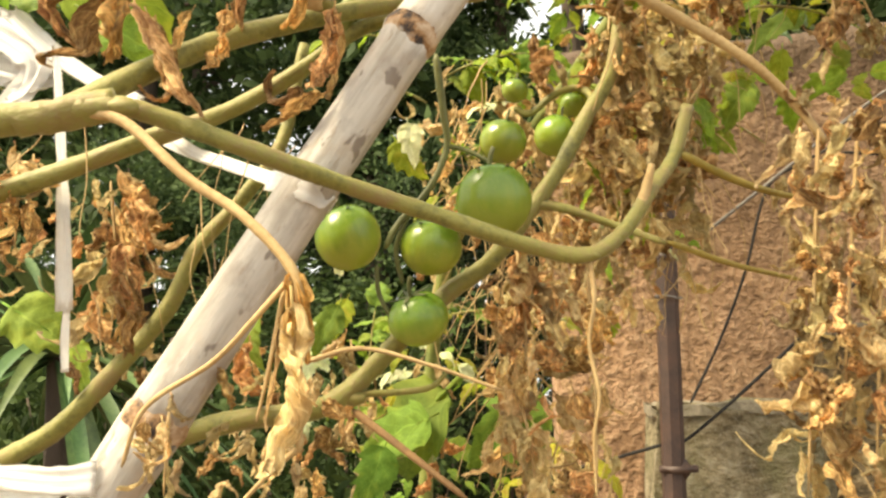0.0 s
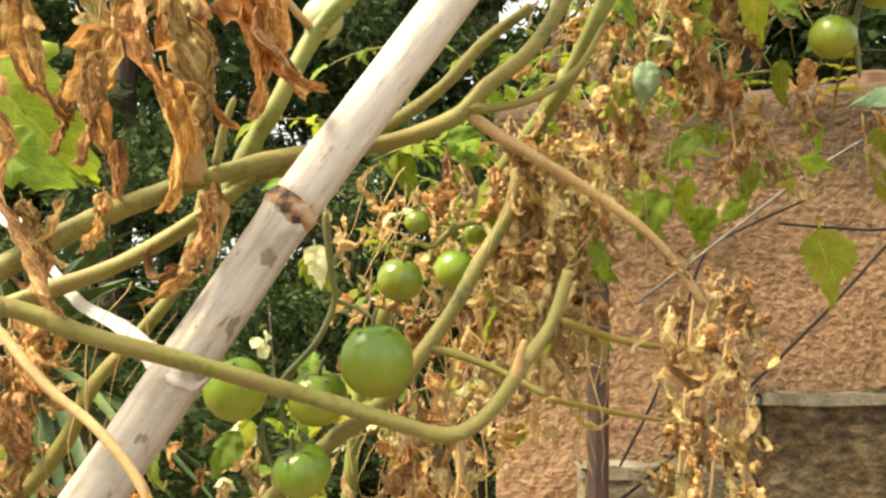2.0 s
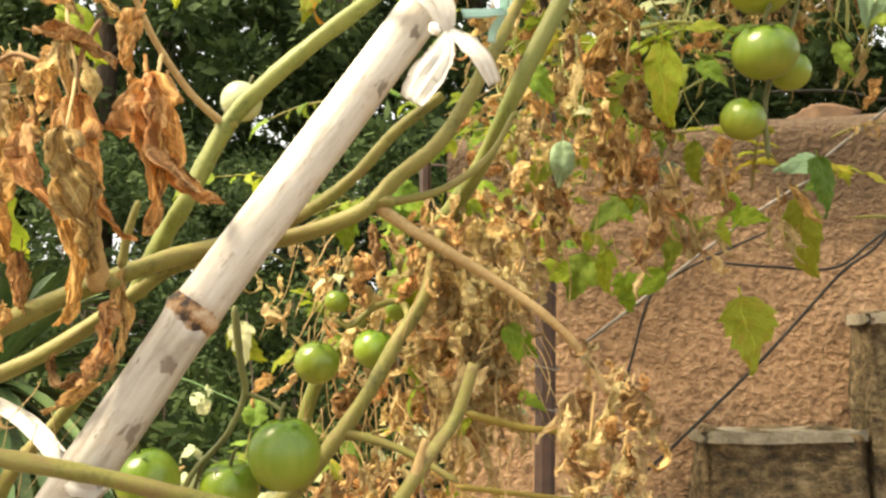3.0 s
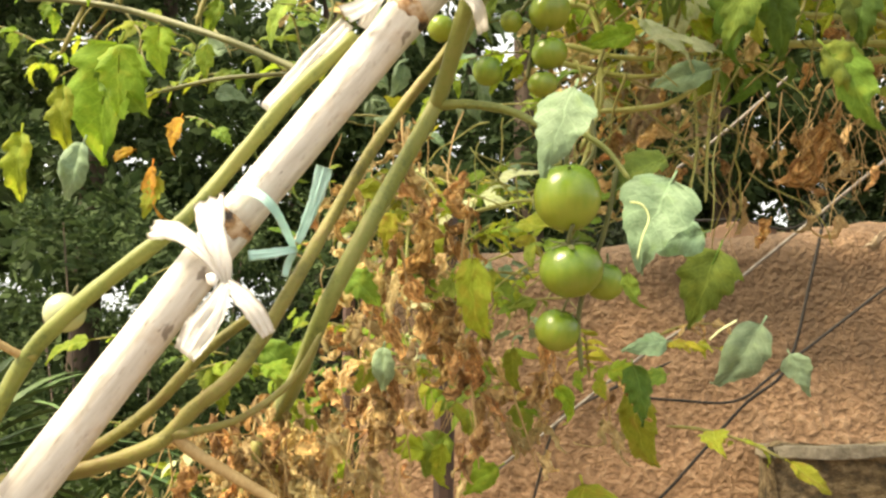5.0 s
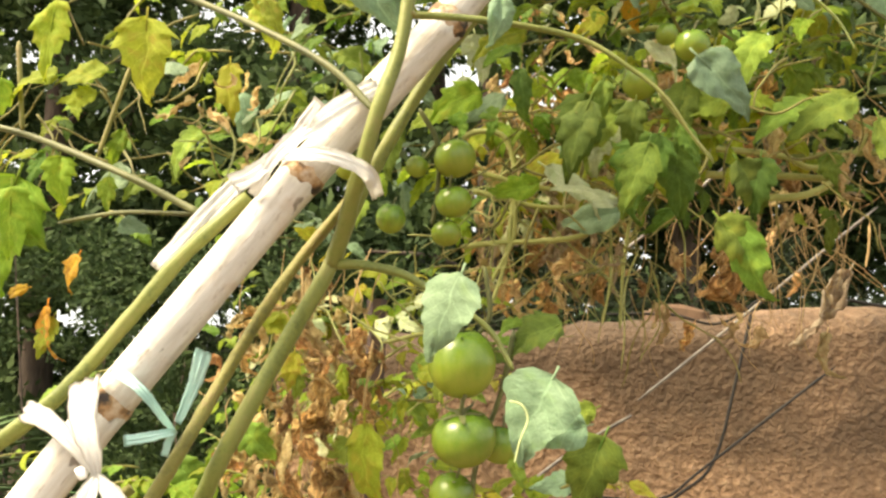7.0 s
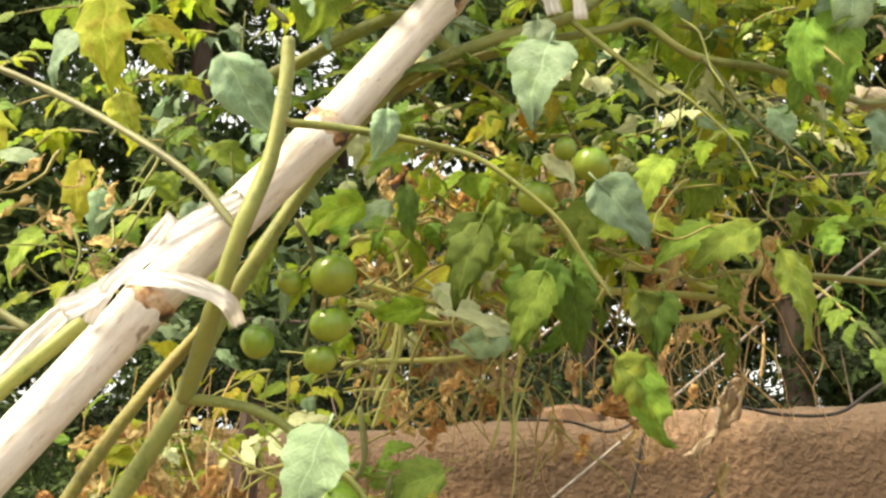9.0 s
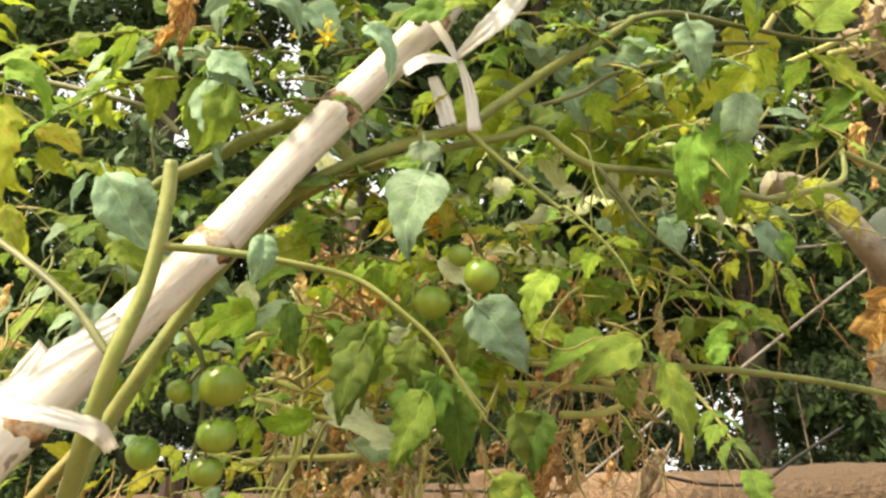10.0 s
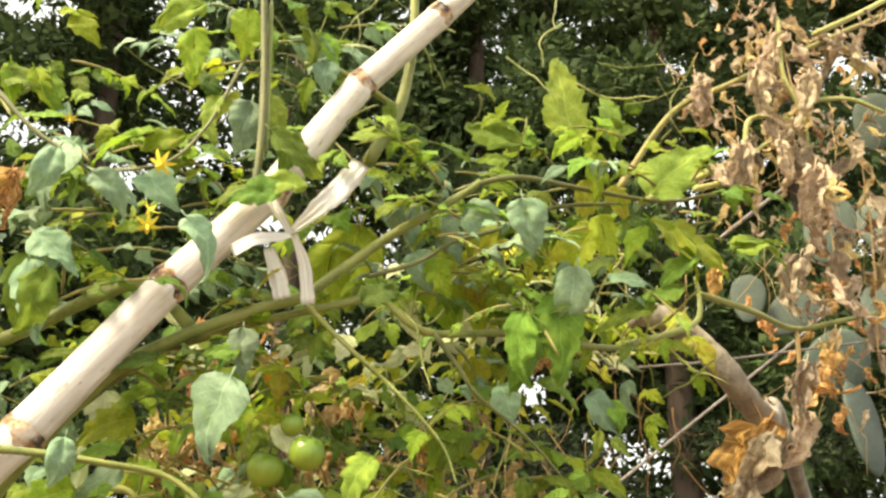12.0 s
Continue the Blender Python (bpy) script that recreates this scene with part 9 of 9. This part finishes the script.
def flower(parent, at, size, seed):
    """A star of five narrow swept-back petals round a cone."""
    rnd = random.Random(seed)
    bm = bmesh.new()
    for k in range(6):
        a = 6.2832 * k / 6 + rnd.uniform(-0.15, 0.15)
        out, side = Vector((math.cos(a), math.sin(a), 0)), Vector((-math.sin(a), math.cos(a), 0))
        prev = None
        for r, w, z in ((0.12, 0.14, 0), (0.45, 0.17, 0.08), (0.8, 0.09, 0.22), (1.0, 0.01, 0.4)):
            pair = [bm.verts.new(out * r + side * w + Vector((0, 0, z))), bm.verts.new(out * r - side * w + Vector((0, 0, z)))]
            if prev:
                bm.faces.new((prev[0], prev[1], pair[1], pair[0]))
            prev = pair
    sweep(bm, [Vector((0, 0, 0.1)), Vector((0, 0, -0.3)), Vector((0, 0, -0.65))], (0.16, 0.05), 8)
    ob = part("flower", bm, PETAL, parent, "small yellow star-shaped flower")
    ob.matrix_basis = Matrix.Translation(Vector(at) - ORIGIN[parent.name]) @ Euler((rnd.uniform(-0.6, 0.6) + 0.5, rnd.uniform(-0.6, 0.6), rnd.uniform(0, 6))).to_matrix().to_4x4() @ Matrix.Scale(size, 4)
flower(SHOOT, (0.319, 0.415, 2.041), 0.0088, 0)
flower(SHOOT, (0.316, 0.415, 2.012), 0.0067, 1)
flower(SHOOT, (0.316, 0.415, 2.002), 0.0078, 2)
flower(SHOOT, (0.265, 0.415, 2.065), 0.0046, 3)
flower(SHOOT, (0.297, 0.415, 2.002), 0.0046, 4)
flower(SHOOT, (0.496, 0.500, 2.088), 0.0052, 5)
# ---- trees and shrubs behind ----
class Foliage:
    """Gathers small leaves and makes one mesh of them."""

    def __init__(self):
        self.v, self.f = [], []

    def clump(self, at, size, count, rnd, leaf_len, wide=0.4, flat=0.8):
        for i in range(count):
            d = Vector((rnd.gauss(0, 1), rnd.gauss(0, 1), rnd.gauss(0, 1))).normalized() * size * rnd.random() ** 0.45
            d.z *= flat
            q = at + d
            y = (d.normalized() + Vector((rnd.gauss(0, 0.6), rnd.gauss(0, 0.6), rnd.gauss(0, 0.5)))).normalized()
            x = y.orthogonal().normalized()
            x = (x * math.cos(i) + y.cross(x) * math.sin(i)) * leaf_len * wide * 0.5
            n = leaf_len * rnd.uniform(0.6, 1.3)
            k = len(self.v)
            self.v += [q - x * 0.3, q + x * 0.9 + y * n * 0.4, q + y * n, q - x * 0.9 + y * n * 0.4]
            self.f.append((k, k + 1, k + 2, k + 3))

    def make(self, name, mat, parent):
        me = bpy.data.meshes.new(name)
        me.from_pydata(self.v, [], self.f)
        me.materials.append(mat)
        ob = new(name, me)
        ob.parent = parent
        return tagged(ob, kind="stuff")


def conifer(height, spread, label, seed, gaps=0.42, low=0.3):
    """A dark conifer at the origin: tapered trunk, limbs, crown of drooping sprays."""
    rnd = random.Random(seed)
    tree = thing("conifer_tree", (0, 0, 0), label, "tree", "dark trees behind the wall")
    bm = bmesh.new()
    line = [Vector((0.12 * noise.noise(Vector((seed, k, 0))), 0.1 * noise.noise(Vector((k, seed, 5))), height * k / 10)) for k in range(11)]
    sweep(bm, line, (0.06 + 0.008 * height, 0.02), 12, knob=0.08, seed=seed)
    part("trunk", bm, BARK, tree)
    crown = Foliage()
    z = low
    while z < height * 0.98:
        for k in range(4):
            if rnd.random() < gaps:
                continue
            a = rnd.uniform(0, 6.2832)
            if noise.noise(Vector((seed * 3.7 + math.cos(a), math.sin(a), z * 1.2))) > 0.10:
                continue
            reach = spread * (1 - 0.7 * (z / height) ** 1.6) * rnd.uniform(0.5, 1.1)
            out = Vector((math.cos(a), math.sin(a), rnd.uniform(-0.2, 0.4)))
            root = Vector((0, 0, z))
            if k == 0 and rnd.random() < 0.4:
                bm = bmesh.new()
                sweep(bm, [root, root + out * reach * 0.5 + Vector((0, 0, 0.06)), root + out * reach], (0.022, 0.005), 5)
                part("limb", bm, BARK, tree)
            for f in (0.3, 0.55, 0.8, 1.0):
                q = root + out * reach * f + Vector((rnd.gauss(0, 0.08), rnd.gauss(0, 0.08), rnd.gauss(0, 0.07)))
                crown.clump(q, rnd.uniform(0.15, 0.30), rnd.randrange(130, 190), rnd, 0.055, 0.36)
                crown.clump(q, 0.17, 55, rnd, 0.085, 0.7)
        z += rnd.uniform(0.13, 0.22)
    crown.make("crown", CROWN, tree)
    return tree


def shrub(x, y, z0, z1, spread, label, seed, count=60, leaf_len=0.04, mat=None, each=110):
    rnd = random.Random(seed)
    bush = thing("shrub", (x, y, 0), label, "shrub", "shrubs behind the plants")
    crown = Foliage()
    for k in range(count):
        a = rnd.uniform(0, 6.2832)
        r = spread * rnd.random() ** 0.6
        tip = Vector((r * math.cos(a), r * math.sin(a) * 0.6, rnd.uniform(z0, z1)))
        if k % 6 == 0:
            bm = bmesh.new()
            sweep(bm, [Vector((tip.x * 0.2, tip.y * 0.2, 0)), Vector((tip.x * 0.7, tip.y * 0.7, tip.z * 0.6)), tip], (0.008, 0.003), 5)
            part("branch", bm, BARK, bush)
        crown.clump(tip, rnd.uniform(0.09, 0.18), each, rnd, leaf_len, 0.42)
        if mat:
            crown.clump(tip, 0.10, 70, rnd, 0.034, 0.6)
    crown.make("foliage", mat or BUSH, bush)
    return bush


A_TREE = conifer(6.0, 1.15, "tall dark green conifer with dense drooping foliage", 1)
B_TREE = conifer(6.8, 1.2, "tall dark green conifer with small gaps of sky", 2, 0.48)
C_TREE = conifer(6.4, 1.3, "broad dark green conifer behind the garden wall", 3)
A_TREE.location, B_TREE.location, C_TREE.location = (-2.0, 4.3, 0), (-0.8, 4.8, 0), (0.35, 4.4, 0)
for k, (tree, x, y, turn, size) in enumerate(((A_TREE, 1.45, 4.7, 70, 1.05), (C_TREE, 2.55, 4.4, 140, 1.0), (B_TREE, 3.7, 4.8, 200, 1.0), (A_TREE, 4.9, 5.0, 250, 1.1), (B_TREE, -3.2, 4.9, 300, 1.0),
                                              (C_TREE, -4.4, 5.4, 40, 1.1))):
    copy_thing(tree, pose(x, y, 0, 0, 0, turn)).scale = (size, size, size)
for k in range(8):
    copy_thing((A_TREE, C_TREE, B_TREE)[k % 3], pose(-4.1 + 1.35 * k, 6.6 + 0.4 * (k % 2), 0, 0, 0, 77 * k + 20)).scale = (1.2, 1.2, 1.2)
shrub(-1.5, 2.6, 0.5, 1.5, 0.7, "leafy green shrub beside the tomato plants", 11)
shrub(-0.55, 3.0, 0.5, 1.75, 0.55, "leafy green shrub behind the tomato plants", 12)
shrub(0.9, 2.9, 0.8, 2.1, 0.9, "dark leafy shrub behind the garden wall", 13, 90, 0.024, SHADE_BUSH, 190)
shrub(2.3, 3.0, 0.8, 2.2, 0.9, "dark leafy shrub behind the wall top", 14, 58, 0.024, SHADE_BUSH, 170)
shrub(-0.1, 3.4, 0.8, 2.2, 0.7, "dark green leafy shrub below the conifers", 15, 60, 0.026, SHADE_BUSH, 170)
shrub(-1.2, 3.3, 0.6, 2.3, 0.9, "dark green leafy shrub below the conifers", 16, 80, 0.026, CROWN, 170)
shrub(-0.9, 2.2, 0.5, 1.35, 0.45, "bright green shrub beside the yucca", 17, 50, 0.05)


def sword_plant(x, y, z, length, count, seed):
    """A rosette of long pointed sword leaves on a short trunk."""
    rnd = random.Random(seed)
    plant = thing("yucca_plant", (x, y, 0), "dark green yucca with long pointed sword leaves", "yucca")
    bm = bmesh.new()
    sweep(bm, [Vector((0, 0, 0)), Vector((0.02, 0, z * 0.5)), Vector((0, 0, z))], (0.028, 0.024), 10, knob=0.08)
    part("trunk", bm, BARK, plant)
    for k in range(count):
        a, up = rnd.uniform(0, 6.2832), rnd.uniform(-0.6, 1.25)
        out = Vector((math.cos(a), math.sin(a), 0))
        side = Vector((-math.sin(a), math.cos(a), 0))
        bm = bmesh.new()
        prev, n = None, length * rnd.uniform(0.7, 1.1)
        for i in range(8):
            f = i / 7
            q = Vector((0, 0, z)) + out * n * f * math.cos(up) + Vector((0, 0, n * (f * math.sin(up) - 0.45 * f * f)))
            w = 0.013 * (0.7 + 0.6 * math.sin(min(1, f * 1.6) * 1.57)) * (1 - f**3)
            row = [bm.verts.new(q - side * w), bm.verts.new(q - Vector((0, 0, w * 0.5))), bm.verts.new(q + side * w)]
            if prev:
                bm.faces.new((prev[0], prev[1], row[1], row[0]))
                bm.faces.new((prev[1], prev[2], row[2], row[1]))
            prev = row
        part("sword_leaf", bm, SWORD, plant)


sword_plant(-0.98, 1.75, 1.40, 0.62, 90, 3)


def prickly_pear(x, y, z, seed):
    """Oval pads, placed one by one at a single depth to fit the camera's view."""
    rnd = random.Random(seed)
    plant = thing("prickly_pear", (x, y, 0), "grey-green prickly pear cactus with flat oval pads", "cactus")
    places = [(-0.075, -0.110, 2.285, 0.064, 0.90), (-0.176, -0.110, 2.312, 0.052, 0.10), (0.166, -0.110, 2.284, 0.087, 0.05), (0.016, -0.110, 2.179, 0.093, 1.20), (0.205, -0.110, 2.774, 0.070, 0.10), (0.043, -0.110, 2.488, 0.081, 0.30), (0.192, -0.110, 2.499, 0.081, -0.30), (0.066, -0.110, 2.043, 0.105, 0.20), (0.206, -0.110, 2.135, 0.093, 0.40), (0.299, -0.110, 2.683, 0.081, 0.10)]
    for px, py, pz, r, lean in places:
        bm = bmesh.new()
        bmesh.ops.create_uvsphere(bm, u_segments=20, v_segments=14, radius=1.0)
        turn = Euler((rnd.uniform(-0.3, 0.3), lean, rnd.uniform(-0.6, 0.6))).to_matrix()
        for v in bm.verts:
            c = Vector((v.co.x * 0.72 * (1 + 0.18 * v.co.z), v.co.y * 0.13, v.co.z * 1.05))
            c += Vector((0, 0.012 * noise.noise(v.co * 6), 0))
            v.co = turn @ (c * r)
        part("pad", bm, CACTUS, plant).location = (px, py, pz)
    bm = bmesh.new()
    sweep(bm, [Vector((0, 0.02, 0)), Vector((0.03, 0, z * 0.5)), Vector((0, 0, z - 0.3))], (0.07, 0.05), 12, knob=0.06)
    part("trunk", bm, LOG, plant)


prickly_pear(1.55, 1.7, 2.1, 4)
